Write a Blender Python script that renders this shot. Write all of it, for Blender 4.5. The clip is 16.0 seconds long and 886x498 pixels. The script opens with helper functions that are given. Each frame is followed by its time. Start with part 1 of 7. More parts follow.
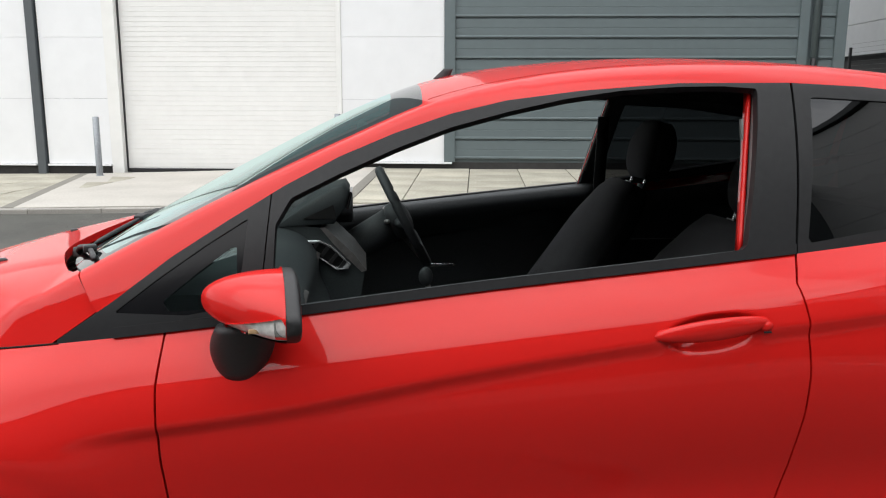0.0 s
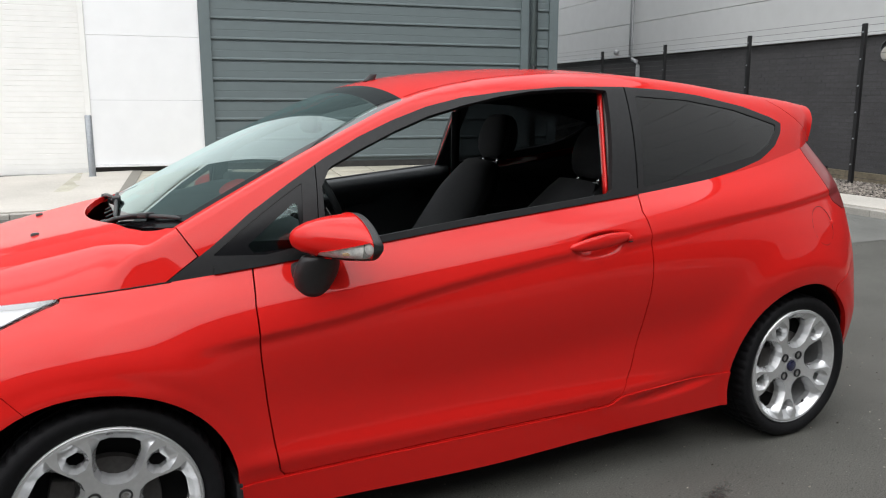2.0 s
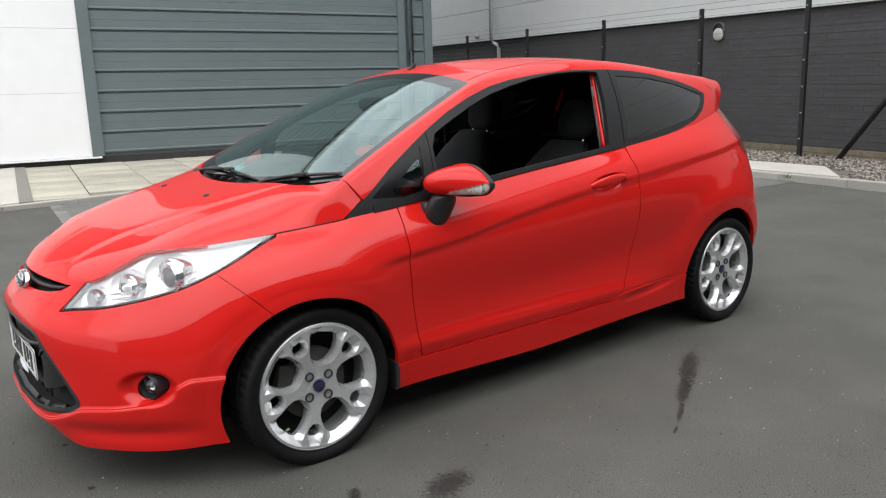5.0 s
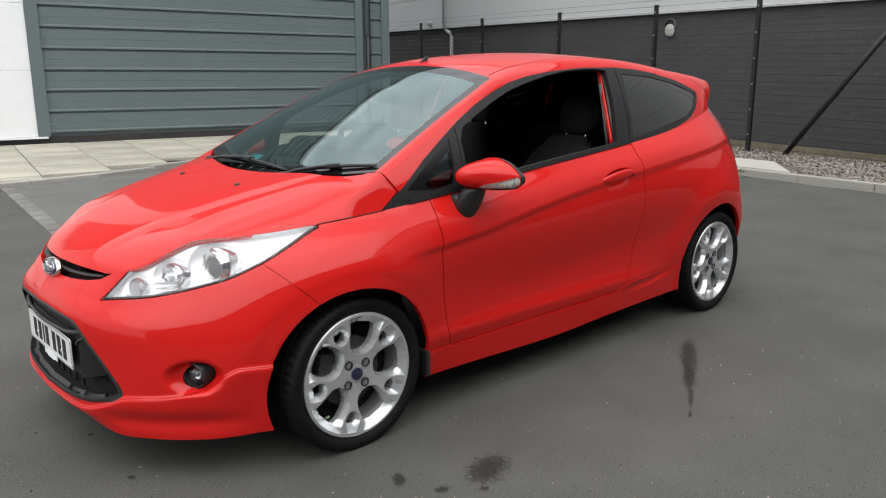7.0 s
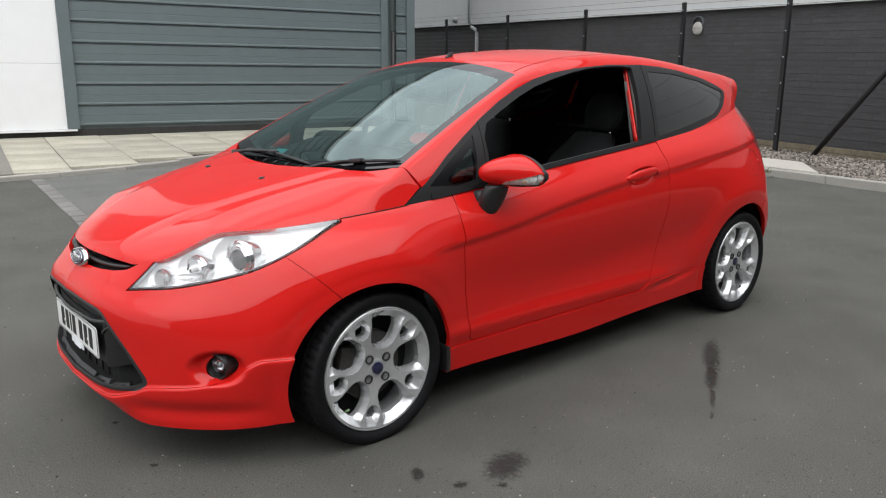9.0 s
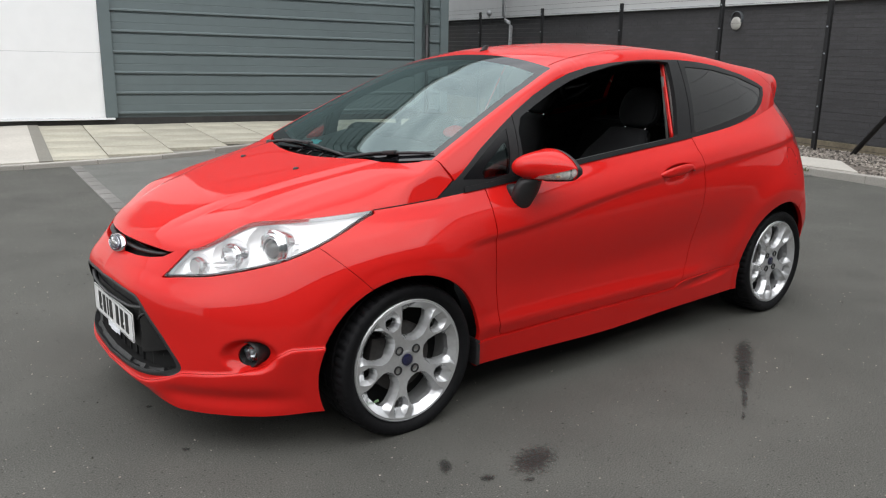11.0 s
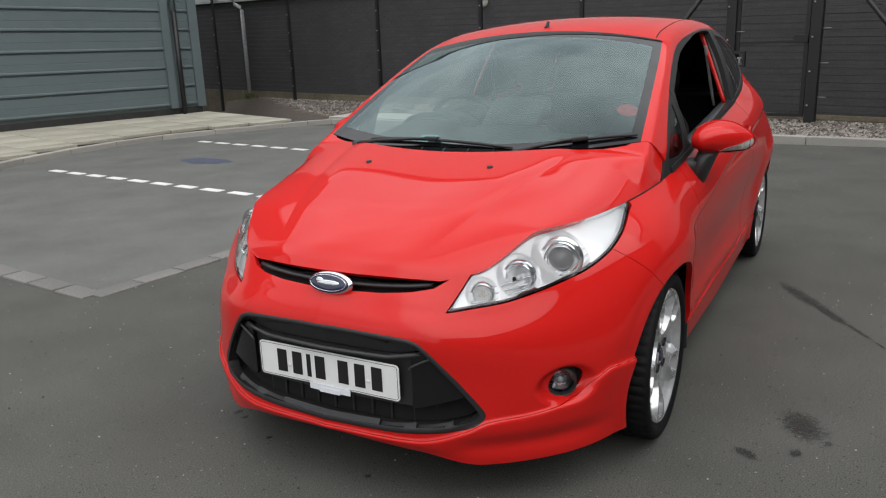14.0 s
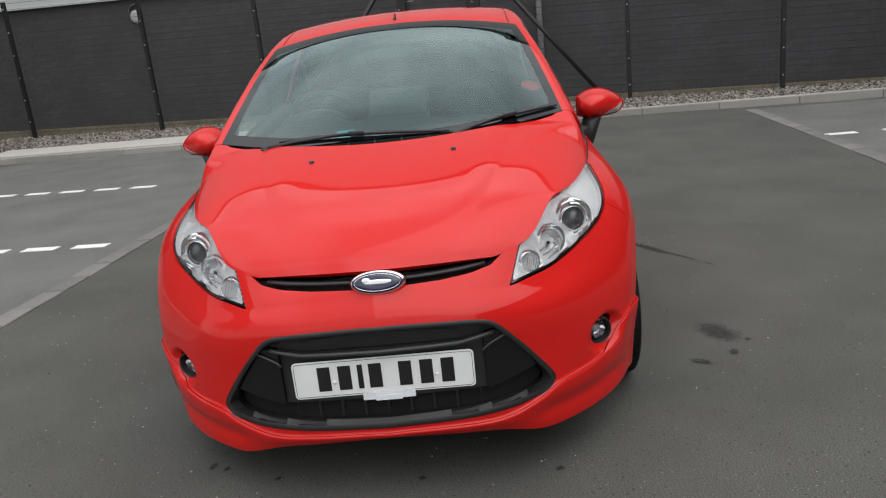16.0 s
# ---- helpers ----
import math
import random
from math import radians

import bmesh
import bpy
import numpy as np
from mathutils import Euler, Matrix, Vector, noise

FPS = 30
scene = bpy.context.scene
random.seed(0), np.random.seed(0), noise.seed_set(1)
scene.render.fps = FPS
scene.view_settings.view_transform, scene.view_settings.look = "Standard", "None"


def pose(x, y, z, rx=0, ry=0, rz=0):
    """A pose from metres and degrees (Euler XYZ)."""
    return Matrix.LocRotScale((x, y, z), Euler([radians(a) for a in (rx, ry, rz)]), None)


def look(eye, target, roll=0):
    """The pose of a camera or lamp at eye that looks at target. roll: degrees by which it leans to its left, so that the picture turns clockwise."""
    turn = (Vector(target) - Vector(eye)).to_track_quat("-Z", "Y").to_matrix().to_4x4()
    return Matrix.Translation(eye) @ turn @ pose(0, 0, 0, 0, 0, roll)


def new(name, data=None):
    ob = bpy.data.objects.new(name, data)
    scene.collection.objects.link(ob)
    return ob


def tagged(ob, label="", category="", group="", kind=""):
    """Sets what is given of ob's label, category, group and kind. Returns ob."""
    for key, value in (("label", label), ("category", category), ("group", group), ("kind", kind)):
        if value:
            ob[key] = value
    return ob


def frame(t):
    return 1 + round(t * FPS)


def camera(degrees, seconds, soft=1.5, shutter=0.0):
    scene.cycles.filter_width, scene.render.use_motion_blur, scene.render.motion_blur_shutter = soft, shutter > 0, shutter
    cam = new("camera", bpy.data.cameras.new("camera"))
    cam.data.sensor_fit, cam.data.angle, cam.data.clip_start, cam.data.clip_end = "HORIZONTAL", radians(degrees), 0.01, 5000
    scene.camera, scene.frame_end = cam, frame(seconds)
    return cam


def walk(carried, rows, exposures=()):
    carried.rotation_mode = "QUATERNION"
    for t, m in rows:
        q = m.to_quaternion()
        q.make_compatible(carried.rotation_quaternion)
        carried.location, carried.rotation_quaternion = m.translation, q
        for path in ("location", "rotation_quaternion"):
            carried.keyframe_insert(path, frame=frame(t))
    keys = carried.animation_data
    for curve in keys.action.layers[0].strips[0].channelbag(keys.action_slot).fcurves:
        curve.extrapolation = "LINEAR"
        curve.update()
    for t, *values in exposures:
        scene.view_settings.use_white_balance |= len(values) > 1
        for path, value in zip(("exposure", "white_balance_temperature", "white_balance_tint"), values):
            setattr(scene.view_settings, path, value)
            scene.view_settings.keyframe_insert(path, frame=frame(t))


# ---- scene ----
cam = camera(60.6, 16.0, soft=1.15)
PATH = [
    (0, (0.798, -2.256, 1.302), (1.005, -0.3, 0.942), 0.2),
    (0.5, (0.631, -2.42, 1.3), (1.021, -0.486, 0.973), 1.6),
    (1, (0.424, -2.557, 1.297), (1.059, -0.697, 0.929), 0.6),
    (1.5, (0.233, -2.725, 1.29), (0.948, -0.897, 0.904), 0.1),
    (2, (-0.026, -2.771, 1.276), (0.846, -1.006, 0.922), 0.0),
    (2.5, (-0.261, -2.836, 1.286), (0.648, -1.098, 0.896), -0.1),
    (3, (-0.463, -2.964, 1.279), (0.463, -1.238, 0.872), -0.9),
    (3.5, (-0.692, -2.958, 1.272), (0.317, -1.275, 0.884), -1.2),
    (4, (-0.892, -2.969, 1.287), (0.19, -1.342, 0.858), -0.9),
    (4.5, (-1.033, -3.073, 1.288), (0.084, -1.463, 0.884), -2.0),
    (4.7, (-1.09, -3.089, 1.268), (0.057, -1.5, 0.869), -2.0),
    (6.8, (-1.482, -2.914, 1.303), (-0.174, -1.465, 0.87), -0.5),
    (7, (-1.484, -2.909, 1.307), (-0.175, -1.461, 0.872), -0.2),
    (7.5, (-1.488, -2.912, 1.307), (-0.221, -1.426, 0.873), -0.2),
    (8, (-1.483, -2.907, 1.304), (-0.221, -1.417, 0.869), 0.1),
    (10.5, (-1.492, -2.92, 1.304), (-0.23, -1.439, 0.842), 0.5),
    (11, (-1.494, -2.907, 1.303), (-0.292, -1.377, 0.842), 0.9),
    (11.5, (-1.637, -2.808, 1.296), (-0.343, -1.352, 0.846), 0.2),
    (12, (-1.814, -2.594, 1.294), (-0.431, -1.227, 0.83), 0.8),
    (12.5, (-1.941, -2.297, 1.29), (-0.496, -1.013, 0.777), 0.5),
    (13, (-2.158, -2.001, 1.286), (-0.592, -0.87, 0.768), -0.2),
    (13.5, (-2.319, -1.683, 1.293), (-0.644, -0.723, 0.771), -1.3),
    (14, (-2.451, -1.34, 1.31), (-0.764, -0.394, 0.802), -2.1),
    (14.5, (-2.629, -1.041, 1.304), (-0.838, -0.312, 0.793), -4.4),
    (15, (-2.645, -0.748, 1.268), (-0.799, -0.189, 0.743), -4.7),
    (15.5, (-2.659, -0.51, 1.285), (-0.769, -0.116, 0.763), -5.3),
    (16, (-2.741, -0.292, 1.291), (-0.817, -0.195, 0.755), -6.0),
]
walk(cam, [(t, look(eye, target, roll)) for t, eye, target, roll in PATH],
     [(0.0, 0.08), (2.0, 0.18), (4.0, 0.22), (7.0, 0.07), (11.0, 0.04), (12.5, -0.15), (14.5, -0.28), (16.0, -0.28)])

# ---------------------------------------------------------------- light
world = bpy.data.worlds.new("overcast_sky")
scene.world = world
world.use_nodes = True
wn = world.node_tree.nodes
wl = world.node_tree.links
wn.clear()
w_out = wn.new("ShaderNodeOutputWorld")
w_bg = wn.new("ShaderNodeBackground")
w_sky = wn.new("ShaderNodeTexSky")
w_sky.sky_type = "NISHITA"
w_sky.sun_disc = False
w_sky.sun_elevation = radians(48)
w_sky.sun_rotation = radians(200)
w_sky.air_density, w_sky.dust_density, w_sky.ozone_density = 1.0, 3.0, 1.0
# a broken cloud deck: the blue of the clear sky is mostly replaced by grey-white cloud
w_tc = wn.new("ShaderNodeTexCoord")
w_map = wn.new("ShaderNodeMapping")
w_map.inputs["Scale"].default_value = (1.0, 1.0, 2.4)
w_noise = wn.new("ShaderNodeTexNoise")
w_noise.inputs["Scale"].default_value = 2.1
w_noise.inputs["Detail"].default_value = 6.0
w_noise.inputs["Roughness"].default_value = 0.55
w_ramp = wn.new("ShaderNodeValToRGB")
w_ramp.color_ramp.elements[0].position, w_ramp.color_ramp.elements[0].color = 0.36, (14.2, 14.9, 15.9, 1)
w_ramp.color_ramp.elements[1].position, w_ramp.color_ramp.elements[1].color = 0.66, (32.3, 32.6, 33.1, 1)
w_mix = wn.new("ShaderNodeMix")
w_mix.data_type = "RGBA"
w_mix.inputs[0].default_value = 0.88
wl.new(w_tc.outputs["Generated"], w_map.inputs["Vector"])
wl.new(w_map.outputs["Vector"], w_noise.inputs["Vector"])
wl.new(w_noise.outputs["Fac"], w_ramp.inputs["Fac"])
wl.new(w_sky.outputs["Color"], w_mix.inputs[6])
wl.new(w_ramp.outputs["Color"], w_mix.inputs[7])
# an overcast sky is about three times as bright overhead as at the horizon
w_sep = wn.new("ShaderNodeSeparateXYZ")
w_lift = wn.new("ShaderNodeMapRange")
w_lift.inputs["From Min"].default_value, w_lift.inputs["From Max"].default_value = 0.0, 1.0
w_lift.inputs["To Min"].default_value, w_lift.inputs["To Max"].default_value = 0.42, 1.04
w_scale = wn.new("ShaderNodeVectorMath")
w_scale.operation = "SCALE"
wl.new(w_tc.outputs["Generated"], w_sep.inputs["Vector"])
wl.new(w_sep.outputs["Z"], w_lift.inputs["Value"])
wl.new(w_mix.outputs[2], w_scale.inputs[0])
wl.new(w_lift.outputs["Result"], w_scale.inputs["Scale"])
wl.new(w_scale.outputs["Vector"], w_bg.inputs["Color"])
w_bg.inputs["Strength"].default_value = 0.10
wl.new(w_bg.outputs["Background"], w_out.inputs["Surface"])

sun = new("sun", bpy.data.lights.new("sun", "SUN"))
sun.data.energy = 1.5
sun.data.angle = radians(100)
sun.data.color = (1.0, 0.97, 0.93)
sun.matrix_world = look((-9, -16, 22), (0, 0, 0))


# ---------------------------------------------------------------- materials
def material(name, color, rough=0.6, metal=0.0, coat=0.0, noise_scale=0.0, noise_amount=0.0,
             bump=0.0, bump_scale=200.0, spec=0.5, second=0.0, second_scale=1.0, object_random=0.0, coat_rough=0.03, island_random=0.0):
    """A Principled surface whose colour varies at two scales, with a fine bump."""
    m = bpy.data.materials.new(name)
    m.use_nodes = True
    nt = m.node_tree
    b = nt.nodes["Principled BSDF"]
    b.inputs["Base Color"].default_value = (*color, 1)
    b.inputs["Roughness"].default_value = rough
    b.inputs["Metallic"].default_value = metal
    b.inputs["Coat Weight"].default_value = coat
    b.inputs["Coat Roughness"].default_value = coat_rough
    b.inputs["Specular IOR Level"].default_value = spec
    tc = nt.nodes.new("ShaderNodeTexCoord")

    def tex(scale, detail=4.0):
        n = nt.nodes.new("ShaderNodeTexNoise")
        n.inputs["Scale"].default_value = scale
        n.inputs["Detail"].default_value = detail
        nt.links.new(tc.outputs["Object"], n.inputs["Vector"])
        return n.outputs["Fac"]

    factor = None
    for scale, amount in ((noise_scale, noise_amount), (second_scale, second)):
        if amount > 0:
            r = nt.nodes.new("ShaderNodeMapRange")
            r.inputs["From Min"].default_value, r.inputs["From Max"].default_value = 0.25, 0.75
            r.inputs["To Min"].default_value, r.inputs["To Max"].default_value = 1 - amount, 1 + amount
            nt.links.new(tex(scale), r.inputs["Value"])
            factor = multiply(nt, factor, r.outputs["Result"])
    if object_random > 0:
        oi = nt.nodes.new("ShaderNodeObjectInfo")
        r = nt.nodes.new("ShaderNodeMapRange")
        r.inputs["To Min"].default_value, r.inputs["To Max"].default_value = 1 - object_random, 1 + object_random
        nt.links.new(oi.outputs["Random"], r.inputs["Value"])
        factor = multiply(nt, factor, r.outputs["Result"])
    if island_random > 0:
        gi = nt.nodes.new("ShaderNodeNewGeometry")
        r = nt.nodes.new("ShaderNodeMapRange")
        r.inputs["To Min"].default_value, r.inputs["To Max"].default_value = 1 - island_random, 1 + island_random
        nt.links.new(gi.outputs["Random Per Island"], r.inputs["Value"])
        factor = multiply(nt, factor, r.outputs["Result"])
    if factor is not None:
        v = nt.nodes.new("ShaderNodeVectorMath")
        v.operation = "SCALE"
        v.inputs[0].default_value = color
        nt.links.new(factor, v.inputs["Scale"])
        nt.links.new(v.outputs["Vector"], b.inputs["Base Color"])
    if bump > 0:
        bp = nt.nodes.new("ShaderNodeBump")
        bp.inputs["Strength"].default_value = bump
        bp.inputs["Distance"].default_value = 0.01
        nt.links.new(tex(bump_scale), bp.inputs["Height"])
        nt.links.new(bp.outputs["Normal"], b.inputs["Normal"])
    return m


def multiply(nt, a, b):
    if a is None:
        return b
    n = nt.nodes.new("ShaderNodeMath")
    n.operation = "MULTIPLY"
    nt.links.new(a, n.inputs[0])
    nt.links.new(b, n.inputs[1])
    return n.outputs[0]


def glass_material(name, tint, reflect=(1.0, 1.0, 1.0), faces=1.85):
    """Thin automotive glass: a tinted see-through sheet with a Fresnel gloss."""
    m = bpy.data.materials.new(name)
    m.use_nodes = True
    nt = m.node_tree
    nt.nodes.remove(nt.nodes["Principled BSDF"])
    out = nt.nodes["Material Output"]
    tr = nt.nodes.new("ShaderNodeBsdfTransparent")
    tr.inputs["Color"].default_value = (*tint, 1)
    gl = nt.nodes.new("ShaderNodeBsdfGlossy")
    gl.inputs["Roughness"].default_value = 0.005
    gl.inputs["Color"].default_value = (*reflect, 1)
    fr = nt.nodes.new("ShaderNodeFresnel")
    fr.inputs["IOR"].default_value = 1.52
    mx = nt.nodes.new("ShaderNodeMixShader")
    two = nt.nodes.new("ShaderNodeMath")              # both faces of the sheet reflect
    two.operation, two.use_clamp = "MULTIPLY", True
    two.inputs[1].default_value = faces
    nt.links.new(fr.outputs["Fac"], two.inputs[0])
    nt.links.new(two.outputs[0], mx.inputs["Fac"])
    nt.links.new(tr.outputs["BSDF"], mx.inputs[1])
    nt.links.new(gl.outputs["BSDF"], mx.inputs[2])
    nt.links.new(mx.outputs["Shader"], out.inputs["Surface"])
    return m


PAINT = material("red_car_paint", (0.59, 0.0125, 0.0100), rough=0.5, coat=0.66, coat_rough=0.012, noise_scale=900, noise_amount=0.04, spec=0.03)
BLACK_TRIM = material("satin_black_trim", (0.019, 0.0195, 0.0205), rough=0.45, noise_scale=60, noise_amount=0.12, spec=0.25)
BLACK_PLASTIC = material("grained_black_plastic", (0.021, 0.021, 0.022), rough=0.45, spec=0.45, noise_scale=300, noise_amount=0.2, bump=0.15, bump_scale=900)
# lighter copy of the black plastic, to paint the highlight on the grille lips
GRILLE_LIP = material("highlit_black_plastic", (0.045, 0.045, 0.047), rough=0.42, spec=0.5, noise_scale=300, noise_amount=0.15)
GLOSS_BLACK = material("gloss_black", (0.008, 0.008, 0.009), rough=0.12, noise_scale=30, noise_amount=0.1)
FRIT = material("printed_glass_edge", (0.006, 0.006, 0.007), rough=0.03, spec=0.4, noise_scale=30, noise_amount=0.1)
DARK_EDGE = material("dark_glass_edge", (0.005, 0.005, 0.006), rough=0.25, spec=0.25, noise_scale=30, noise_amount=0.1)
CAVITY = material("dark_cavity", (0.006, 0.006, 0.006), rough=0.9, noise_scale=20, noise_amount=0.3)
RUBBER = material("tyre_rubber", (0.006, 0.006, 0.007), rough=0.62, spec=0.2, noise_scale=40, noise_amount=0.25, second=0.15, second_scale=6, bump=0.2, bump_scale=400)
ALLOY = material("silver_alloy", (0.68, 0.69, 0.70), rough=0.27, metal=0.66, noise_scale=80, noise_amount=0.06, coat=0.4, coat_rough=0.1)
STEEL = material("dull_steel", (0.32, 0.31, 0.30), rough=0.45, metal=0.9, noise_scale=60, noise_amount=0.2)
BRAKE = material("dark_brake_iron", (0.045, 0.042, 0.040), rough=0.5, metal=0.4, noise_scale=60, noise_amount=0.25)
CHROME = material("chrome", (0.82, 0.83, 0.84), rough=0.08, metal=1.0, noise_scale=50, noise_amount=0.03)
LAMP_SHELL = material("lamp_reflector", (0.90, 0.905, 0.91), rough=0.24, metal=0.30, noise_scale=40, noise_amount=0.05)
LAMP_CHROME = material("lamp_chrome", (0.86, 0.87, 0.88), rough=0.09, metal=0.95, noise_scale=50, noise_amount=0.03)
PROJECTOR = material("projector_glass", (0.06, 0.062, 0.066), rough=0.08, coat=0.6, noise_scale=30, noise_amount=0.1)
INDICATOR = material("indicator_reflector", (0.66, 0.66, 0.64), rough=0.3, coat=0.5, noise_scale=70, noise_amount=0.35)
BADGE_BLUE = material("badge_blue", (0.010, 0.012, 0.050), rough=0.2, coat=1.0, noise_scale=60, noise_amount=0.1)
WHITE_GLOSS = material("white_plate", (0.80, 0.80, 0.79), rough=0.3, noise_scale=20, noise_amount=0.03)
LETTER_BLACK = material("plate_black", (0.012, 0.012, 0.012), rough=0.4, noise_scale=60, noise_amount=0.1)
TAIL_RED = material("tail_lamp_red", (0.24, 0.004, 0.006), rough=0.3, coat=0.5, noise_scale=50, noise_amount=0.1)
CLOTH = material("charcoal_cloth", (0.023, 0.024, 0.026), rough=0.95, noise_scale=500, noise_amount=0.35, second=0.2, second_scale=8, bump=0.3, bump_scale=700)
ROOF_CLOTH = material("charcoal_roof_lining", (0.030, 0.031, 0.033), rough=0.95, noise_scale=6, noise_amount=0.1)
SOFT_BLACK = material("soft_black_dash", (0.042, 0.047, 0.050), rough=0.6, noise_scale=200, noise_amount=0.2, bump=0.1, bump_scale=800)
# soft black with the teal-grey of skylight put into its colour
DASH = material("skylit_black_dash", (0.040, 0.049, 0.051), rough=0.55, noise_scale=200, noise_amount=0.2, bump=0.1, bump_scale=800)
LINING = material("grey_pillar_lining", (0.17, 0.168, 0.16), rough=0.85, noise_scale=100, noise_amount=0.08)
PAPER_RED = material("red_disc_paper", (0.55, 0.05, 0.05), rough=0.7, noise_scale=80, noise_amount=0.1)
PAPER_WHITE = material("white_paper", (0.75, 0.77, 0.80), rough=0.8, noise_scale=60, noise_amount=0.05)
PAPER_TEAL = material("teal_tag", (0.10, 0.55, 0.60), rough=0.6, noise_scale=60, noise_amount=0.1)
GREEN_CAP = material("green_valve_cap", (0.20, 0.34, 0.17), rough=0.5, noise_scale=60, noise_amount=0.1)
AMBER = material("amber_bulb", (0.50, 0.33, 0.18), rough=0.3, noise_scale=60, noise_amount=0.1)
GLASS_CLEAR = glass_material("laminated_glass", (0.70, 0.80, 0.78), (0.76, 0.95, 0.93), 1.45)
SCREEN_GLASS = glass_material("tinted_screen_glass", (0.52, 0.61, 0.59), (0.78, 0.95, 0.94), 1.62)
GLASS_TINT = glass_material("privacy_glass", (0.05, 0.052, 0.055), faces=1.3)
LENS = glass_material("lamp_lens", (0.95, 0.96, 0.97), faces=1.0)
FOG_LENS = glass_material("fog_lens", (0.72, 0.73, 0.75), faces=1.0)

def tarmac(name, color, amount):
    """Worn tarmac: fine grain, with pale chips of stone and small dark pits scattered through it."""
    m = material(name, color, rough=0.9, noise_scale=200, noise_amount=amount, second=0.18, second_scale=1.6, bump=0.22, bump_scale=300, spec=0.3)
    nt = m.node_tree
    b = nt.nodes["Principled BSDF"]
    colour = b.inputs["Base Color"].links[0].from_socket
    tc = nt.nodes.new("ShaderNodeTexCoord")
    factor = None
    for scale, share, near, far, peak in ((75.0, 0.86, 0.10, 0.22, 2.3), (60.0, 0.84, 0.14, 0.30, 0.45)):
        v = nt.nodes.new("ShaderNodeTexVoronoi")
        v.inputs["Scale"].default_value = scale
        nt.links.new(tc.outputs["Object"], v.inputs["Vector"])
        chip = nt.nodes.new("ShaderNodeMapRange")
        chip.inputs["From Min"].default_value, chip.inputs["From Max"].default_value = near, far
        chip.inputs["To Min"].default_value, chip.inputs["To Max"].default_value = peak - 1, 0.0
        nt.links.new(v.outputs["Distance"], chip.inputs["Value"])
        pick = nt.nodes.new("ShaderNodeMath")                # only a few of the cells hold one
        pick.operation = "GREATER_THAN"
        pick.inputs[1].default_value = share
        sep = nt.nodes.new("ShaderNodeSeparateColor")
        nt.links.new(v.outputs["Color"], sep.inputs["Color"])
        nt.links.new(sep.outputs[0], pick.inputs[0])
        plus = nt.nodes.new("ShaderNodeMath")
        plus.operation = "ADD"
        plus.inputs[1].default_value = 1.0
        nt.links.new(multiply(nt, chip.outputs["Result"], pick.outputs[0]), plus.inputs[0])
        factor = multiply(nt, factor, plus.outputs[0])
    sc = nt.nodes.new("ShaderNodeVectorMath")
    sc.operation = "SCALE"
    nt.links.new(colour, sc.inputs[0])
    nt.links.new(factor, sc.inputs["Scale"])
    nt.links.new(sc.outputs["Vector"], b.inputs["Base Color"])
    return m


ASPHALT = tarmac("asphalt", (0.0815, 0.0805, 0.0725), 0.6)
ASPHALT_BAY = tarmac("bay_asphalt", (0.130, 0.131, 0.122), 0.5)


def stain_material():
    """Dark wet-looking patch whose ragged edge fades into the tarmac."""
    m = material("oil_stain", (0.016, 0.015, 0.014), rough=0.6, noise_scale=30, noise_amount=0.4)
    nt = m.node_tree
    b, out = nt.nodes["Principled BSDF"], nt.nodes["Material Output"]
    tc = nt.nodes.new("ShaderNodeTexCoord")
    grad = nt.nodes.new("ShaderNodeTexGradient")
    grad.gradient_type = "SPHERICAL"
    mp = nt.nodes.new("ShaderNodeMapping")
    mp.inputs["Location"].default_value = (-1, -1, 0)
    mp.inputs["Scale"].default_value = (2, 2, 0)
    nt.links.new(tc.outputs["Generated"], mp.inputs["Vector"])
    nt.links.new(mp.outputs["Vector"], grad.inputs["Vector"])
    n = nt.nodes.new("ShaderNodeTexNoise")
    n.inputs["Scale"].default_value, n.inputs["Detail"].default_value, n.inputs["Roughness"].default_value = 45.0, 10.0, 0.75
    nt.links.new(tc.outputs["Object"], n.inputs["Vector"])
    rag = nt.nodes.new("ShaderNodeMath")
    rag.operation = "MULTIPLY"
    rag.inputs[1].default_value = 2.2
    nt.links.new(n.outputs["Fac"], rag.inputs[0])
    mul = nt.nodes.new("ShaderNodeMath")
    mul.operation = "MULTIPLY_ADD"
    mul.inputs[1].default_value = 1.1
    nt.links.new(grad.outputs["Fac"], mul.inputs[0])
    nt.links.new(rag.outputs[0], mul.inputs[2])
    r = nt.nodes.new("ShaderNodeMapRange")
    r.inputs["From Min"].default_value, r.inputs["From Max"].default_value = 1.45, 1.85
    r.inputs["To Max"].default_value = 0.58
    nt.links.new(mul.outputs[0], r.inputs["Value"])
    tr = nt.nodes.new("ShaderNodeBsdfTransparent")
    mx = nt.nodes.new("ShaderNodeMixShader")
    nt.links.new(r.outputs["Result"], mx.inputs["Fac"])
    nt.links.new(tr.outputs["BSDF"], mx.inputs[1])
    nt.links.new(b.outputs["BSDF"], mx.inputs[2])
    nt.links.new(mx.outputs["Shader"], out.inputs["Surface"])
    return m


STAIN = stain_material()
MORTAR_BED = material("grey_mortar_bed", (0.20, 0.19, 0.165), rough=0.95, noise_scale=40, noise_amount=0.15, second=0.1, second_scale=1.5)
ROAD_WHITE = material("road_marking", (0.72, 0.72, 0.70), rough=0.8, noise_scale=60, noise_amount=0.12, second=0.1, second_scale=6)
ROAD_BLUE = material("faded_blue_paint", (0.062, 0.072, 0.11), rough=0.9, noise_scale=14, noise_amount=0.3)
KERB = material("kerb_concrete", (0.34, 0.325, 0.295), rough=0.92, noise_scale=60, noise_amount=0.16, second=0.12, second_scale=2.0, bump=0.3, bump_scale=160, object_random=0.10)
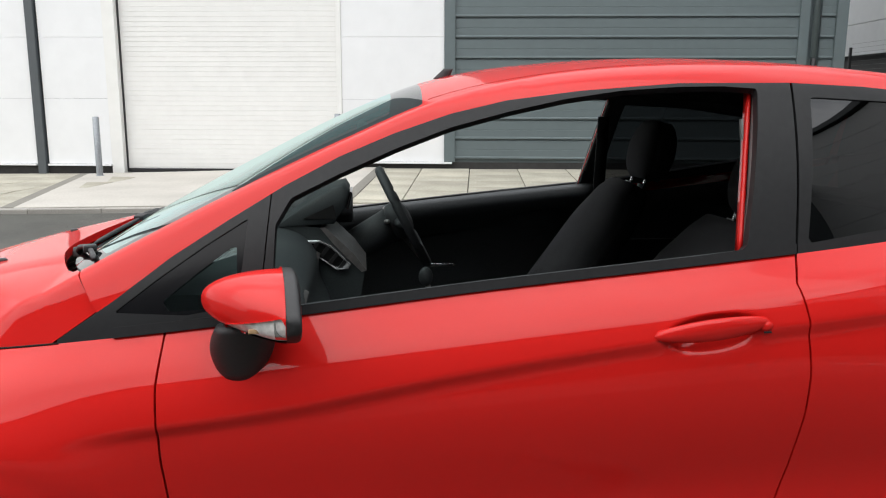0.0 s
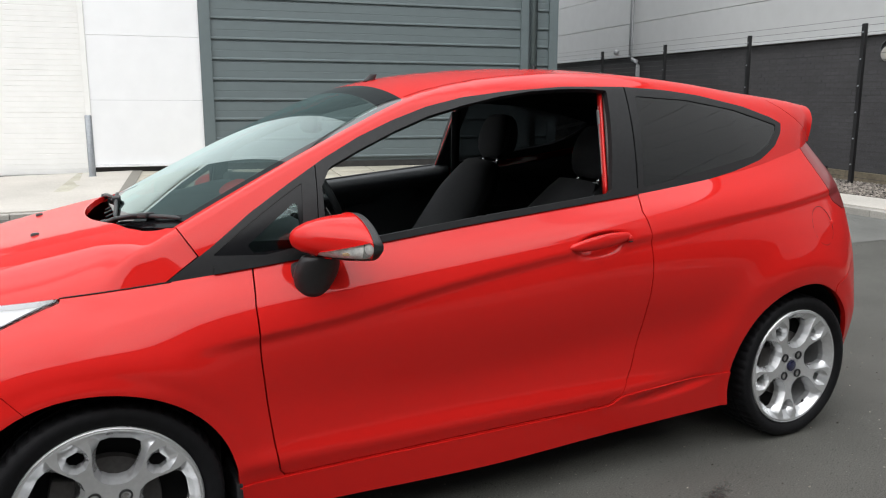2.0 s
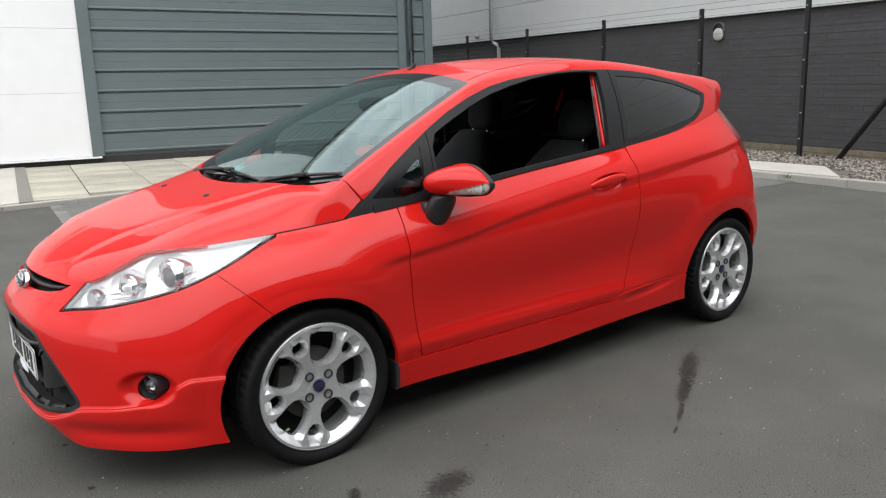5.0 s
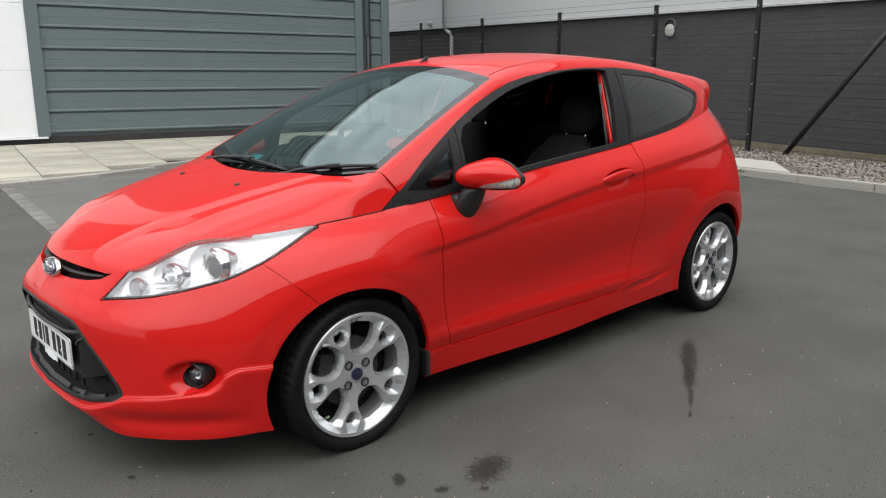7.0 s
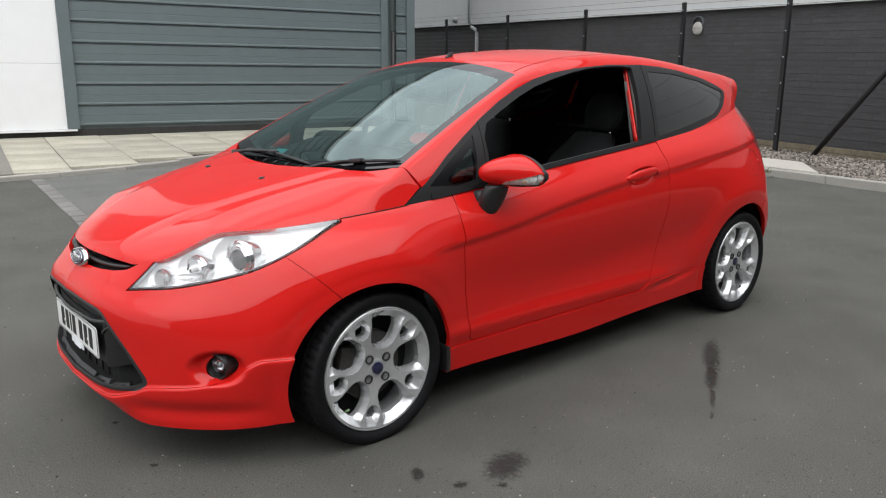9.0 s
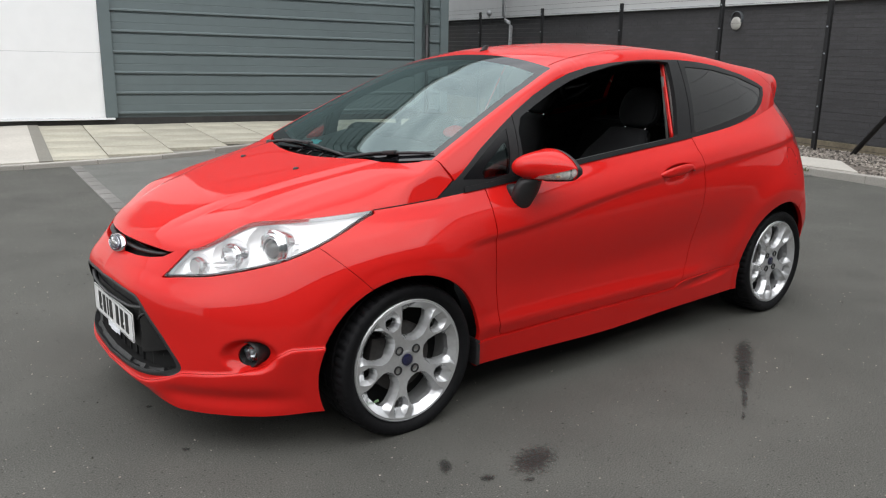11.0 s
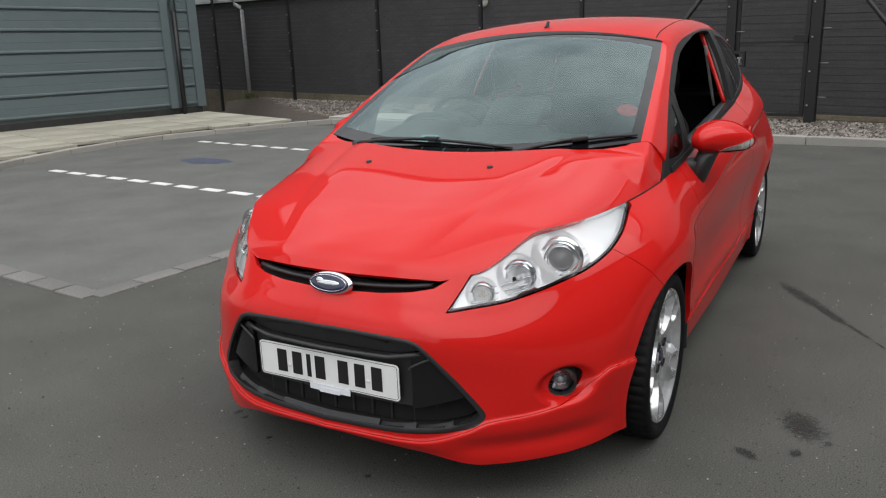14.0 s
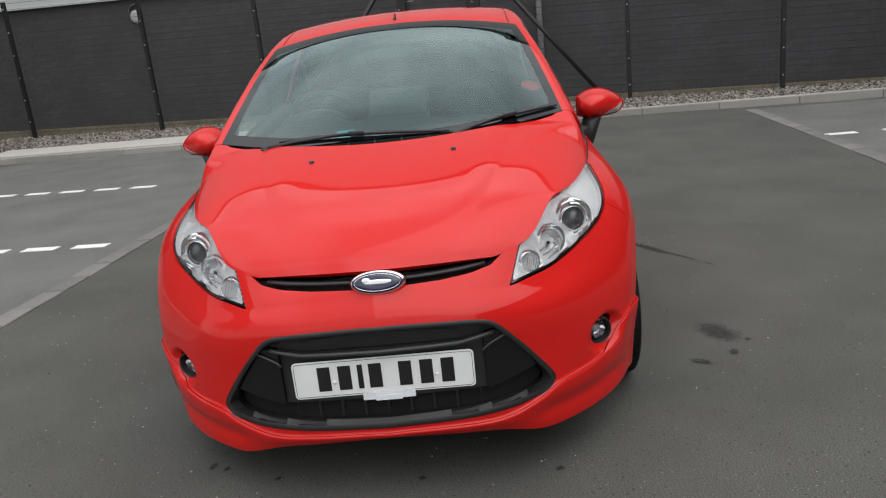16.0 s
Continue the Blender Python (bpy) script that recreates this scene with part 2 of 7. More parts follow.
SETT = material("edging_block", (0.165, 0.16, 0.15), rough=0.92, noise_scale=60, noise_amount=0.2, second=0.15, second_scale=2.0, bump=0.3, bump_scale=160, object_random=0.18)
FLAG = material("paving_flag", (0.375, 0.355, 0.29), rough=0.92, noise_scale=25, noise_amount=0.14, second=0.28, second_scale=1.1, bump=0.2, bump_scale=160, object_random=0.11)
CONCRETE = material("ramp_concrete", (0.46, 0.435, 0.395), rough=0.92, noise_scale=30, noise_amount=0.1, second=0.12, second_scale=0.8, bump=0.2, bump_scale=120)
WHITE_CLAD = material("white_cladding", (0.78, 0.79, 0.80), rough=0.45, noise_scale=3, noise_amount=0.025, second=0.02, second_scale=0.5)
WHITE_DOOR = material("white_shutter", (0.77, 0.77, 0.75), rough=0.5, noise_scale=4, noise_amount=0.03)
GREY_CLAD = material("grey_cladding", (0.112, 0.142, 0.148), rough=0.45, noise_scale=5, noise_amount=0.05, second=0.05, second_scale=0.6)
UNIT_PLINTH = material("dark_unit_plinth", (0.032, 0.031, 0.030), rough=0.8, noise_scale=12, noise_amount=0.25, second=0.2, second_scale=1.1)
DARK_GREY = material("dark_grey_metal", (0.075, 0.085, 0.092), rough=0.5, noise_scale=8, noise_amount=0.06)
PALE_CLAD = material("pale_grey_cladding", (0.52, 0.53, 0.53), rough=0.5, noise_scale=4, noise_amount=0.03)
BRICK = material("charcoal_brick", (0.059, 0.058, 0.061), rough=0.85, noise_scale=60, noise_amount=0.25, second=0.15, second_scale=1.2, bump=0.3, bump_scale=180, object_random=0.08)
BRICK_JOINED = material("charcoal_brick_run", (0.059, 0.058, 0.061), rough=0.85, noise_scale=60, noise_amount=0.25, second=0.15, second_scale=1.2, bump=0.3, bump_scale=180, island_random=0.08)
MORTAR = material("dark_mortar", (0.058, 0.057, 0.056), rough=0.95, noise_scale=60, noise_amount=0.2)
PLINTH = material("stained_plinth", (0.16, 0.135, 0.095), rough=0.95, noise_scale=16, noise_amount=0.25, second=0.25, second_scale=1.4, bump=0.3, bump_scale=90)
BLACK_STEEL = material("black_steel", (0.010, 0.010, 0.011), rough=0.45, noise_scale=40, noise_amount=0.2)
GALV = material("galvanised_steel", (0.30, 0.32, 0.34), rough=0.45, metal=0.6, noise_scale=30, noise_amount=0.12)
PIPE_GREY = material("grey_plastic_pipe", (0.34, 0.35, 0.36), rough=0.5, noise_scale=20, noise_amount=0.06)
GRAVEL = material("mixed_gravel", (0.20, 0.178, 0.155), rough=0.95, noise_scale=30, noise_amount=0.2, island_random=0.85)
GRAVEL_BED = material("gravel_bed", (0.13, 0.11, 0.095), rough=1.0, noise_scale=50, noise_amount=0.4)
GRASS = material("weeds", (0.075, 0.095, 0.03), rough=0.9, noise_scale=20, noise_amount=0.3)
LAMP_WHITE = material("bulkhead_diffuser", (0.40, 0.39, 0.36), rough=0.4, noise_scale=30, noise_amount=0.08)


# ---------------------------------------------------------------- mesh tools
def spline(xs, ys):
    """A smooth, monotone-preserving curve through the knots."""
    xs, ys = np.array(xs, float), np.array(ys, float)
    h, d = np.diff(xs), np.diff(ys) / np.diff(xs)
    m = np.zeros_like(ys)
    for k in range(1, len(xs) - 1):
        if d[k - 1] * d[k] > 0:
            w1, w2 = 2 * h[k] + h[k - 1], h[k] + 2 * h[k - 1]
            m[k] = (w1 + w2) / (w1 / d[k - 1] + w2 / d[k])
    m[0], m[-1] = d[0], d[-1]

    def f(x):
        x = np.clip(np.asarray(x, float), xs[0], xs[-1])
        k = np.clip(np.searchsorted(xs, x, side="right") - 1, 0, len(h) - 1)
        t = (x - xs[k]) / h[k]
        a, b, c, e = (1 + 2 * t) * (1 - t) ** 2, t * (1 - t) ** 2, t * t * (3 - 2 * t), t * t * (t - 1)
        return a * ys[k] + b * h[k] * m[k] + c * ys[k + 1] + e * h[k] * m[k + 1]
    return f


def flow(xs, ys):
    """A smooth curve through the knots with Catmull-Rom slopes."""
    xs, ys = np.array(xs, float), np.array(ys, float)
    h = np.diff(xs)
    m = np.gradient(ys, xs)

    def f(x):
        x = np.clip(np.asarray(x, float), xs[0], xs[-1])
        k = np.clip(np.searchsorted(xs, x, side="right") - 1, 0, len(h) - 1)
        t = (x - xs[k]) / h[k]
        a, b, c, e = (1 + 2 * t) * (1 - t) ** 2, t * (1 - t) ** 2, t * t * (3 - 2 * t), t * t * (t - 1)
        return a * ys[k] + b * h[k] * m[k] + c * ys[k + 1] + e * h[k] * m[k + 1]
    return f


def smooth(a, b, x):
    t = np.clip((np.asarray(x, float) - a) / (b - a), 0, 1)
    return t * t * (3 - 2 * t)


def sheet(points):
    """Vertices and quads of a grid of points."""
    n, m = points.shape[:2]
    i = np.arange(n * m).reshape(n, m)
    q = np.stack([i[:-1, :-1], i[1:, :-1], i[1:, 1:], i[:-1, 1:]], -1).reshape(-1, 4)
    return points.reshape(-1, 3).copy(), [tuple(f) for f in q.tolist()]


def clip(mesh, field):
    """The part of a mesh on which field(vertices) is positive, cut cleanly along its zero line."""
    V, F = mesh
    d = field(V)
    d = np.where(np.abs(d) < 1e-7, 1e-7, d)
    pos = (d > 0).tolist()
    out, extra, cut = [], [], {}
    n = len(V)
    for f in F:
        k = sum(pos[i] for i in f)
        if k == len(f):
            out.append(f)
        elif k:
            g = []
            for a, b in zip(f, f[1:] + f[:1]):
                if pos[a]:
                    g.append(a)
                if pos[a] != pos[b]:
                    e = (a, b) if a < b else (b, a)
                    if e not in cut:
                        t = d[e[0]] / (d[e[0]] - d[e[1]])
                        cut[e] = n + len(extra)
                        extra.append(V[e[0]] + t * (V[e[1]] - V[e[0]]))
                    g.append(cut[e])
            if len(g) > 2:
                out.append(tuple(g))
    V = np.vstack([V, np.array(extra)]) if extra else V
    return tidy(V, out)


def tidy(V, F):
    used = sorted({i for f in F for i in f})
    new_index = {i: k for k, i in enumerate(used)}
    return V[used] if used else np.zeros((0, 3)), [tuple(new_index[i] for i in f) for f in F]


def join(*meshes):
    V, F, n = [], [], 0
    for v, f in meshes:
        V.append(np.asarray(v, float).reshape(-1, 3))
        F += [tuple(i + n for i in g) for g in f]
        n += len(V[-1])
    return np.vstack(V), F


def mirror(mesh):
    V, F = mesh
    return V * np.array([1, -1, 1]), [f[::-1] for f in F]


def vertex_normals(V, F):
    N = np.zeros_like(V)
    for f in F:
        a, b, c = V[f[0]], V[f[1]], V[f[2]]
        k = np.cross(b - a, c - a) if len(f) == 3 else np.cross(c - a, V[f[3]] - b)
        for i in f:
            N[i] += k
    return N / np.maximum(np.linalg.norm(N, axis=1, keepdims=True), 1e-12)


def rim(mesh, depth, inward=1.0):
    """The mesh with its open edges turned inwards, so that it has an edge thickness."""
    V, F = mesh
    N = vertex_normals(V, F)
    count = {}
    for f in F:
        for a, b in zip(f, f[1:] + f[:1]):
            count[(a, b)] = 1
    edges = [(a, b) for (a, b) in count if (b, a) not in count]
    W, G = [], []
    for a, b in edges:
        k = len(W)
        W += [V[a], V[b], V[b] - inward * depth * N[b], V[a] - inward * depth * N[a]]
        G.append((k + 1, k, k + 3, k + 2))
    return join(mesh, (np.array(W).reshape(-1, 3), G)) if W else mesh


def shell(mesh, depth):
    """The mesh with a back face and closed edges."""
    V, F = mesh
    N = vertex_normals(V, F)
    back = (V - depth * N, [f[::-1] for f in F])
    return join(rim(mesh, depth), back)


def shift(mesh, d):
    V, F = mesh
    return V + d * vertex_normals(V, F), F


def moved(mesh, m):
    V, F = mesh
    R = np.array(m)
    return V @ R[:3, :3].T + R[:3, 3], F


def polygon_distance(px, pz, poly, radius=0.0):
    """Signed distance (negative inside) from points to a closed polygon, its corners rounded outwards by radius."""
    P = np.array(poly, float)
    best = np.full(np.shape(px), 1e9)
    inside = np.zeros(np.shape(px), bool)
    for (ax, az), (bx, bz) in zip(P, np.roll(P, -1, axis=0)):
        ex, ez = bx - ax, bz - az
        t = np.clip(((px - ax) * ex + (pz - az) * ez) / (ex * ex + ez * ez), 0, 1)
        best = np.minimum(best, np.hypot(px - ax - t * ex, pz - az - t * ez))
        with np.errstate(divide="ignore", invalid="ignore"):
            cross = ((az > pz) != (bz > pz)) & (px < ex * (pz - az) / (ez if ez != 0 else 1e-12) + ax)
        inside ^= cross
    return np.where(inside, -best, best) - radius


def block(x0, x1, y0, y1, z0, z1, bevel=0.0):
    """A box with chamfered edges."""
    bm = bmesh.new()
    bmesh.ops.create_cube(bm, size=1.0)
    for v in bm.verts:
        v.co = Vector(((x0 + x1) / 2 + v.co.x * (x1 - x0), (y0 + y1) / 2 + v.co.y * (y1 - y0), (z0 + z1) / 2 + v.co.z * (z1 - z0)))
    if bevel:
        bmesh.ops.bevel(bm, geom=bm.edges[:], offset=bevel, segments=2, affect="EDGES", profile=0.6)
    bm.verts.index_update()
    V = np.array([v.co[:] for v in bm.verts])
    F = [tuple(v.index for v in f.verts) for f in bm.faces]
    bm.free()
    return V, F


def lathe(profile, n=48, axis="y", closed=False):
    """A surface of revolution from (radius, along) pairs."""
    P = np.array(profile, float)
    a = np.linspace(0, 2 * math.pi, n, endpoint=False)
    r, h = P[:, 0][None], P[:, 1][None]
    c, s = np.cos(a)[:, None], np.sin(a)[:, None]
    z = np.broadcast_to(h, (n, len(P)))
    G = np.stack([r * c, z, r * s], -1) if axis == "y" else np.stack([r * c, r * s, z], -1) if axis == "z" else np.stack([z, r * c, r * s], -1)
    m = len(P)
    F = []
    for i in range(n):
        for j in range(m - 1):
            k = (i + 1) % n
            f = (i * m + j, i * m + j + 1, k * m + j + 1, k * m + j)
            F.append(f if axis != "y" else f[::-1])
    return G.reshape(-1, 3), F


def tube(points, radius, n=10, taper=None):
    """A round bar along a line of points, closed at its ends."""
    P = [Vector(p) for p in points]
    V, F = [], []
    for k, p in enumerate(P):
        d = (P[min(k + 1, len(P) - 1)] - P[max(k - 1, 0)]).normalized()
        u = d.cross(Vector((0, 0, 1)) if abs(d.z) < 0.9 else Vector((1, 0, 0))).normalized()
        w = d.cross(u)
        r = radius * (taper[k] if taper else 1)
        V += [(p + r * (math.cos(a) * u + math.sin(a) * w))[:] for a in (2 * math.pi * j / n for j in range(n))]
    for k in range(len(P) - 1):
        for j in range(n):
            i = (j + 1) % n
            F.append((k * n + i, k * n + j, (k + 1) * n + j, (k + 1) * n + i))
    F.append(tuple(range(n)))
    F.append(tuple(range((len(P) - 1) * n, len(P) * n))[::-1])
    return np.array(V), F


def weld(mesh):
    """The mesh with coinciding vertices made one."""
    V, F = mesh
    key, inverse = np.unique(np.round(V, 6), axis=0, return_inverse=True)
    inverse = np.ravel(inverse)
    out = []
    for f in F:
        g = [int(inverse[i]) for i in f]
        g = [a for a, b in zip(g, g[1:] + g[:1]) if a != b]
        if len(g) > 2:
            out.append(tuple(g))
    return key, out


def mesh_data(name, mesh, mat, flat=False, sharp=None):
    V, F = mesh
    me = bpy.data.meshes.new(name)
    me.from_pydata([tuple(v) for v in np.asarray(V).tolist()], [], F)
    me.materials.append(mat)
    if not flat:
        me.polygons.foreach_set("use_smooth", [True] * len(me.polygons))
    if sharp is not None:
        me.set_sharp_from_angle(angle=radians(sharp))
    me.update()
    return me


def part(name, mesh, mat, parent=None, label="", flat=False, sharp=None):
    """One mesh object, under its thing or part."""
    ob = new(name, mesh_data(name, mesh, mat, flat, sharp))
    ob.parent = parent
    if label:
        ob["label"] = label
    return ob


def thing(name, label, category, group="", kind="", at=(0, 0, 0)):
    ob = new(name)
    ob.location = at
    return tagged(ob, label, category, group, kind)


def piece(name, data, parent, m):
    """A further object on shared mesh data."""
    ob = new(name, data)
    ob.parent = parent
    ob.matrix_basis = m
    return ob


# ---------------------------------------------------------------- ground
def flat_polygon(pts, z):
    return np.array([(x, y, z) for x, y in pts]), [tuple(range(len(pts)))]


def ground_sheet():
    """Tarmac out to the horizon, finer near the car, with a barely uneven surface."""
    c = np.concatenate([np.linspace(-900, -30, 12), np.linspace(-26, 26, 53), np.linspace(30, 900, 12)])
    X, Y = np.meshgrid(c, c, indexing="ij")
    Z = -0.012 * smooth(14, 60, np.hypot(X, Y))
    # the planted strip beside the brick building lies lower
    beyond = (X - 8.4) * math.sin(radians(80)) - (Y - 0.78) * math.cos(radians(80))
    Z -= 0.55 * smooth(0.2, 2.2, beyond)
    return sheet(np.stack([X, Y, Z], -1))


ground = part("ground", ground_sheet(), ASPHALT)
tagged(ground, "dark grey worn tarmac of the car park", "ground", kind="structure")

KERB_LINE = [(-16, 8.2), (-6, 7.8), (-3.0, 7.68), (-1.0, 7.70), (0.8, 7.82), (2.0, 8.0), (3.0, 8.35), (4.0, 8.72), (5.4, 9.02), (6.8, 8.95), (7.6, 8.62), (8.6, 8.2)]
WEST = pose(8.4, 0.78, 0, 0, 0, 80)              # kerb along the brick building: local x runs along it


def along(m, x, y, z=0.0):
    return m @ Vector((x, y, z))


# lighter tarmac of the bays
bay_pts = [(0.21, 2.48), (3.6, 2.28), (10.0, 1.9), (9.0, 8.2), (7.6, 8.65), (6.8, 8.98), (5.4, 9.05), (4.0, 8.75), (3.0, 8.38), (2.0, 8.03), (0.84, 7.85)]
bay = part("road_bays", flat_polygon(bay_pts, 0.004), ASPHALT_BAY)
tagged(bay, "lighter grey tarmac of the parking bays", "ground", kind="structure")
bay2_pts = [(7.15, -3.9), (3.3, -3.56), (-3.0, -3.0), (-3.0, -9), (6.4, -9.5)]
bay2 = part("road_bays", flat_polygon(bay2_pts, 0.004), ASPHALT_BAY)
tagged(bay2, "lighter grey tarmac of further parking bays", "ground", kind="structure")

# block edging round the bays
edging = thing("bay_edging", "row of grey concrete edging blocks flush with the tarmac", "edging", kind="structure")
sett_mesh = mesh_data("edging_block", block(-0.145, 0.145, -0.07, 0.07, -0.05, 0.0, 0.008), SETT, flat=True)
sett_rng = random.Random(3)


def block_row(a, b, parent):
    a, b = Vector((*a, 0)), Vector((*b, 0))
    d = b - a
    n = int(d.length / 0.3)
    turn = math.degrees(math.atan2(d.y, d.x))
    for k in range(n):
        p = a + d * ((k + 0.5) / n)
        piece("edging_block", sett_mesh, parent, pose(p.x, p.y, 0.009 + sett_rng.uniform(0, 0.004), sett_rng.uniform(-0.6, 0.6), sett_rng.uniform(-0.6, 0.6), turn + sett_rng.uniform(-1, 1)))


block_row((0.80, 7.78), (0.21, 2.48), edging)
block_row((0.21, 2.48), (6.5, 2.10), edging)
block_row((7.15, -3.9), (-1.0, -3.18), edging)

# dashed bay lines
markings = thing("bay_markings", "dashed white bay lines painted on the tarmac", "road marking", kind="structure")
dash_mesh = mesh_data("dash", block(-0.145, 0.145, -0.05, 0.05, 0.0, 0.0055, 0.0), ROAD_WHITE, flat=True)
for (ax, ay), (bx, by), n in (((3.50, 7.50), (2.88, 2.72), 12), ((6.47, 8.0), (5.62, 3.43), 11), ((4.72, -3.87), (4.40, -8.2), 9)):
    turn = math.degrees(math.atan2(by - ay, bx - ax))
    for k in range(n):
        t = k / (n - 1)
        piece("dash", dash_mesh, markings, pose(ax + t * (bx - ax), ay + t * (by - ay), 0.004, 0, 0, turn))


def blot(rx, ry, seed, n=34, rough=0.25):
    """A flat, ragged patch."""
    r = random.Random(seed)
    k = [r.uniform(1 - rough, 1 + rough) for _ in range(n)]
    k = [(k[i - 1] + 2 * k[i] + k[(i + 1) % n]) / 4 for i in range(n)]
    pts = [(rx * k[i] * math.cos(2 * math.pi * i / n), ry * k[i] * math.sin(2 * math.pi * i / n)) for i in range(n)]
    return flat_polygon(pts, 0.0)


blue = part("disabled_bay_mark", blot(0.42, 0.22, 5), ROAD_BLUE)
blue.matrix_basis = pose(4.75, 6.2, 0.0065, 0, 0, 80)
tagged(blue, "faded blue paint patch on the bay tarmac", "road marking", kind="structure")

for rx, ry, x, y, turn, seed in ((0.155, 0.11, 0.235, -1.245, 20, 1), (0.06, 0.035, -0.05, -1.10, 60, 2), (0.04, 0.03, 0.02, -1.24, 0, 3), (0.03, 0.02, 0.12, -1.33, 0, 12),
                                 (0.33, 0.060, 1.74, -1.125, 31, 4), (0.22, 0.044, 1.47, -1.29, 31, 5), (0.15, 0.018, 1.27, -1.405, 31, 6), (0.05, 0.012, 1.12, -1.49, 31, 14), (0.02, 0.03, -0.70, -0.47, 0, 7),
                                 (0.022, 0.018, -0.56, 0.60, 0, 8), (0.02, 0.018, -0.64, 0.41, 0, 9), (0.018, 0.02, -0.70, -0.05, 0, 10), (0.03, 0.02, -0.53, 0.65, 0, 11)):
    s = part("tarmac_stain", blot(rx, ry, seed, rough=0.45), STAIN)
    s.matrix_basis = pose(x, y, 0.0035 + 0.0001 * seed, 0, 0, turn)
    tagged(s, "dark fluid stain soaked into the tarmac", "stain", group="stains on the tarmac", kind="structure")

# scattered grit on the tarmac


def stones(count, place, size, seed):
    """Many small angular stones as one mesh."""
    r = np.random.RandomState(seed)
    base = np.array([(1, 0, 0), (0, 1, 0), (-1, 0, 0), (0, -1, 0), (0, 0, 0.75), (0, 0, -0.6)], float)
    tri = np.array([(0, 1, 4), (1, 2, 4), (2, 3, 4), (3, 0, 4), (1, 0, 5), (2, 1, 5), (3, 2, 5), (0, 3, 5)])
    P = place(r, count)
    s = size * r.uniform(0.5, 1.5, (count, 1, 1))
    J = base[None] * (1 + 0.35 * r.uniform(-1, 1, (count, 6, 1))) * s
    a = r.uniform(0, 6.28, count)
    c, q = np.cos(a)[:, None], np.sin(a)[:, None]
    X, Y = J[..., 0] * c - J[..., 1] * q, J[..., 0] * q + J[..., 1] * c
    V = np.stack([X, Y, J[..., 2] + 0.25 * s[..., 0]], -1) + P[:, None]
    F = (tri[None] + 6 * np.arange(count)[:, None, None]).reshape(-1, 3)
    return V.reshape(-1, 3), [tuple(f) for f in F.tolist()]


grit = part("grit", stones(11000, lambda r, n: np.stack([r.uniform(-4, 9, n), r.uniform(-4, 8, n), np.full(n, 0.001)], -1), 0.0032, 8), GRAVEL, flat=True)
tagged(grit, "small pale grit scattered over the tarmac", "grit", kind="stuff")

# pavement in front of the white building
pavement = part("pavement", (np.array([(x, y + 0.12, 0.040) for x, y in KERB_LINE] + [(9.9, 9.2, 0.05), (9.6, 12.0, 0.14), (2.2, 12.5, 0.14), (-3.0, 13.0, 0.03), (-16, 16.0, 0.0)]), [tuple(range(len(KERB_LINE) + 5))]), MORTAR_BED)
tagged(pavement, "mortar bed below the pavement flags", "pavement", kind="structure")
pave_base = lambda x: float(np.interp(x, [-16, -9, -6.6, -2.0, 7.3], [0.04, 0.055, 0.08, 0.212, 0.222]))   # pavement height along the foot of the wall
UNIT = pose(2.38, 12.07, 0, 0, 0, -8.5)          # the white building: local x along its wall, y into it
kerb_y = flow([p[0] for p in KERB_LINE], [p[1] for p in KERB_LINE])


def kerb_run(points, name_parent, z0=-0.05, z1=0.10, width=0.14):
    """Kerb stones along a line, each a separate block."""
    for (ax, ay), (bx, by) in zip(points, points[1:]):
        n = max(1, round(math.hypot(bx - ax, by - ay) / 0.9))
        turn = math.degrees(math.atan2(by - ay, bx - ax))
        L = math.hypot(bx - ax, by - ay) / n
        data = mesh_data("kerb_stone", block(-L / 2 + 0.003, L / 2 - 0.003, 0, width, z0, z1, 0.012), KERB, flat=True)
        for k in range(n):
            t = (k + 0.5) / n
            piece("kerb_stone", data, name_parent, pose(ax + t * (bx - ax), ay + t * (by - ay), 0, 0, 0, turn))


kerb = thing("kerb", "pale concrete kerb stones with a low upstand", "kerb", kind="structure")
xs = np.arange(-16, 8.7, 0.9)
low = [(x, float(kerb_y(x))) for x in xs if x <= 3.3]
high = [(x, float(kerb_y(x))) for x in xs if x >= 2.9]
kerb_run(low, kerb, z1=0.06)
corner = [(8.6, 8.2), (9.1, 8.0), (9.45, 7.7), (9.6, 7.2)]
kerb_run(high[:-1] + corner, kerb, z1=0.085)
west_kerb = [along(WEST, u, 0)[:2] for u in (6.5, 4.5, 2.5, 0.5, -1.5, -3.5, -5.5, -7.5, -12)]
kerb_run([corner[-1]] + west_kerb, kerb, z1=0.09)


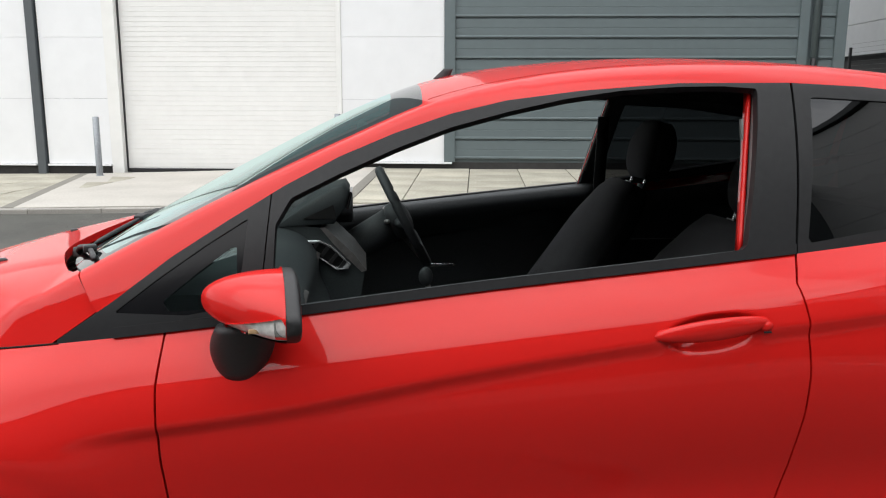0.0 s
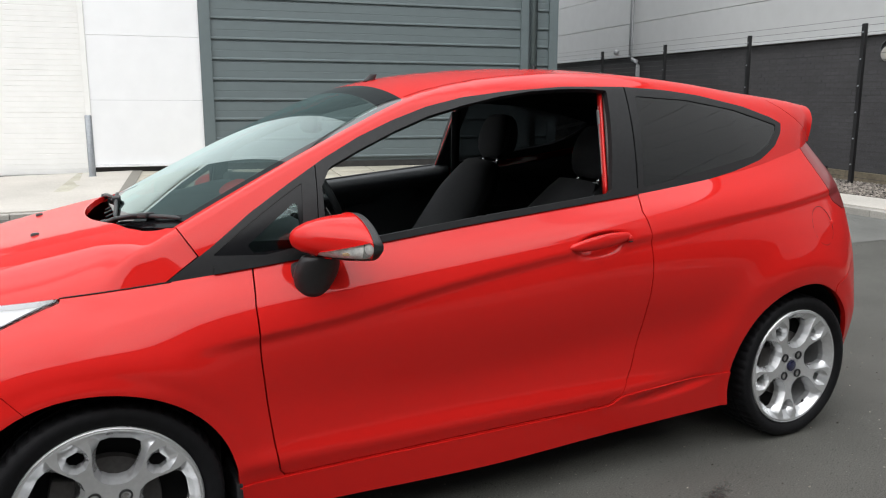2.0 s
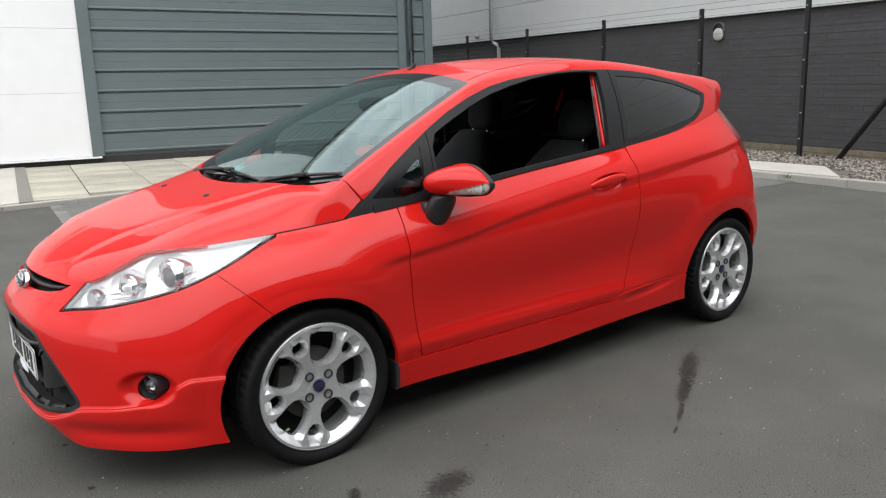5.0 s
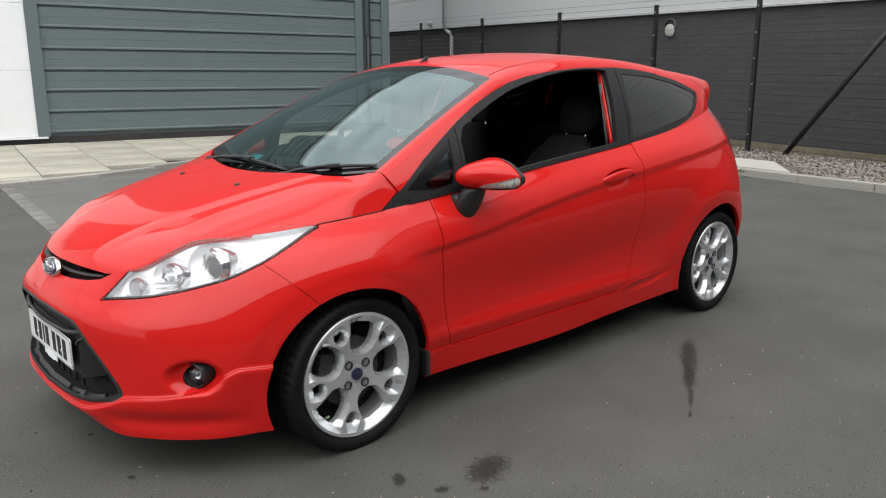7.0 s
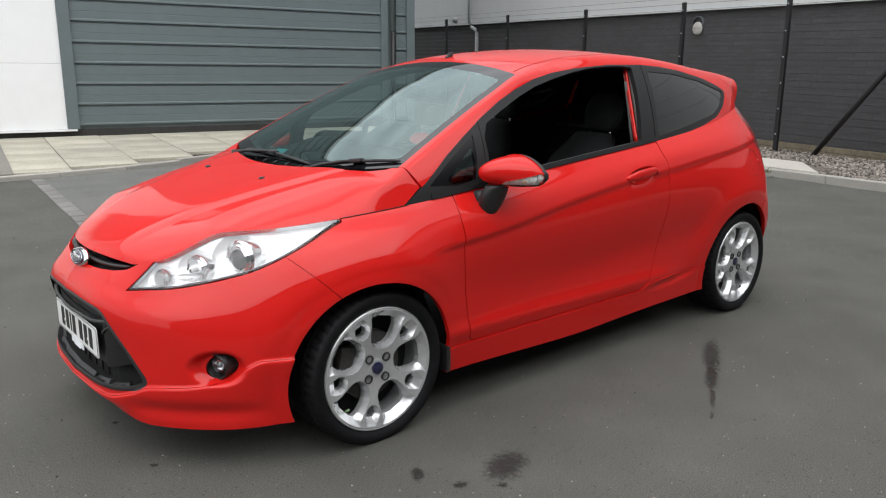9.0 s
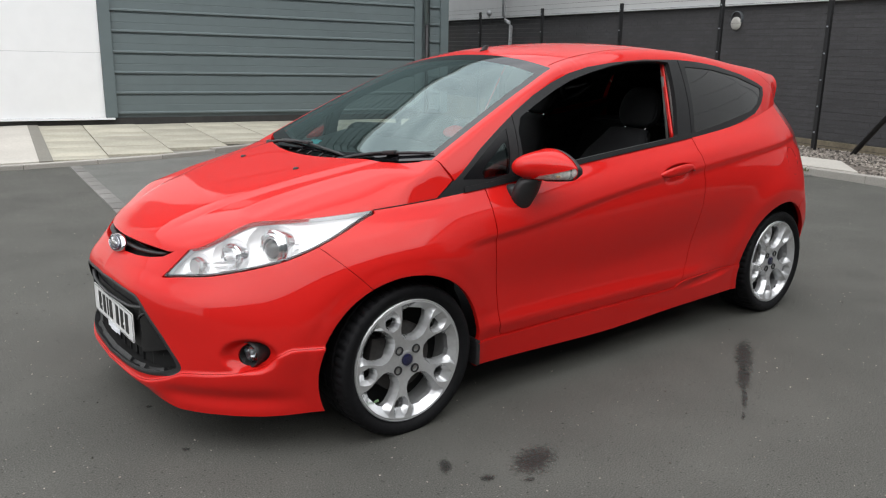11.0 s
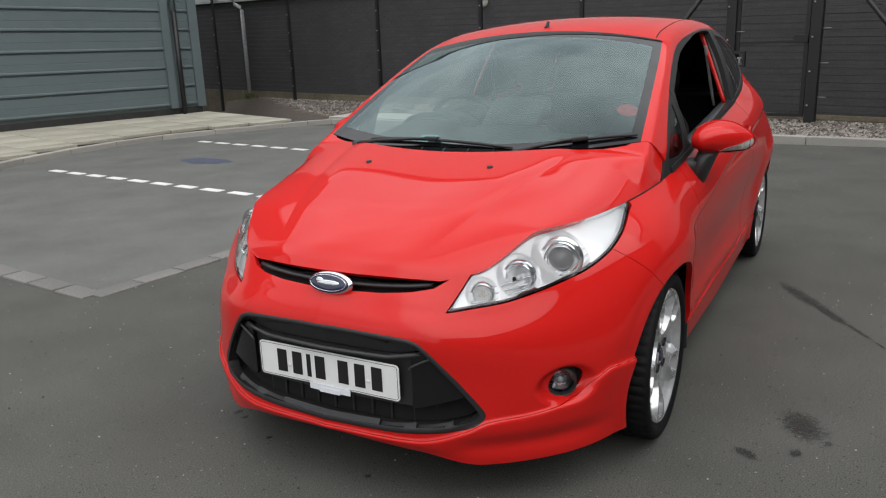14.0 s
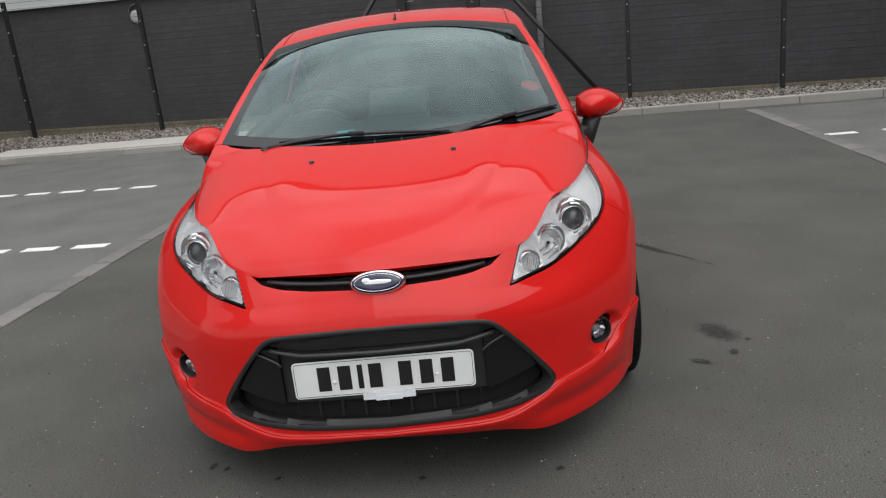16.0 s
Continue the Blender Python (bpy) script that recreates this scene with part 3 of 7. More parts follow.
# ---------------------------------------------------------------- white and grey industrial unit
def industrial_unit():
    unit = thing("industrial_unit", "white and grey clad industrial unit with a roller shutter", "building")
    unit.matrix_basis = UNIT
    H = 9.0
    part("wall", join(block(-18, -6.45, 0.06, 0.4, -0.05, H), block(-2.02, 7.16, 0.06, 0.4, 0, H), block(-6.45, -2.02, 0.06, 0.4, 3.9, H), block(6.88, 7.16, 0.4, 14, 0, H)), GREY_CLAD, unit, flat=True)
    part("roof", block(-18.1, 7.4, -0.1, 14, H, H + 0.2, 0.02), PALE_CLAD, unit, "pale roof edge", flat=True)
    # dark plinth
    part("plinth", join(block(-18, -6.45, 0.03, 0.055, -0.05, 0.255, 0.004), block(-2.02, 7.12, 0.03, 0.055, 0, 0.335, 0.004)), UNIT_PLINTH, unit, "dark grey recessed plinth", flat=True)
    # white cladding panels
    z = [0.34, 1.50, 2.63, 3.77, 4.9, 6.03, 7.16, 8.29, H - 0.02]
    for x0, x1 in ((-18, -14.0), (-13.99, -7.93), (-7.70, -6.452), (-1.968, -0.051)):
        for a, b in zip([0.26] + z[1:] if x1 < -6 else z, z[1:]):
            part("white_panel", block(x0, x1 - 0.003, 0.0, 0.058, a + 0.002, b - 0.002, 0.003), WHITE_CLAD, unit, "white insulated panel", flat=True)
    for x0, x1 in ((-18, -7.93), (-7.70, -6.452), (-1.968, 0.10)):
        low = 0.08 if x1 < -6 else 0.0
        part("drip_flashing", block(x0, x1, -0.058, 0.05, 0.305 - low, 0.338 - low, 0.004), WHITE_CLAD, unit, "white drip flashing", flat=True)
    # grey ribbed planks
    for k in range(23):
        z0 = 0.382 + 0.369 * k
        if z0 + 0.369 > H:
            break
        prof = [(-0.016, 0.0), (-0.016, 0.016), (0.026, 0.022), (0.030, 0.030), (0.028, 0.054), (0.014, 0.066), (0.014, 0.184), (0.010, 0.188), (0.010, 0.194), (0.014, 0.198), (0.014, 0.352), (-0.016, 0.358), (-0.016, 0.369)]
        for x0, x1 in ((0.15, 6.33), (6.72, 6.98)):
            G = np.array([[(x, 0.022 - d, z0 + h) for d, h in prof] for x in (x0, x1)])
            part("grey_plank", sheet(G[:, ::-1]), GREY_CLAD, unit, flat=True)
    for x0, x1 in ((-0.050, 0.15), (6.33, 6.50), (6.97, 7.17)):
        part("corner_trim", block(x0, x1, -0.045, 0.055, 0.342, H, 0.006), GREY_CLAD, unit, "grey folded corner trim", flat=True)
    # downpipes
    part("downpipe", tube([(6.60, -0.08, 0.02), (6.60, -0.08, 2.25)], 0.045, 12), BLACK_STEEL, unit, "black downpipe shoe")
    part("downpipe", tube([(6.60, -0.06, 2.2), (6.60, -0.06, H)], 0.05, 12), GREY_CLAD, unit, "grey downpipe")
    part("downpipe", block(-7.90, -7.74, -0.06, 0.05, 0.02, H, 0.01), DARK_GREY, unit, "dark grey square downpipe", flat=True)
    # shutter door
    frame_parts = join(block(-6.45, -6.22, -0.02, 0.30, 0.0, 3.9, 0.006), block(-2.06, -1.97, -0.02, 0.30, 0.0, 3.9, 0.006), block(-6.45, -1.97, -0.021, 0.30, 3.9, 4.05, 0.006))
    part("door_frame", frame_parts, WHITE_DOOR, unit, "off-white door frame", flat=True)
    door = part("shutter_door", block(-6.20, -2.07, 0.14, 0.20, 0.12, 3.95), WHITE_DOOR, unit, "closed white sectional shutter door", flat=True)
    prof = [(0.0, 0.0), (0.003, 0.005), (0.003, 0.084), (0.0, 0.089)]
    for k in range(40):
        deep = 0.004 if k % 4 == 0 else 0.0
        z0 = 0.18 + 0.0915 * k
        G = np.array([[(x, 0.138 - d, z0 + h + (deep if h < 0.01 else 0)) for d, h in prof] for x in (-6.19, -2.08)])
        part("slat", sheet(G[:, ::-1]), WHITE_DOOR, door, flat=True)
    part("bottom_seal", block(-6.20, -2.07, 0.120, 0.20, 0.10, 0.175, 0.01), BLACK_PLASTIC, door, "black rubber bottom seal", flat=True)
    part("jamb_gap", block(-6.215, -6.195, 0.10, 0.2, 0.1, 3.9), BLACK_PLASTIC, door, "dark guide channel", flat=True)
    return unit


industrial_unit()


def bollard(x, y, z, h):
    b = thing("bollard", "round galvanised steel bollard on the pavement", "bollard", group="bollards by the shutter", at=(x, y, z))
    part("post", lathe([(0.0, h), (0.045, h), (0.057, h - 0.015), (0.057, 0.0)], 20, "z"), GALV, b)
    part("base_collar", lathe([(0.057, 0.02), (0.075, 0.018), (0.078, 0.0)], 20, "z"), GALV, b)


bollard(0.36, 11.72, 0.175, 1.06)
bollard(-4.05, 12.40, 0.075, 1.09)

# paving flags
paving = thing("paving", "buff concrete paving flags, some stained", "paving", kind="structure")
flag_rng = random.Random(11)
RAMP_L, RAMP_R = (-4.42, 12.9, -3.62, 7.70), (1.05, 12.3, 0.42, 7.85)      # the two edges of the concrete ramp


def edge_x(e, y):
    return e[0] + (e[2] - e[0]) * (e[1] - y) / (e[1] - e[3])


x = -14.0
while x < 7.15:
    w = flag_rng.choice((0.75, 0.9, 0.9))
    back = -0.008
    top = pave_base(x + w / 2)
    fall, tip = (top - 0.052) / 4.4, -math.degrees(math.atan((pave_base(x + w) - pave_base(x)) / w)) * 0.6
    while True:
        length = flag_rng.choice((0.6, 0.75, 0.9, 1.2))
        c = along(UNIT, x + w / 2, back - length / 2)
        front = [along(UNIT, x + d, back - length) for d in (0.05, w - 0.05)]
        room = min(p.y - float(kerb_y(p.x)) - 0.15 for p in front)
        if room < 0.25:
            length += room                                                   # the last flag is cut to the kerb
        if length < 0.2:
            break
        m = along(UNIT, x + w / 2, back - length / 2)
        if not edge_x(RAMP_L, m.y) + 0.5 < m.x < edge_x(RAMP_R, m.y) - 0.5:
            data = mesh_data("flag", block(-w / 2 + 0.006, w / 2 - 0.006, -length / 2 + 0.006, length / 2 - 0.006, -0.05, 0.0, 0.006), FLAG, flat=True)
            piece("flag", data, paving, UNIT @ pose(x + w / 2, back - length / 2, top - fall * (length / 2 - back) + flag_rng.uniform(-0.003, 0.003), math.degrees(math.atan(fall)) + flag_rng.uniform(-0.2, 0.2), tip + flag_rng.uniform(-0.25, 0.25), 0))
        back -= length
        if room < 0.25:
            break
    x += w + 0.002
ramp_big = [(RAMP_L[0], RAMP_L[1], 0.088), (RAMP_R[0], RAMP_R[1], 0.232), (RAMP_R[2], RAMP_R[3] + 0.12, 0.068), (RAMP_L[2], RAMP_L[3] + 0.12, 0.068)]
ramp = part("concrete_ramp", (np.array(ramp_big + [(p[0], p[1], -0.02) for p in ramp_big]), [(0, 3, 2, 1), (0, 1, 5, 4), (1, 2, 6, 5), (2, 3, 7, 6), (3, 0, 4, 7)]), CONCRETE, flat=True)
tagged(ramp, "smooth pale concrete ramp before the shutter", "ramp", kind="structure")
for e, sgn in ((RAMP_L, -1), (RAMP_R, 1)):
    z = 0.086 if sgn < 0 else 0.230
    strip = [(e[0], e[1], z), (e[0] + sgn * 0.17, e[1], z), (e[2] + sgn * 0.17, e[3] + 0.13, 0.068), (e[2], e[3] + 0.13, 0.068)]
    strip = strip if sgn < 0 else strip[::-1]
    joint = part("ramp_joint", (np.array(strip + [(x, y, z - 0.03) for x, y, z in strip]), [(0, 1, 2, 3), (0, 4, 5, 1), (1, 5, 6, 2), (2, 6, 7, 3), (3, 7, 4, 0)]), MORTAR_BED, flat=True)
    tagged(joint, "grey patched joint beside the concrete ramp", "pavement", kind="structure")


# ---------------------------------------------------------------- charcoal brick building and fence
BRICKWALL = pose(12.6, 1.78, 0, 0, 0, 80)        # local x along the wall, -y... towards the building
RISE = 0.022                                     # courses follow the gentle fall of the site


def brick_building():
    b = thing("brick_building", "charcoal brick building with pale cladding above", "building")
    b.matrix_basis = BRICKWALL
    x0, x1, top = -16.0, 24.0, 2.60

    def lift(mesh):
        V, F = mesh
        V = V.copy()
        V[:, 2] += RISE * V[:, 0]
        return V, F
    # the wall core lies behind the bricks (local y negative is the far side)
    part("wall", lift(block(x0, x1, -0.4, 0.0005, -0.7, top)), MORTAR, b, "dark recessed mortar", flat=True)
    part("plinth", lift(block(x0, x1, -0.3, 0.03, -0.7, 0.06, 0.01)), PLINTH, b, "stained concrete plinth", flat=True)
    z = np.arange(top, 11.4, 0.9)
    for k, a in enumerate(z):
        part("pale_panel", lift(block(x0, x1, -0.40, 0.07, a + 0.006, a + 0.894, 0.006)), PALE_CLAD, b, flat=True)
    part("drip_trim", lift(block(x0, x1, -0.3, 0.10, top - 0.03, top + 0.004, 0.004)), PALE_CLAD, b, "pale metal drip trim", flat=True)
    part("roof", lift(block(x0, x1, -14, 0.2, 11.66, 11.9, 0.02)), DARK_GREY, b, flat=True)
    part("gable", lift(block(x1 - 0.3, x1, -14, -0.4, -0.3, 11.66)), PALE_CLAD, b, flat=True)
    # rainwater pipes
    for x, zt, bend in ((13.05, 2.32, 13.38), (-3.62, 6.8, None)):
        pts = [(x, 0.10, -0.08), (x, 0.10, zt)]
        if bend is not None:
            pts += [(x + 0.05, 0.12, zt + 0.1), (bend - 0.08, 0.14, zt + 0.17), (bend, 0.16, zt + 0.3), (bend, 0.16, 7.0)]
        part("rain_pipe", lift(tube(pts, 0.055, 12)), PIPE_GREY, b, "pale grey plastic rain pipe")
    lampx, lampz = 4.56, 2.42 - RISE * 4.56
    lamp = part("bulkhead_lamp", moved(lift(lathe([(0.0, 0.066), (0.07, 0.064), (0.115, 0.056), (0.134, 0.03)], 28)), pose(lampx, 0.012, lampz)), LAMP_WHITE, b, "round unlit bulkhead lamp")
    part("bezel", moved(lathe([(0.128, 0.055), (0.150, 0.05), (0.155, 0.0)], 28), pose(lampx, 0.0, lampz + RISE * lampx)), DARK_GREY, lamp)
    part("camera_dome", moved(lathe([(0.0, 0.12), (0.05, 0.11), (0.08, 0.06), (0.085, 0.0)], 20), pose(14.3, 0.08, 3.05)), PIPE_GREY, b, "small round wall sensor")
    return b


BUILDING = brick_building()


def fence():
    f = thing("mesh_fence", "black steel security fence with round-bolted posts and stays", "fence")
    f.matrix_basis = pose(10.9, 1.78, 0, 0, 0, 80)
    fall = 0.024
    posts = [15.5, 12.5, 9.48, 6.53, 3.75, 1.52, -4.84, -7.19, -9.6, -12.0]
    for u in posts:
        z0 = fall * u
        p = part("fence_post", block(u - 0.035, u + 0.035, -0.03, 0.03, z0 - 0.40, z0 + 2.585, 0.006), BLACK_STEEL, f, flat=True)
        for k in range(6):
            part("bolt", moved(lathe([(0.0, 0.016), (0.012, 0.014), (0.014, 0.0)], 8), pose(u, 0.03, z0 + 0.35 + 0.42 * k)), GALV, p, "zinc bolt head")
    for u in (-1.15, -2.40):
        p = part("gate_post", block(u - 0.075, u + 0.075, -0.07, 0.07, -0.30, 2.85, 0.01), BLACK_STEEL, f, flat=True)
        for k in range(5):
            part("hinge_bolt", moved(lathe([(0.0, 0.02), (0.013, 0.018), (0.015, 0.0)], 8), pose(u + 0.04, 0.07, 0.3 + 0.5 * k)), GALV, p, "zinc bolt head")
            part("pin", tube([(u - 0.07, 0.02, 0.42 + 0.5 * k), (u - 0.20, 0.02, 0.42 + 0.5 * k)], 0.008, 6), GALV, p, "zinc fixing pin")
    part("stay", tube([(1.0, 0.0, -0.15), (-1.08, 0.0, 2.55)], 0.04, 10), BLACK_STEEL, f, "diagonal black stay")
    part("stay", tube([(-4.60, 0.0, -0.16), (-2.47, 0.0, 2.50)], 0.035, 10), BLACK_STEEL, f, "diagonal black stay")
    # gate leaf
    gate = part("gate", join(block(-2.30, -2.24, -0.02, 0.02, 0.12, 2.5, 0.004), block(-1.28, -1.22, -0.02, 0.02, 0.12, 2.5, 0.004), block(-2.24, -1.28, -0.02, 0.02, 0.12, 0.17, 0.004), block(-2.24, -1.28, -0.02, 0.02, 2.45, 2.5, 0.004)), BLACK_STEEL, f, "narrow black mesh gate", flat=True)
    part("rail", block(-2.24, -1.28, -0.012, 0.022, 1.225, 1.265, 0.004), BLACK_STEEL, gate, flat=True)
    lock = part("lock_box", join(block(-1.40, -1.22, 0.02, 0.09, 1.08, 1.12, 0.006), block(-1.40, -1.22, 0.02, 0.09, 0.88, 0.92, 0.006), block(-1.40, -1.365, 0.02, 0.09, 0.92, 1.08, 0.006), block(-1.25, -1.22, 0.02, 0.09, 0.92, 1.08, 0.006)), BLACK_STEEL, gate, "black open lock box", flat=True)
    part("keep", join(block(-1.345, -1.275, 0.03, 0.07, 1.005, 1.03, 0.004), block(-1.325, -1.300, 0.03, 0.07, 0.94, 1.005, 0.004)), GALV, lock, "zinc bolt keep", flat=True)
    part("latch", block(-2.30, -2.10, 0.02, 0.07, 1.22, 1.34, 0.006), BLACK_STEEL, gate, flat=True)
    # the thin welded wires
    ends = [(15.5, -1.15), (-2.40, -12.0), (-1.28, -2.24)]
    for hi, lo in ends:
        for k in range(24):
            z = 0.14 + 0.11 * k
            if hi == -1.28 and z > 2.44:
                continue
            part("wire", tube([(hi, -0.036, z + fall * hi), (lo, -0.036, z + fall * lo)], 0.0028, 4), BLACK_STEEL, f)
    return f


fence()

# gravel strip behind the kerb
def gravel_height(u, v):
    """The strip climbs a little from the kerb to the fence, then falls away to the wall."""
    crest = 0.055 + 0.0165 * u
    z = np.where(v > -2.29, 0.055 + (crest - 0.055) * (-v / 2.29), crest - 0.25 * smooth(2.35, 3.9, -v))
    return np.where((u > 7.6) & (v > -0.1 - 0.45 * (u - 7.6)), -0.3, z)


_u, _v = np.meshgrid(np.linspace(-14, 16, 61), np.linspace(-5.0, -0.10, 29), indexing="ij")
_z = gravel_height(_u, _v) - 0.004
gravel_bed = part("gravel_bed", sheet(np.array([[along(WEST, a, b, c)[:] for a, b, c in zip(ra, rb, rc)] for ra, rb, rc in zip(_u, _v, _z)])), GRAVEL_BED, flat=True)
tagged(gravel_bed, "dark soil under the gravel strip", "gravel", kind="structure")


def gravel_place(r, n):
    u, v = r.uniform(-12, 13, n), -0.16 - 3.9 * r.uniform(0, 1, n) ** 1.2
    v = np.where((v > -1.0) & (u > 0.7) & (u < 7.5), v - 1.0, v)          # the path slab lies clear
    u = np.where((u > 7.3) & (v > -0.2 - 0.45 * (u - 7.3)), u - 12, u)
    P = np.array([along(WEST, a, b, c)[:] for a, b, c in zip(u, v, gravel_height(u, v))])
    return P


gravel = part("gravel", stones(24000, gravel_place, 0.020, 21), GRAVEL, flat=True)
tagged(gravel, "mixed pale and brown gravel beside the kerb", "gravel", kind="stuff")
path = part("path_slab", (lambda q: (np.array([along(WEST, u, v, z - 0.025 * v)[:] for z in (0.10, -0.05) for u, v in q]), [(3, 2, 1, 0), (0, 1, 5, 4), (1, 2, 6, 5), (2, 3, 7, 6), (3, 0, 4, 7)]))([(0.7, -0.145), (7.4, -0.145), (7.4, -0.95), (1.5, -0.95)]), CONCRETE, flat=True)
tagged(path, "pale concrete path slab behind the kerb", "pavement", kind="structure")

weed_rng = random.Random(9)
for cx, cy, n, h in ((1.35, -0.03, 30, 0.05), (14.6, -3.7, 60, 0.30), (6.8, -1.5, 24, 0.10)):
    base = along(WEST, cx, cy, 0.05)
    V, F = [], []
    for k in range(n):
        a, d, l = weed_rng.uniform(0, 6.28), weed_rng.uniform(0, min(0.35, 2.4 * h)), h * weed_rng.uniform(0.5, 1.2)
        p = base + Vector((d * math.cos(a), d * math.sin(a), 0))
        t = Vector((weed_rng.uniform(-1, 1), weed_rng.uniform(-1, 1), 0)) * l * 0.5
        s = Vector((math.sin(a), -math.cos(a), 0)) * 0.008
        i = len(V)
        V += [(p - s)[:], (p + s)[:], (p + s * 0.7 + t * 0.4 + Vector((0, 0, l * 0.6)))[:], (p + t + Vector((0, 0, l)))[:]]
        F += [(i, i + 1, i + 2), (i, i + 2, i + 3)]
    w = part("weed_tuft", (np.array(V), F), GRASS, flat=True)
    tagged(w, "small green weed tuft at the gravel edge", "weed", group="weeds along the kerb", kind="stuff")

# plain unit that closes the yard behind the camera
yard = thing("wall_south", "plain dark grey clad unit that closes the yard", "wall", kind="structure")
part("wall", block(-34, 40, -12.4, -12.0, -0.05, 8.4), DARK_GREY, yard, flat=True)
part("plinth", block(-34, 40, -12.0, -11.94, -0.05, 2.2, 0.01), BRICK, yard, "charcoal brick base", flat=True)
part("roof", (np.array([(-34.4, -11.6, 8.35), (40.4, -11.6, 8.35), (40.4, -25, 10.2), (-34.4, -25, 10.2), (-34.4, -11.6, 8.15), (40.4, -11.6, 8.15)]), [(0, 1, 2, 3), (4, 5, 1, 0)]), DARK_GREY, yard, flat=True)


# ---------------------------------------------------------------- the car: body surfaces
# x runs from the front axle (0) to the rear axle (2.489), y across, z up; the near side is at negative y.
# Stations round the half plan, from the middle of the nose (0) along the side to the middle of the tail (14).
ST = list(range(15))
PLAN_X = flow(ST, [-0.812, -0.788, -0.705, -0.53, -0.31, 0.0, 0.40, 1.10, 1.70, 2.15, 2.50, 2.80, 3.00, 3.10, 3.12])
PLAN_W = flow(ST, [0.0, 0.29, 0.487, 0.672, 0.788, 0.842, 0.842, 0.842, 0.845, 0.843, 0.835, 0.790, 0.655, 0.34, 0.0])
# Six lines up the body: lower edge, skirt crease, waist, widest line, shoulder, upper edge: height and inset from the plan.
LINES = [
    ([0.195, 0.186, 0.149, 0.150, 0.160, 0.170, 0.178, 0.163, 0.185, 0.190, 0.20, 0.21, 0.22, 0.22, 0.22],
     [0.042, 0.032, 0.025, 0.020, 0.024, 0.044, 0.045, 0.045, 0.045, 0.045, 0.04, 0.03, 0.03, 0.03, 0.03]),
    ([0.235, 0.235, 0.25, 0.27, 0.29, 0.30, 0.285, 0.287, 0.300, 0.322, 0.34, 0.36, 0.36, 0.36, 0.36],
     [0.007, 0.005, 0.003, 0.004, 0.011, 0.022, 0.030, 0.034, 0.034, 0.032, 0.02, 0.01, 0.01, 0.01, 0.01]),
    ([0.40, 0.40, 0.39, 0.39, 0.43, 0.48, 0.46, 0.45, 0.48, 0.50, 0.53, 0.55, 0.52, 0.52, 0.52],
     [0.012, 0.006, 0.004, 0.004, 0.000, 0.000, 0.026, 0.040, 0.034, 0.016, 0.00, 0.00, 0.00, 0.00, 0.00]),
    ([0.545, 0.54, 0.52, 0.53, 0.60, 0.645, 0.685, 0.785, 0.875, 0.90, 0.88, 0.82, 0.78, 0.76, 0.76],
     [0.004, 0.004, 0.012, 0.026, 0.018, 0.000, 0.002, 0.000, 0.000, 0.004, 0.01, 0.03, 0.04, 0.04, 0.04]),
    ([0.63, 0.615, 0.60, 0.65, 0.71, 0.755, 0.79, 0.868, 0.942, 0.985, 1.01, 1.00, 0.98, 0.96, 0.96],
     [0.050, 0.050, 0.058, 0.084, 0.066, 0.044, 0.036, 0.032, 0.031, 0.050, 0.084, 0.110, 0.10, 0.10, 0.10]),
    ([0.684, 0.674, 0.698, 0.793, 0.802, 0.826, 0.864, 0.941, 1.000, 1.048, 1.10, 1.15, 1.16, 1.15, 1.15],
     [0.095, 0.100, 0.110, 0.160, 0.160, 0.130, 0.092, 0.092, 0.098, 0.120, 0.172, 0.215, 0.24, 0.24, 0.24]),
]


def eased(values):
    """A line through the knots, smoothed further along the rear half of the body."""
    g = np.linspace(0, 14, 1401)
    v = spline(ST, values)(g)
    k = np.exp(-0.5 * (np.arange(-120, 121) / 42.0) ** 2)
    soft = np.convolve(np.pad(v, 120, mode="edge"), k / k.sum(), mode="valid")
    w = smooth(6.8, 8.2, g)
    v = v * (1 - w) + soft * w
    return lambda x: np.interp(x, g, v)


LINE_Z = [eased(a) for a, b in LINES]
LINE_IN = [eased(b) for a, b in LINES]


def hermite_rows(A, r):
    """Rows A (k, n) blended smoothly at row positions r (m): (n, m)."""
    M = np.gradient(A, axis=0)
    k = np.clip(np.floor(r).astype(int), 0, len(A) - 2)
    t = (r - k)[:, None]
    out = (1 + 2 * t) * (1 - t) ** 2 * A[k] + t * (1 - t) ** 2 * M[k] + t * t * (3 - 2 * t) * A[k + 1] + t * t * (t - 1) * M[k + 1]
    return out.T


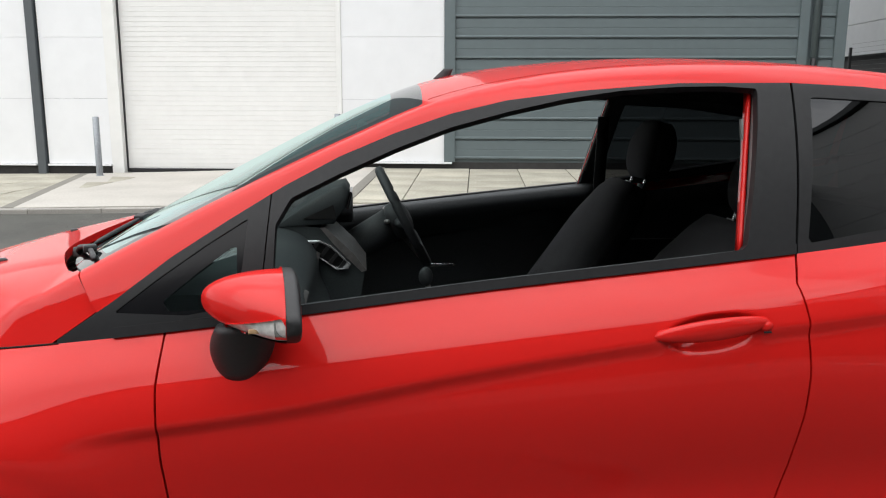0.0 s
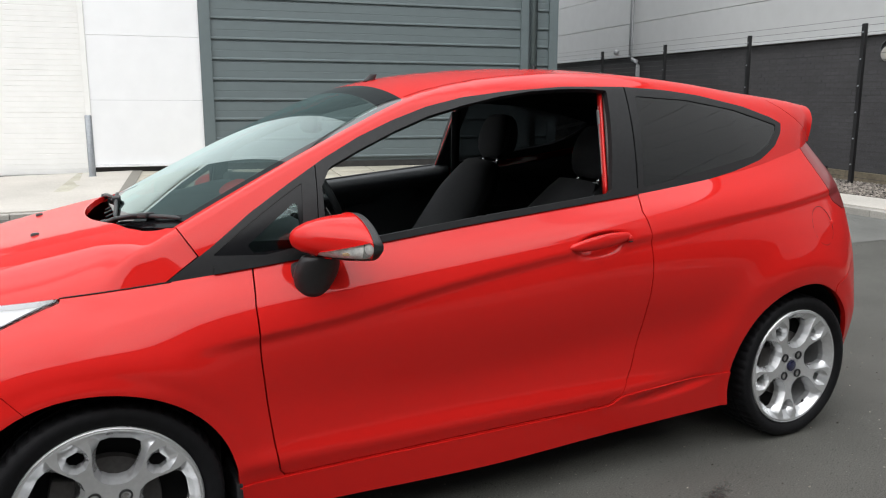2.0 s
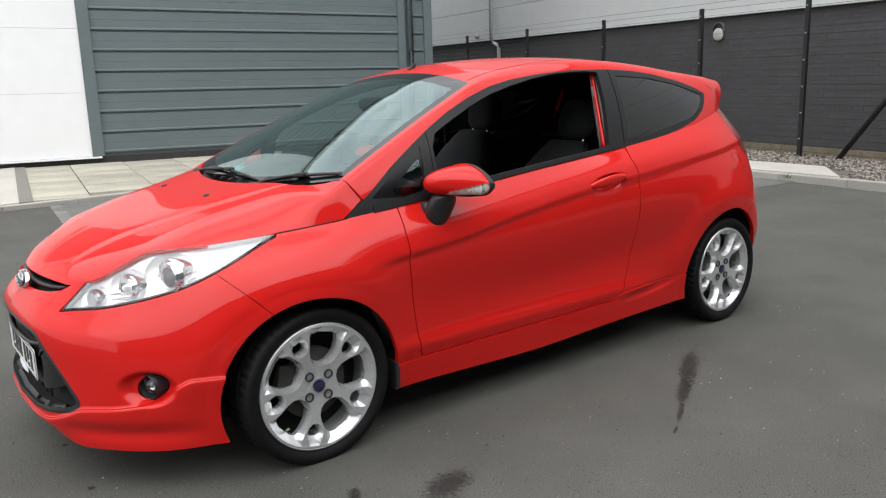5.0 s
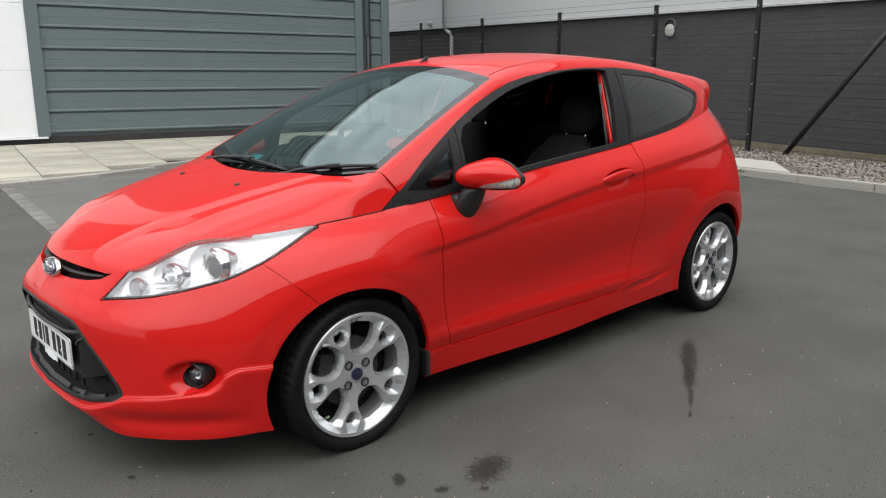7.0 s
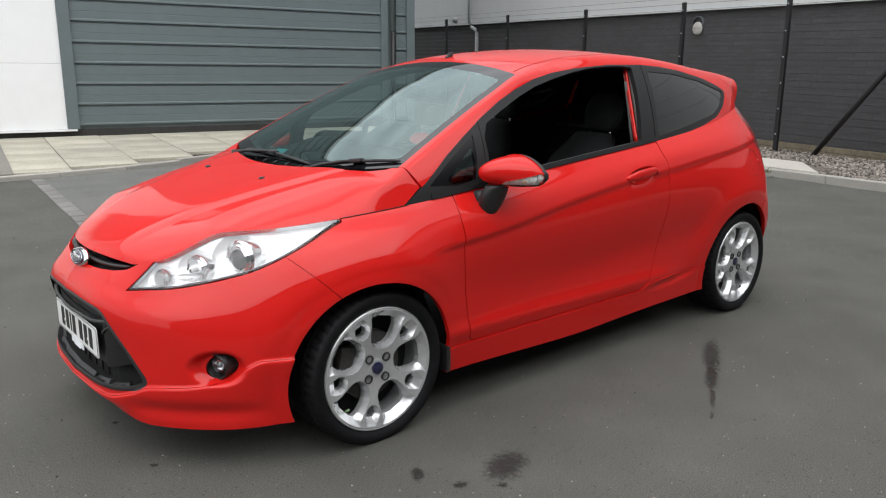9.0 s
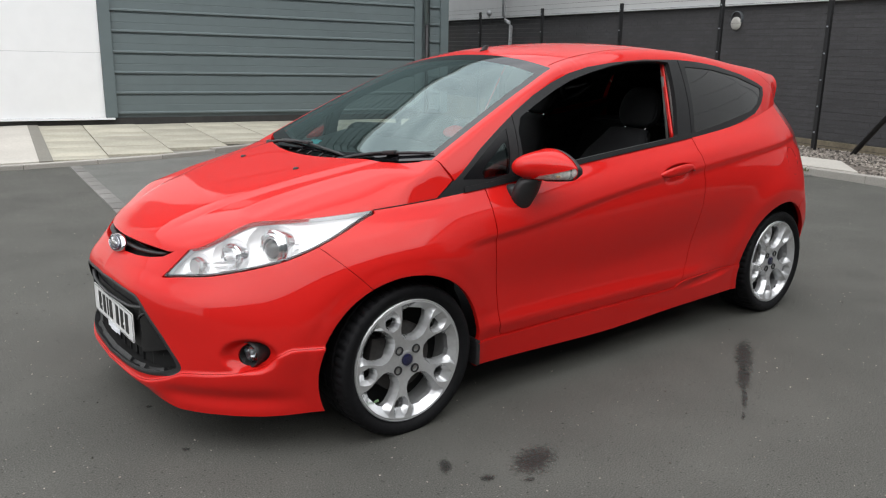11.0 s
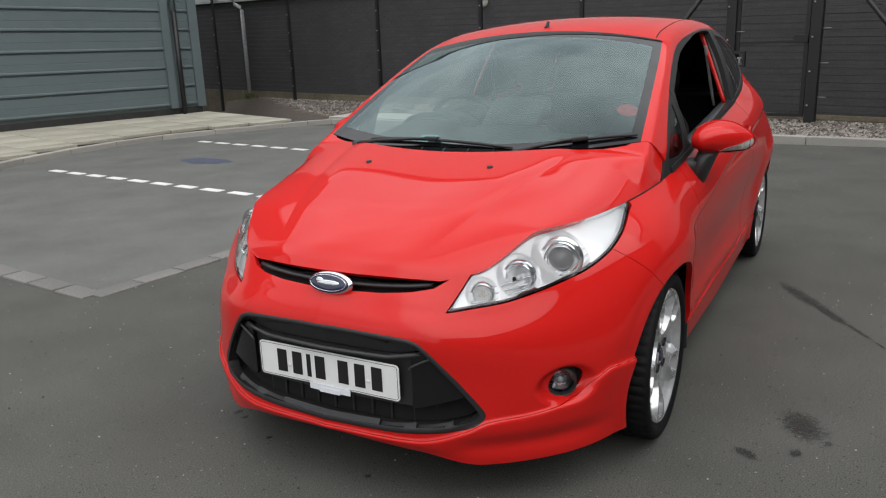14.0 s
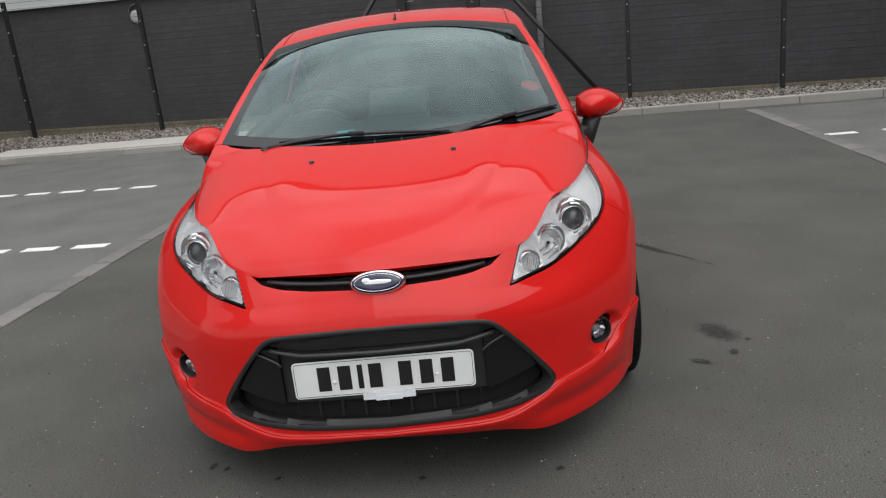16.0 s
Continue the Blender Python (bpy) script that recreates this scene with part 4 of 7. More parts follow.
def tub(s, r):
    """The body side surface at stations s (n) and rows r (m): (n, m, 3). Negative stations are the far side."""
    a = np.abs(s)
    e = 1e-3
    x, w = PLAN_X(a), PLAN_W(a)
    tx, tw = PLAN_X(np.minimum(a + e, 14)) - PLAN_X(np.maximum(a - e, 0)), PLAN_W(np.minimum(a + e, 14)) - PLAN_W(np.maximum(a - e, 0))
    l = np.hypot(tx, tw)
    tx, tw = tx / l, tw / l
    ends = (a < 0.05) | (a > 13.95)
    tx, tw = np.where(ends, 0, tx), np.where(ends, np.where(a < 1, 1, -1), tw)
    nx, nw = -tw, tx                                      # outward normal in plan
    Z = hermite_rows(np.array([f(a) for f in LINE_Z]), r)
    D = hermite_rows(np.array([f(a) for f in LINE_IN]), r)
    # along the doors and quarters the inset is a smooth curve over the height
    LZ, LD, blend = np.array([f(a) for f in LINE_Z]), np.array([f(a) for f in LINE_IN]), smooth(5.2, 6.2, a)
    for i in np.where((blend > 0) & (a < 12.5))[0]:
        D[i] += blend[i] * (flow(LZ[:, i], LD[:, i])(Z[i]) - D[i])
    X, W = x[:, None] - nx[:, None] * D, w[:, None] - nw[:, None] * D
    out = detail(X, W, Z, a)
    X, W = X + nx[:, None] * out, W + nw[:, None] * out
    return np.stack([X, -np.sign(np.where(s == 0, 1, s))[:, None] * np.maximum(W, 0), Z], -1)


SKIRT = spline([0, 1.0, 1.7, 2.05, 2.55, 3.08, 3.36, 3.58, 4.3], [0.222, 0.225, 0.26, 0.290, 0.300, 0.324, 0.370, 0.392, 0.394])


CREASE = flow([0.1, 0.3, 0.62, 0.96, 1.38, 1.65, 1.80, 2.04, 2.31, 2.57, 2.9], [0.655, 0.668, 0.702, 0.760, 0.818, 0.845, 0.860, 0.885, 0.911, 0.934, 0.955])


def behind(dx):
    """The front arch is drawn out a little behind the axle."""
    return np.where((dx > 0) & (dx < 1.0), dx * 0.931, dx)


def detail(X, W, Z, a):
    """Pressed detail: the proud bumper skirt, the fog-lamp scoop, the arch lips and the handle dish."""
    A = a[:, None] + 0 * Z
    front = (A < 4.6)
    d = np.where(front, 0.012 * smooth(0.008, -0.004, Z - SKIRT(A)), 0.0)
    # the skirt is hollow above its foot at the corners
    d -= 0.014 * np.exp(-((Z - 0.212) / 0.030) ** 2) * smooth(1.3, 2.0, A) * smooth(3.9, 2.9, A)
    # scoop for the fog lamp, running forwards
    q = np.hypot((A - 2.96) / 0.42, (Z - 0.367) / 0.062)
    d -= 0.030 * smooth(1.0, 0.55, q) * front
    # arch lips stand a little proud
    for cx, cz, r0 in ((-0.024, 0.283, 0.325), (2.47, 0.29, 0.343)):
        d += 0.007 * smooth(0.045, 0.0, np.hypot(behind(X - cx) if cx < 1 else X - cx, Z - cz) - r0) * (W > 0.55)
    # flared wings: a swelling that follows each arch
    for cx, cz, r0, amp in ((-0.02, 0.285, 0.385, 0.015), (2.47, 0.29, 0.400, 0.020)):
        q = np.hypot(X - cx, Z - cz)
        d += amp * np.exp(-((q - r0) / 0.085) ** 2) * smooth(cz - 0.05, cz + 0.22, Z) * (W > 0.55)
    # dish behind the door handle
    q = np.hypot((X - 1.505) / 0.125, (Z - 0.858 - 0.11 * (X - 1.505)) / 0.040)
    d -= 0.030 * smooth(1.0, 0.45, q) * (W > 0.6)
    # pressed crease rising along the side, hollow below it
    zc = CREASE(X) + 0.028
    below = zc - Z
    d -= 0.015 * smooth(0.0, 0.034, below) * smooth(0.30, 0.05, below) * smooth(0.16, 0.42, X) * smooth(2.95, 2.70, X) * (W > 0.6)
    # the foot of the door flares out
    d += 0.010 * np.exp(-((Z - 0.335) / 0.035) ** 2) * smooth(0.22, 0.42, X) * smooth(2.0, 1.7, X) * (W > 0.6)
    # scooped crease at the foot of the door before the rear wheel
    q = np.hypot((X - 1.86) / 0.24, (Z - 0.30 - 0.10 * (X - 1.86)) / 0.030)
    d -= 0.010 * smooth(1.0, 0.3, q) * (W > 0.6)
    return d


def station_grid():
    """Station samples, close together where the plan turns."""
    s = np.concatenate([np.linspace(0, 4.6, 230, endpoint=False), np.linspace(4.6, 6.0, 50, endpoint=False), np.linspace(6, 9, 170, endpoint=False), np.linspace(9, 11, 70, endpoint=False), np.linspace(11, 14, 70)])
    return np.concatenate([-s[:0:-1], s])


BODY = sheet(tub(station_grid(), np.linspace(0, 5, 111)))

# upper edge of the body side, shared with bonnet and cabin
_s = np.linspace(0, 14, 1401)
TOP = tub(_s, np.array([5.0]))[:, 0]
_side = (_s > 4.4) & (_s < 11.6)
BELT_W = lambda x: np.interp(x, TOP[_side, 0], -TOP[_side, 1])
BELT_Z = lambda x: np.interp(x, TOP[_side, 0], TOP[_side, 2])

# the cabin: roof rail and middle line
RX = [0.15, 0.232, 0.50, 0.75, 0.973, 1.2, 1.5, 1.8, 2.1, 2.4, 2.7, 2.95]
RAIL_W = flow(RX, [0.70, 0.690, 0.655, 0.620, 0.585, 0.585, 0.582, 0.574, 0.562, 0.545, 0.525, 0.50])
RAIL_Z = flow(RX, [0.935, 0.978, 1.113, 1.230, 1.322, 1.372, 1.400, 1.402, 1.382, 1.350, 1.322, 1.292])
MID_Z = flow([0.0, 0.12, 0.30, 0.50, 0.75, 0.95, 1.05, 1.3, 1.6, 1.9, 2.2, 2.5, 2.75, 2.95], [0.90, 0.962, 1.064, 1.170, 1.294, 1.374, 1.400, 1.434, 1.448, 1.438, 1.412, 1.378, 1.350, 1.318])


def cabin(xs, m_side=44, m_top=40):
    """Sections across the cabin from the near belt line over the roof to the far one."""
    rows = []
    v = np.linspace(0, 1, m_side)
    for x in xs:
        wb, zb, wr, zr, zc = float(BELT_W(x)), float(BELT_Z(x)), float(RAIL_W(x)), float(RAIL_Z(x)), float(MID_Z(x))
        side = np.stack([wb + (wr - wb) * v, zb + (zr - zb) * v], -1)
        nrm = np.array([zr - zb, wb - wr]) / max(math.hypot(zr - zb, wb - wr), 1e-6)
        side += np.outer(np.sin(math.pi * v) * 0.018 * min(1, (zr - zb) / 0.3), nrm)
        q = np.linspace(1, 0, m_top)
        top = np.stack([wr * q, zr + (zc - zr) * (1 - q ** 2.1)], -1)
        line = np.vstack([side, top[1:]])
        # round the corner at the rail
        rad = 0.022 + 0.045 * float(smooth(0.85, 1.25, x))
        corner = side[-1]
        d = np.linalg.norm(line - corner, axis=1)
        near = d < rad
        if near.sum() > 2:
            k = np.where(near)[0]
            a, b = line[k[0]], line[k[-1]]
            t = np.linspace(0, 1, len(k))[:, None]
            line[k] = (1 - t) ** 2 * a + 2 * t * (1 - t) * corner + t ** 2 * b
        left = np.stack([np.full(len(line), x), -line[:, 0], line[:, 1]], -1)
        right = left[-2::-1] * np.array([1, -1, 1])
        rows.append(np.vstack([left, right]))
    return sheet(np.array(rows))


CABIN = cabin(np.concatenate([np.linspace(0.10, 1.1, 130, endpoint=False), np.linspace(1.1, 2.95, 130)]))


# the bonnet, between its leading edge, the wing lines and the screen
def bonnet(n=120, m=161):
    u = np.linspace(0, 1, n)
    end = float(_s[np.argmax((TOP[:, 0] > 0.300) & (_s > 3))])
    s_side = 1.35 + (end - 1.35) * u ** 0.93
    E = tub(s_side, np.array([5.0]))[:, 0]
    xc = -0.722 + (0.285 + 0.722) * u ** 1.17
    zc = spline([-0.722, -0.69, -0.62, -0.5, -0.4, -0.3, -0.2, -0.1, 0.0, 0.1, 0.2, 0.3], [0.686, 0.721, 0.764, 0.8120, 0.8420, 0.8675, 0.8915, 0.9137, 0.9339, 0.9523, 0.9687, 0.9832])(xc)
    b = np.linspace(-1, 1, m)
    q = np.abs(b)[None]
    n_exp = (2.4 + 2.6 * smooth(0.2, 0.7, u) + 9.0 * smooth(0.6, 1.0, u) ** 2)[:, None]
    g = np.maximum(1 - q ** n_exp, 0) ** (0.80 + 0.15 * smooth(0.5, 1, u)[:, None])
    X = xc[:, None] + (E[:, 0] - xc)[:, None] * q ** 2
    Y = E[:, 1][:, None] * b[None]
    Zg = E[:, 2][:, None] + (zc - E[:, 2])[:, None] * g
    # the raised middle panel, spreading towards the screen
    half = 0.20 + 0.30 * u[:, None] ** 0.75
    inside = np.clip((half - np.abs(Y)) / 0.085, 0, 1)
    Zg = Zg + 0.0085 * (1 - (1 - inside) ** 2) * smooth(0.0, 0.35, u)[:, None]
    # the rear corners lie in one surface with the pillar feet
    wr, zr, zm, wb, zb = RAIL_W(X), RAIL_Z(X), MID_Z(X), BELT_W(X), BELT_Z(X)
    q = np.abs(Y) / wr
    over = zr + (zm - zr) * (1 - q ** 2.1)
    side = zr + (zb - zr) * (np.abs(Y) - wr) / (wb - wr)
    skin = -0.007 * np.logaddexp(-over / 0.007, -side / 0.007)
    k = smooth(0.02, 0.17, X) * smooth(0.35, 0.60, np.abs(Y))
    Zg = Zg * (1 - k) + (skin + 0.001) * k
    return sheet(np.stack([X, Y, Zg], -1)[:, ::-1])


BONNET = bonnet()


# ---------------------------------------------------------------- the car: outlines of its parts (x, z from the side; y, z from the front)
DOOR = [(0.404, 0.90), (0.392, 0.774), (0.397, 0.63), (0.410, 0.50), (0.424, 0.39), (0.438, 0.30), (0.452, 0.284), (1.00, 0.288), (1.57, 0.290), (1.628, 0.325), (1.668, 0.412), (1.697, 0.55), (1.711, 0.68), (1.714, 0.768), (1.706, 0.88), (1.694, 0.95), (1.722, 1.004), (1.74, 1.12), (1.76, 1.5), (0.404, 1.5)]
OPENING = [(0.612, 0.935), (0.618, 1.07), (0.649, 1.122), (0.749, 1.17), (0.867, 1.221), (0.988, 1.266), (1.112, 1.299), (1.239, 1.327), (1.368, 1.346), (1.498, 1.355), (1.6, 1.357), (1.68, 1.352), (1.612, 1.012), (1.35, 0.983), (1.094, 0.956), (0.86, 0.928), (0.668, 0.904)]
QUARTERLIGHT = [(0.300, 0.903), (0.390, 0.970), (0.478, 1.030), (0.562, 1.082), (0.552, 0.985), (0.535, 0.912), (0.440, 0.896)]
QUARTER_CLEAR = [(0.402, 0.922), (0.470, 0.975), (0.535, 1.022), (0.536, 0.965), (0.518, 0.914), (0.41, 0.909)]
REAR_GLASS = [(1.806, 1.330), (2.05, 1.318), (2.29, 1.284), (2.520, 1.226), (2.512, 1.208), (2.445, 1.158), (2.34, 1.118), (2.09, 1.078), (1.755, 1.027)]
TRIM = [(0.176, 0.842), (0.214, 0.868), (0.300, 0.926), (0.410, 1.008), (0.521, 1.078), (0.633, 1.145), (0.749, 1.205), (0.868, 1.254), (0.990, 1.295), (1.114, 1.324), (1.275, 1.345), (1.50, 1.363), (1.76, 1.366), (1.95, 1.358), (2.12, 1.341), (2.36, 1.300), (2.51, 1.258), (2.565, 1.234), (2.545, 1.198), (2.485, 1.148), (2.37, 1.098), (2.20, 1.060), (1.95, 1.020), (1.72, 0.996), (1.40, 0.96), (1.10, 0.93), (0.80, 0.86), (0.40, 0.80), (0.176, 0.80)]
MOUTH = [(0.0, 0.550), (0.285, 0.540), (0.330, 0.520), (0.415, 0.42), (0.482, 0.325), (0.487, 0.300), (0.455, 0.272), (0.35, 0.252), (0.20, 0.241), (0.0, 0.238)]
MOUTH = MOUTH + [(-a, b) for a, b in MOUTH[-2:0:-1]]
SLOT = [(-0.372, 0.690), (-0.325, 0.660), (-0.27, 0.650), (-0.18, 0.643), (0.0, 0.639), (0.18, 0.643), (0.27, 0.650), (0.325, 0.660), (0.372, 0.690), (0.34, 0.72), (-0.34, 0.72)]


def rounded(poly, times=2):
    """Corners cut twice over, for a softer outline."""
    for _ in range(times):
        out = []
        for (ax, az), (bx, bz) in zip(poly, poly[1:] + poly[:1]):
            out += [(0.8 * ax + 0.2 * bx, 0.8 * az + 0.2 * bz), (0.2 * ax + 0.8 * bx, 0.2 * az + 0.8 * bz)]
        poly = out
    return poly


MOUTH = rounded(MOUTH)
LAMP_LOW = spline([1.30, 1.5, 1.86, 2.27, 2.75, 3.12, 3.45, 3.8, 4.05, 4.3, 4.54, 4.78], [0.603, 0.604, 0.610, 0.617, 0.636, 0.655, 0.675, 0.705, 0.731, 0.760, 0.789, 0.815])
GAP = 0.0022


def side_of(V, poly):
    return polygon_distance(V[:, 0], V[:, 2], poly) + np.where(np.abs(V[:, 1]) < 0.42, 9.0, 0.0)


def front_of(V, poly):
    return polygon_distance(V[:, 1], V[:, 2], poly) + np.where(V[:, 0] > -0.45, 9.0, 0.0)


def station_of(V):
    """The plan station nearest to each vertex near the nose."""
    t = np.linspace(0, 5.5, 551)
    P = np.stack([PLAN_X(t), PLAN_W(t)], -1)
    out = np.full(len(V), 9.0)
    k = np.where(V[:, 0] < 0.25)[0]
    Q = np.stack([V[k, 0], np.abs(V[k, 1])], -1)
    # follow the inward normals: compare at the same height inset
    for a in range(0, len(k), 4000):
        z = V[k[a:a + 4000], 2]
        q = Q[a:a + 4000]
        d = (q[:, None, 0] - P[None, :, 0]) ** 2 + (q[:, None, 1] - P[None, :, 1]) ** 2
        out[k[a:a + 4000]] = t[np.argmin(d, axis=1)]
    return out


def arch_field(V):
    up = np.where((V[:, 0] > -0.024) & (V[:, 2] < 0.283), 0.0, V[:, 2] - 0.283)      # the sill ends upright
    f = np.minimum(np.hypot(behind(V[:, 0] + 0.024), up) - 0.325, np.hypot(V[:, 0] - 2.47, V[:, 2] - 0.29) - 0.343)
    return np.where(np.abs(V[:, 1]) > 0.5, f, 9.0)


def lamp_field(V):
    """Positive inside the headlamp outline."""
    s = station_of(V)
    inner = (s - 1.50 - (V[:, 2] - 0.604) * 4.6) * 0.20
    return np.where((V[:, 0] < 0.0) & (V[:, 2] > 0.5), np.minimum(np.minimum(V[:, 2] - LAMP_LOW(s), inner), (4.74 - s) * 0.2), -9.0)


def bumper_field(V):
    """Positive ahead of the bumper-to-wing joint."""
    x, z = V[:, 0], V[:, 2]
    f = -((x + 0.203) * 0.092 + (z - 0.619) * 0.089) / 0.128
    return np.where(x < 0.2, f, -9.0)


def fog_field(V):
    u = (V[:, 0] + 0.512) * 0.69 + (np.abs(V[:, 1]) - 0.647) * 0.72
    v = V[:, 2] - 0.368
    a, b = u * 0.94 + v * 0.34, v * 0.94 - u * 0.34
    d = 0.05 * np.hypot(a / 0.064, b / 0.045)
    return np.where((V[:, 0] < -0.3) & (np.abs(V[:, 1]) > 0.5), d, 9.0)


SKIRT_TOP = spline([0.2, 0.44, 1.57, 1.64, 1.75, 2.2, 2.8], [0.276, 0.2795, 0.2855, 0.315, 0.322, 0.327, 0.33])


# ---------------------------------------------------------------- the car: assembly
CAR = thing("hatchback_car", "bright red three-door hatchback parked on the tarmac", "car", at=(0, 0.012, 0))
CAR.scale = (1.0, 1.0141, 1.0)

body = clip(BODY, arch_field)
body = clip(body, lambda V: front_of(V, MOUTH))
body = clip(body, lambda V: front_of(V, SLOT))
body = clip(body, lambda V: fog_field(V) - 0.044)
lamps = clip(body, lambda V: lamp_field(V) - 0.002)
body = clip(body, lambda V: -lamp_field(V) - 0.003)
front = clip(body, lambda V: bumper_field(V) - 0.001)
body = clip(body, lambda V: -bumper_field(V) - 0.001)
door_d = lambda V: side_of(V, DOOR)
doors = clip(body, lambda V: -door_d(V) - GAP)
body = clip(body, lambda V: door_d(V) - GAP)
in_skirt = lambda V: np.where((V[:, 0] > 0.2) & (V[:, 0] < 2.25), SKIRT_TOP(V[:, 0]) - V[:, 2], -9.0)
skirts = clip(body, lambda V: in_skirt(V) - 0.0012)
skirts = (skirts[0] + np.sign(skirts[0][:, 1:2]) * np.array([[0.0, 0.005, 0.0]]), skirts[1])
body = clip(body, lambda V: -in_skirt(V) - 0.0012)
rear_bumper_f = lambda V: np.minimum(V[:, 0] - 2.66, 0.70 - 0.4 * np.maximum(0, 2.9 - V[:, 0]) - V[:, 2])
rear_bumper = clip(body, lambda V: rear_bumper_f(V) - GAP)
body = clip(body, lambda V: -rear_bumper_f(V) - GAP)
tail_f = lambda V: np.where(V[:, 0] > 2.5, polygon_distance(V[:, 0], V[:, 2], [(2.665, 1.18), (2.675, 1.10), (2.690, 1.04), (2.72, 0.97), (2.755, 0.92), (2.83, 0.89), (3.4, 0.87), (3.4, 1.35), (2.665, 1.35)]), 9.0) + np.where(np.abs(V[:, 1]) < 0.36, 9.0, 0.0)
tails = clip(body, lambda V: -tail_f(V) - GAP)
body = clip(body, lambda V: tail_f(V) - GAP)
left = lambda V: -V[:, 1]
right = lambda V: V[:, 1]
in_front = lambda V: 1.0 - V[:, 0]

# the bumper's lower lip is a moulding of its own, parted by a fine joint
_st = np.linspace(0, 5.2, 261)
_pl = tub(_st, np.array([1.0]))[:, 0]
STATION = lambda V: np.interp(np.arctan2(np.abs(V[:, 1]), 0.4 - V[:, 0]), np.arctan2(np.abs(_pl[:, 1]), 0.4 - _pl[:, 0]), _st)
lip_f = lambda V: SKIRT(STATION(V)) + 0.002 - V[:, 2]
part("front_bumper", rim(clip(front, lambda V: -lip_f(V) - 0.0006), 0.02), PAINT, CAR)
part("bumper_lip", rim(clip(front, lambda V: lip_f(V) - 0.0006), 0.02), PAINT, CAR)
for sel in (left, right):
    half = clip(body, sel)
    part("front_wing", rim(clip(half, in_front), 0.02), PAINT, CAR)
    part("rear_quarter", rim(clip(half, lambda V: -in_front(V)), 0.02), PAINT, CAR)
    part("side_skirt", rim(clip(skirts, sel), 0.02), PAINT, CAR)
    part("tail_lamp", rim(clip(tails, sel), 0.02), TAIL_RED, CAR, "red tail lamp lens")
part("rear_bumper", rim(rear_bumper, 0.02), PAINT, CAR)

# cabin skin
x_screen = lambda V: 0.055 + 0.177 * (np.abs(V[:, 1]) / 0.69) ** 2
pillar_foot = lambda V: np.where(np.abs(V[:, 1]) > 0.665, 0.222 + 0.62 * (0.975 - V[:, 2]), x_screen(V))
cab = clip(CABIN, lambda V: V[:, 0] - pillar_foot(V))
trim_d = lambda V: side_of(V, TRIM)
glazing = clip(clip(CABIN, lambda V: V[:, 0] - 0.19), lambda V: -trim_d(V))
skin = clip(cab, trim_d)
# screen aperture
scr_side = lambda V: RAIL_W(V[:, 0]) - 0.034 - np.abs(V[:, 1])
scr_top = lambda V: 0.952 - 0.020 * (V[:, 1] / 0.55) ** 2 - V[:, 0]
scr_f = lambda V: np.where(V[:, 2] > BELT_Z(V[:, 0]) + 0.02, np.minimum(scr_side(V), scr_top(V)), -9.0)
screen = clip(skin, scr_f)
skin = clip(skin, lambda V: -scr_f(V))
# roof panel joint lines
roof_f = lambda V: np.where(V[:, 0] > 0.945, RAIL_W(V[:, 0]) - 0.062 - np.abs(V[:, 1]), -9.0)
# the roof runs out into a spoiler with a fin at each end
tail_end = lambda V: 2.935 - 0.095 * (np.abs(V[:, 1]) / 0.53) ** 3 - V[:, 0] + np.where(V[:, 2] < 1.25, (V[:, 2] - 1.25) * 0.25, 0.0)
spoiler_f = lambda V: np.minimum(np.minimum(V[:, 0] - 2.50, V[:, 2] - (1.286 - (V[:, 0] - 2.624) * 0.59)), V[:, 2] - 1.172)
skin = clip(skin, tail_end)
part("rear_spoiler", shell(clip(skin, lambda V: spoiler_f(V) - 0.0015), 0.022), PAINT, CAR, "red roof spoiler", sharp=40)
skin = clip(skin, lambda V: -spoiler_f(V) - 0.0015)
roof = part("roof", rim(clip(skin, lambda V: roof_f(V) - 0.003), 0.02), PAINT, CAR)
for sel in (left, right):
    part("roof_side_rail", rim(clip(clip(skin, lambda V: -roof_f(V) - 0.003), sel), 0.02), PAINT, CAR)
ditch_strips = shift(clip(CABIN, lambda V: np.where((V[:, 0] > 0.96) & (V[:, 0] < 2.6), 0.006 - np.abs(np.abs(V[:, 1]) - (RAIL_W(V[:, 0]) - 0.062)), -9.0)), -0.004)
for sel in (left, right):
    part("roof_ditch_strip", clip(ditch_strips, sel), BLACK_TRIM, roof, "black roof ditch strip")

# windscreen: black printed border and clear glass
sc_border = lambda V: np.minimum(np.minimum(scr_side(V) - 0.036, scr_top(V) - 0.075), V[:, 0] - x_screen(V) - 0.060)
glass = clip(screen, sc_border)
windscreen = part("windscreen", glass, SCREEN_GLASS, CAR, "green-tinted laminated windscreen")
windscreen.visible_shadow = False
part("glass_border", rim(clip(screen, lambda V: -sc_border(V)), 0.006), FRIT, windscreen, "black printed screen border")

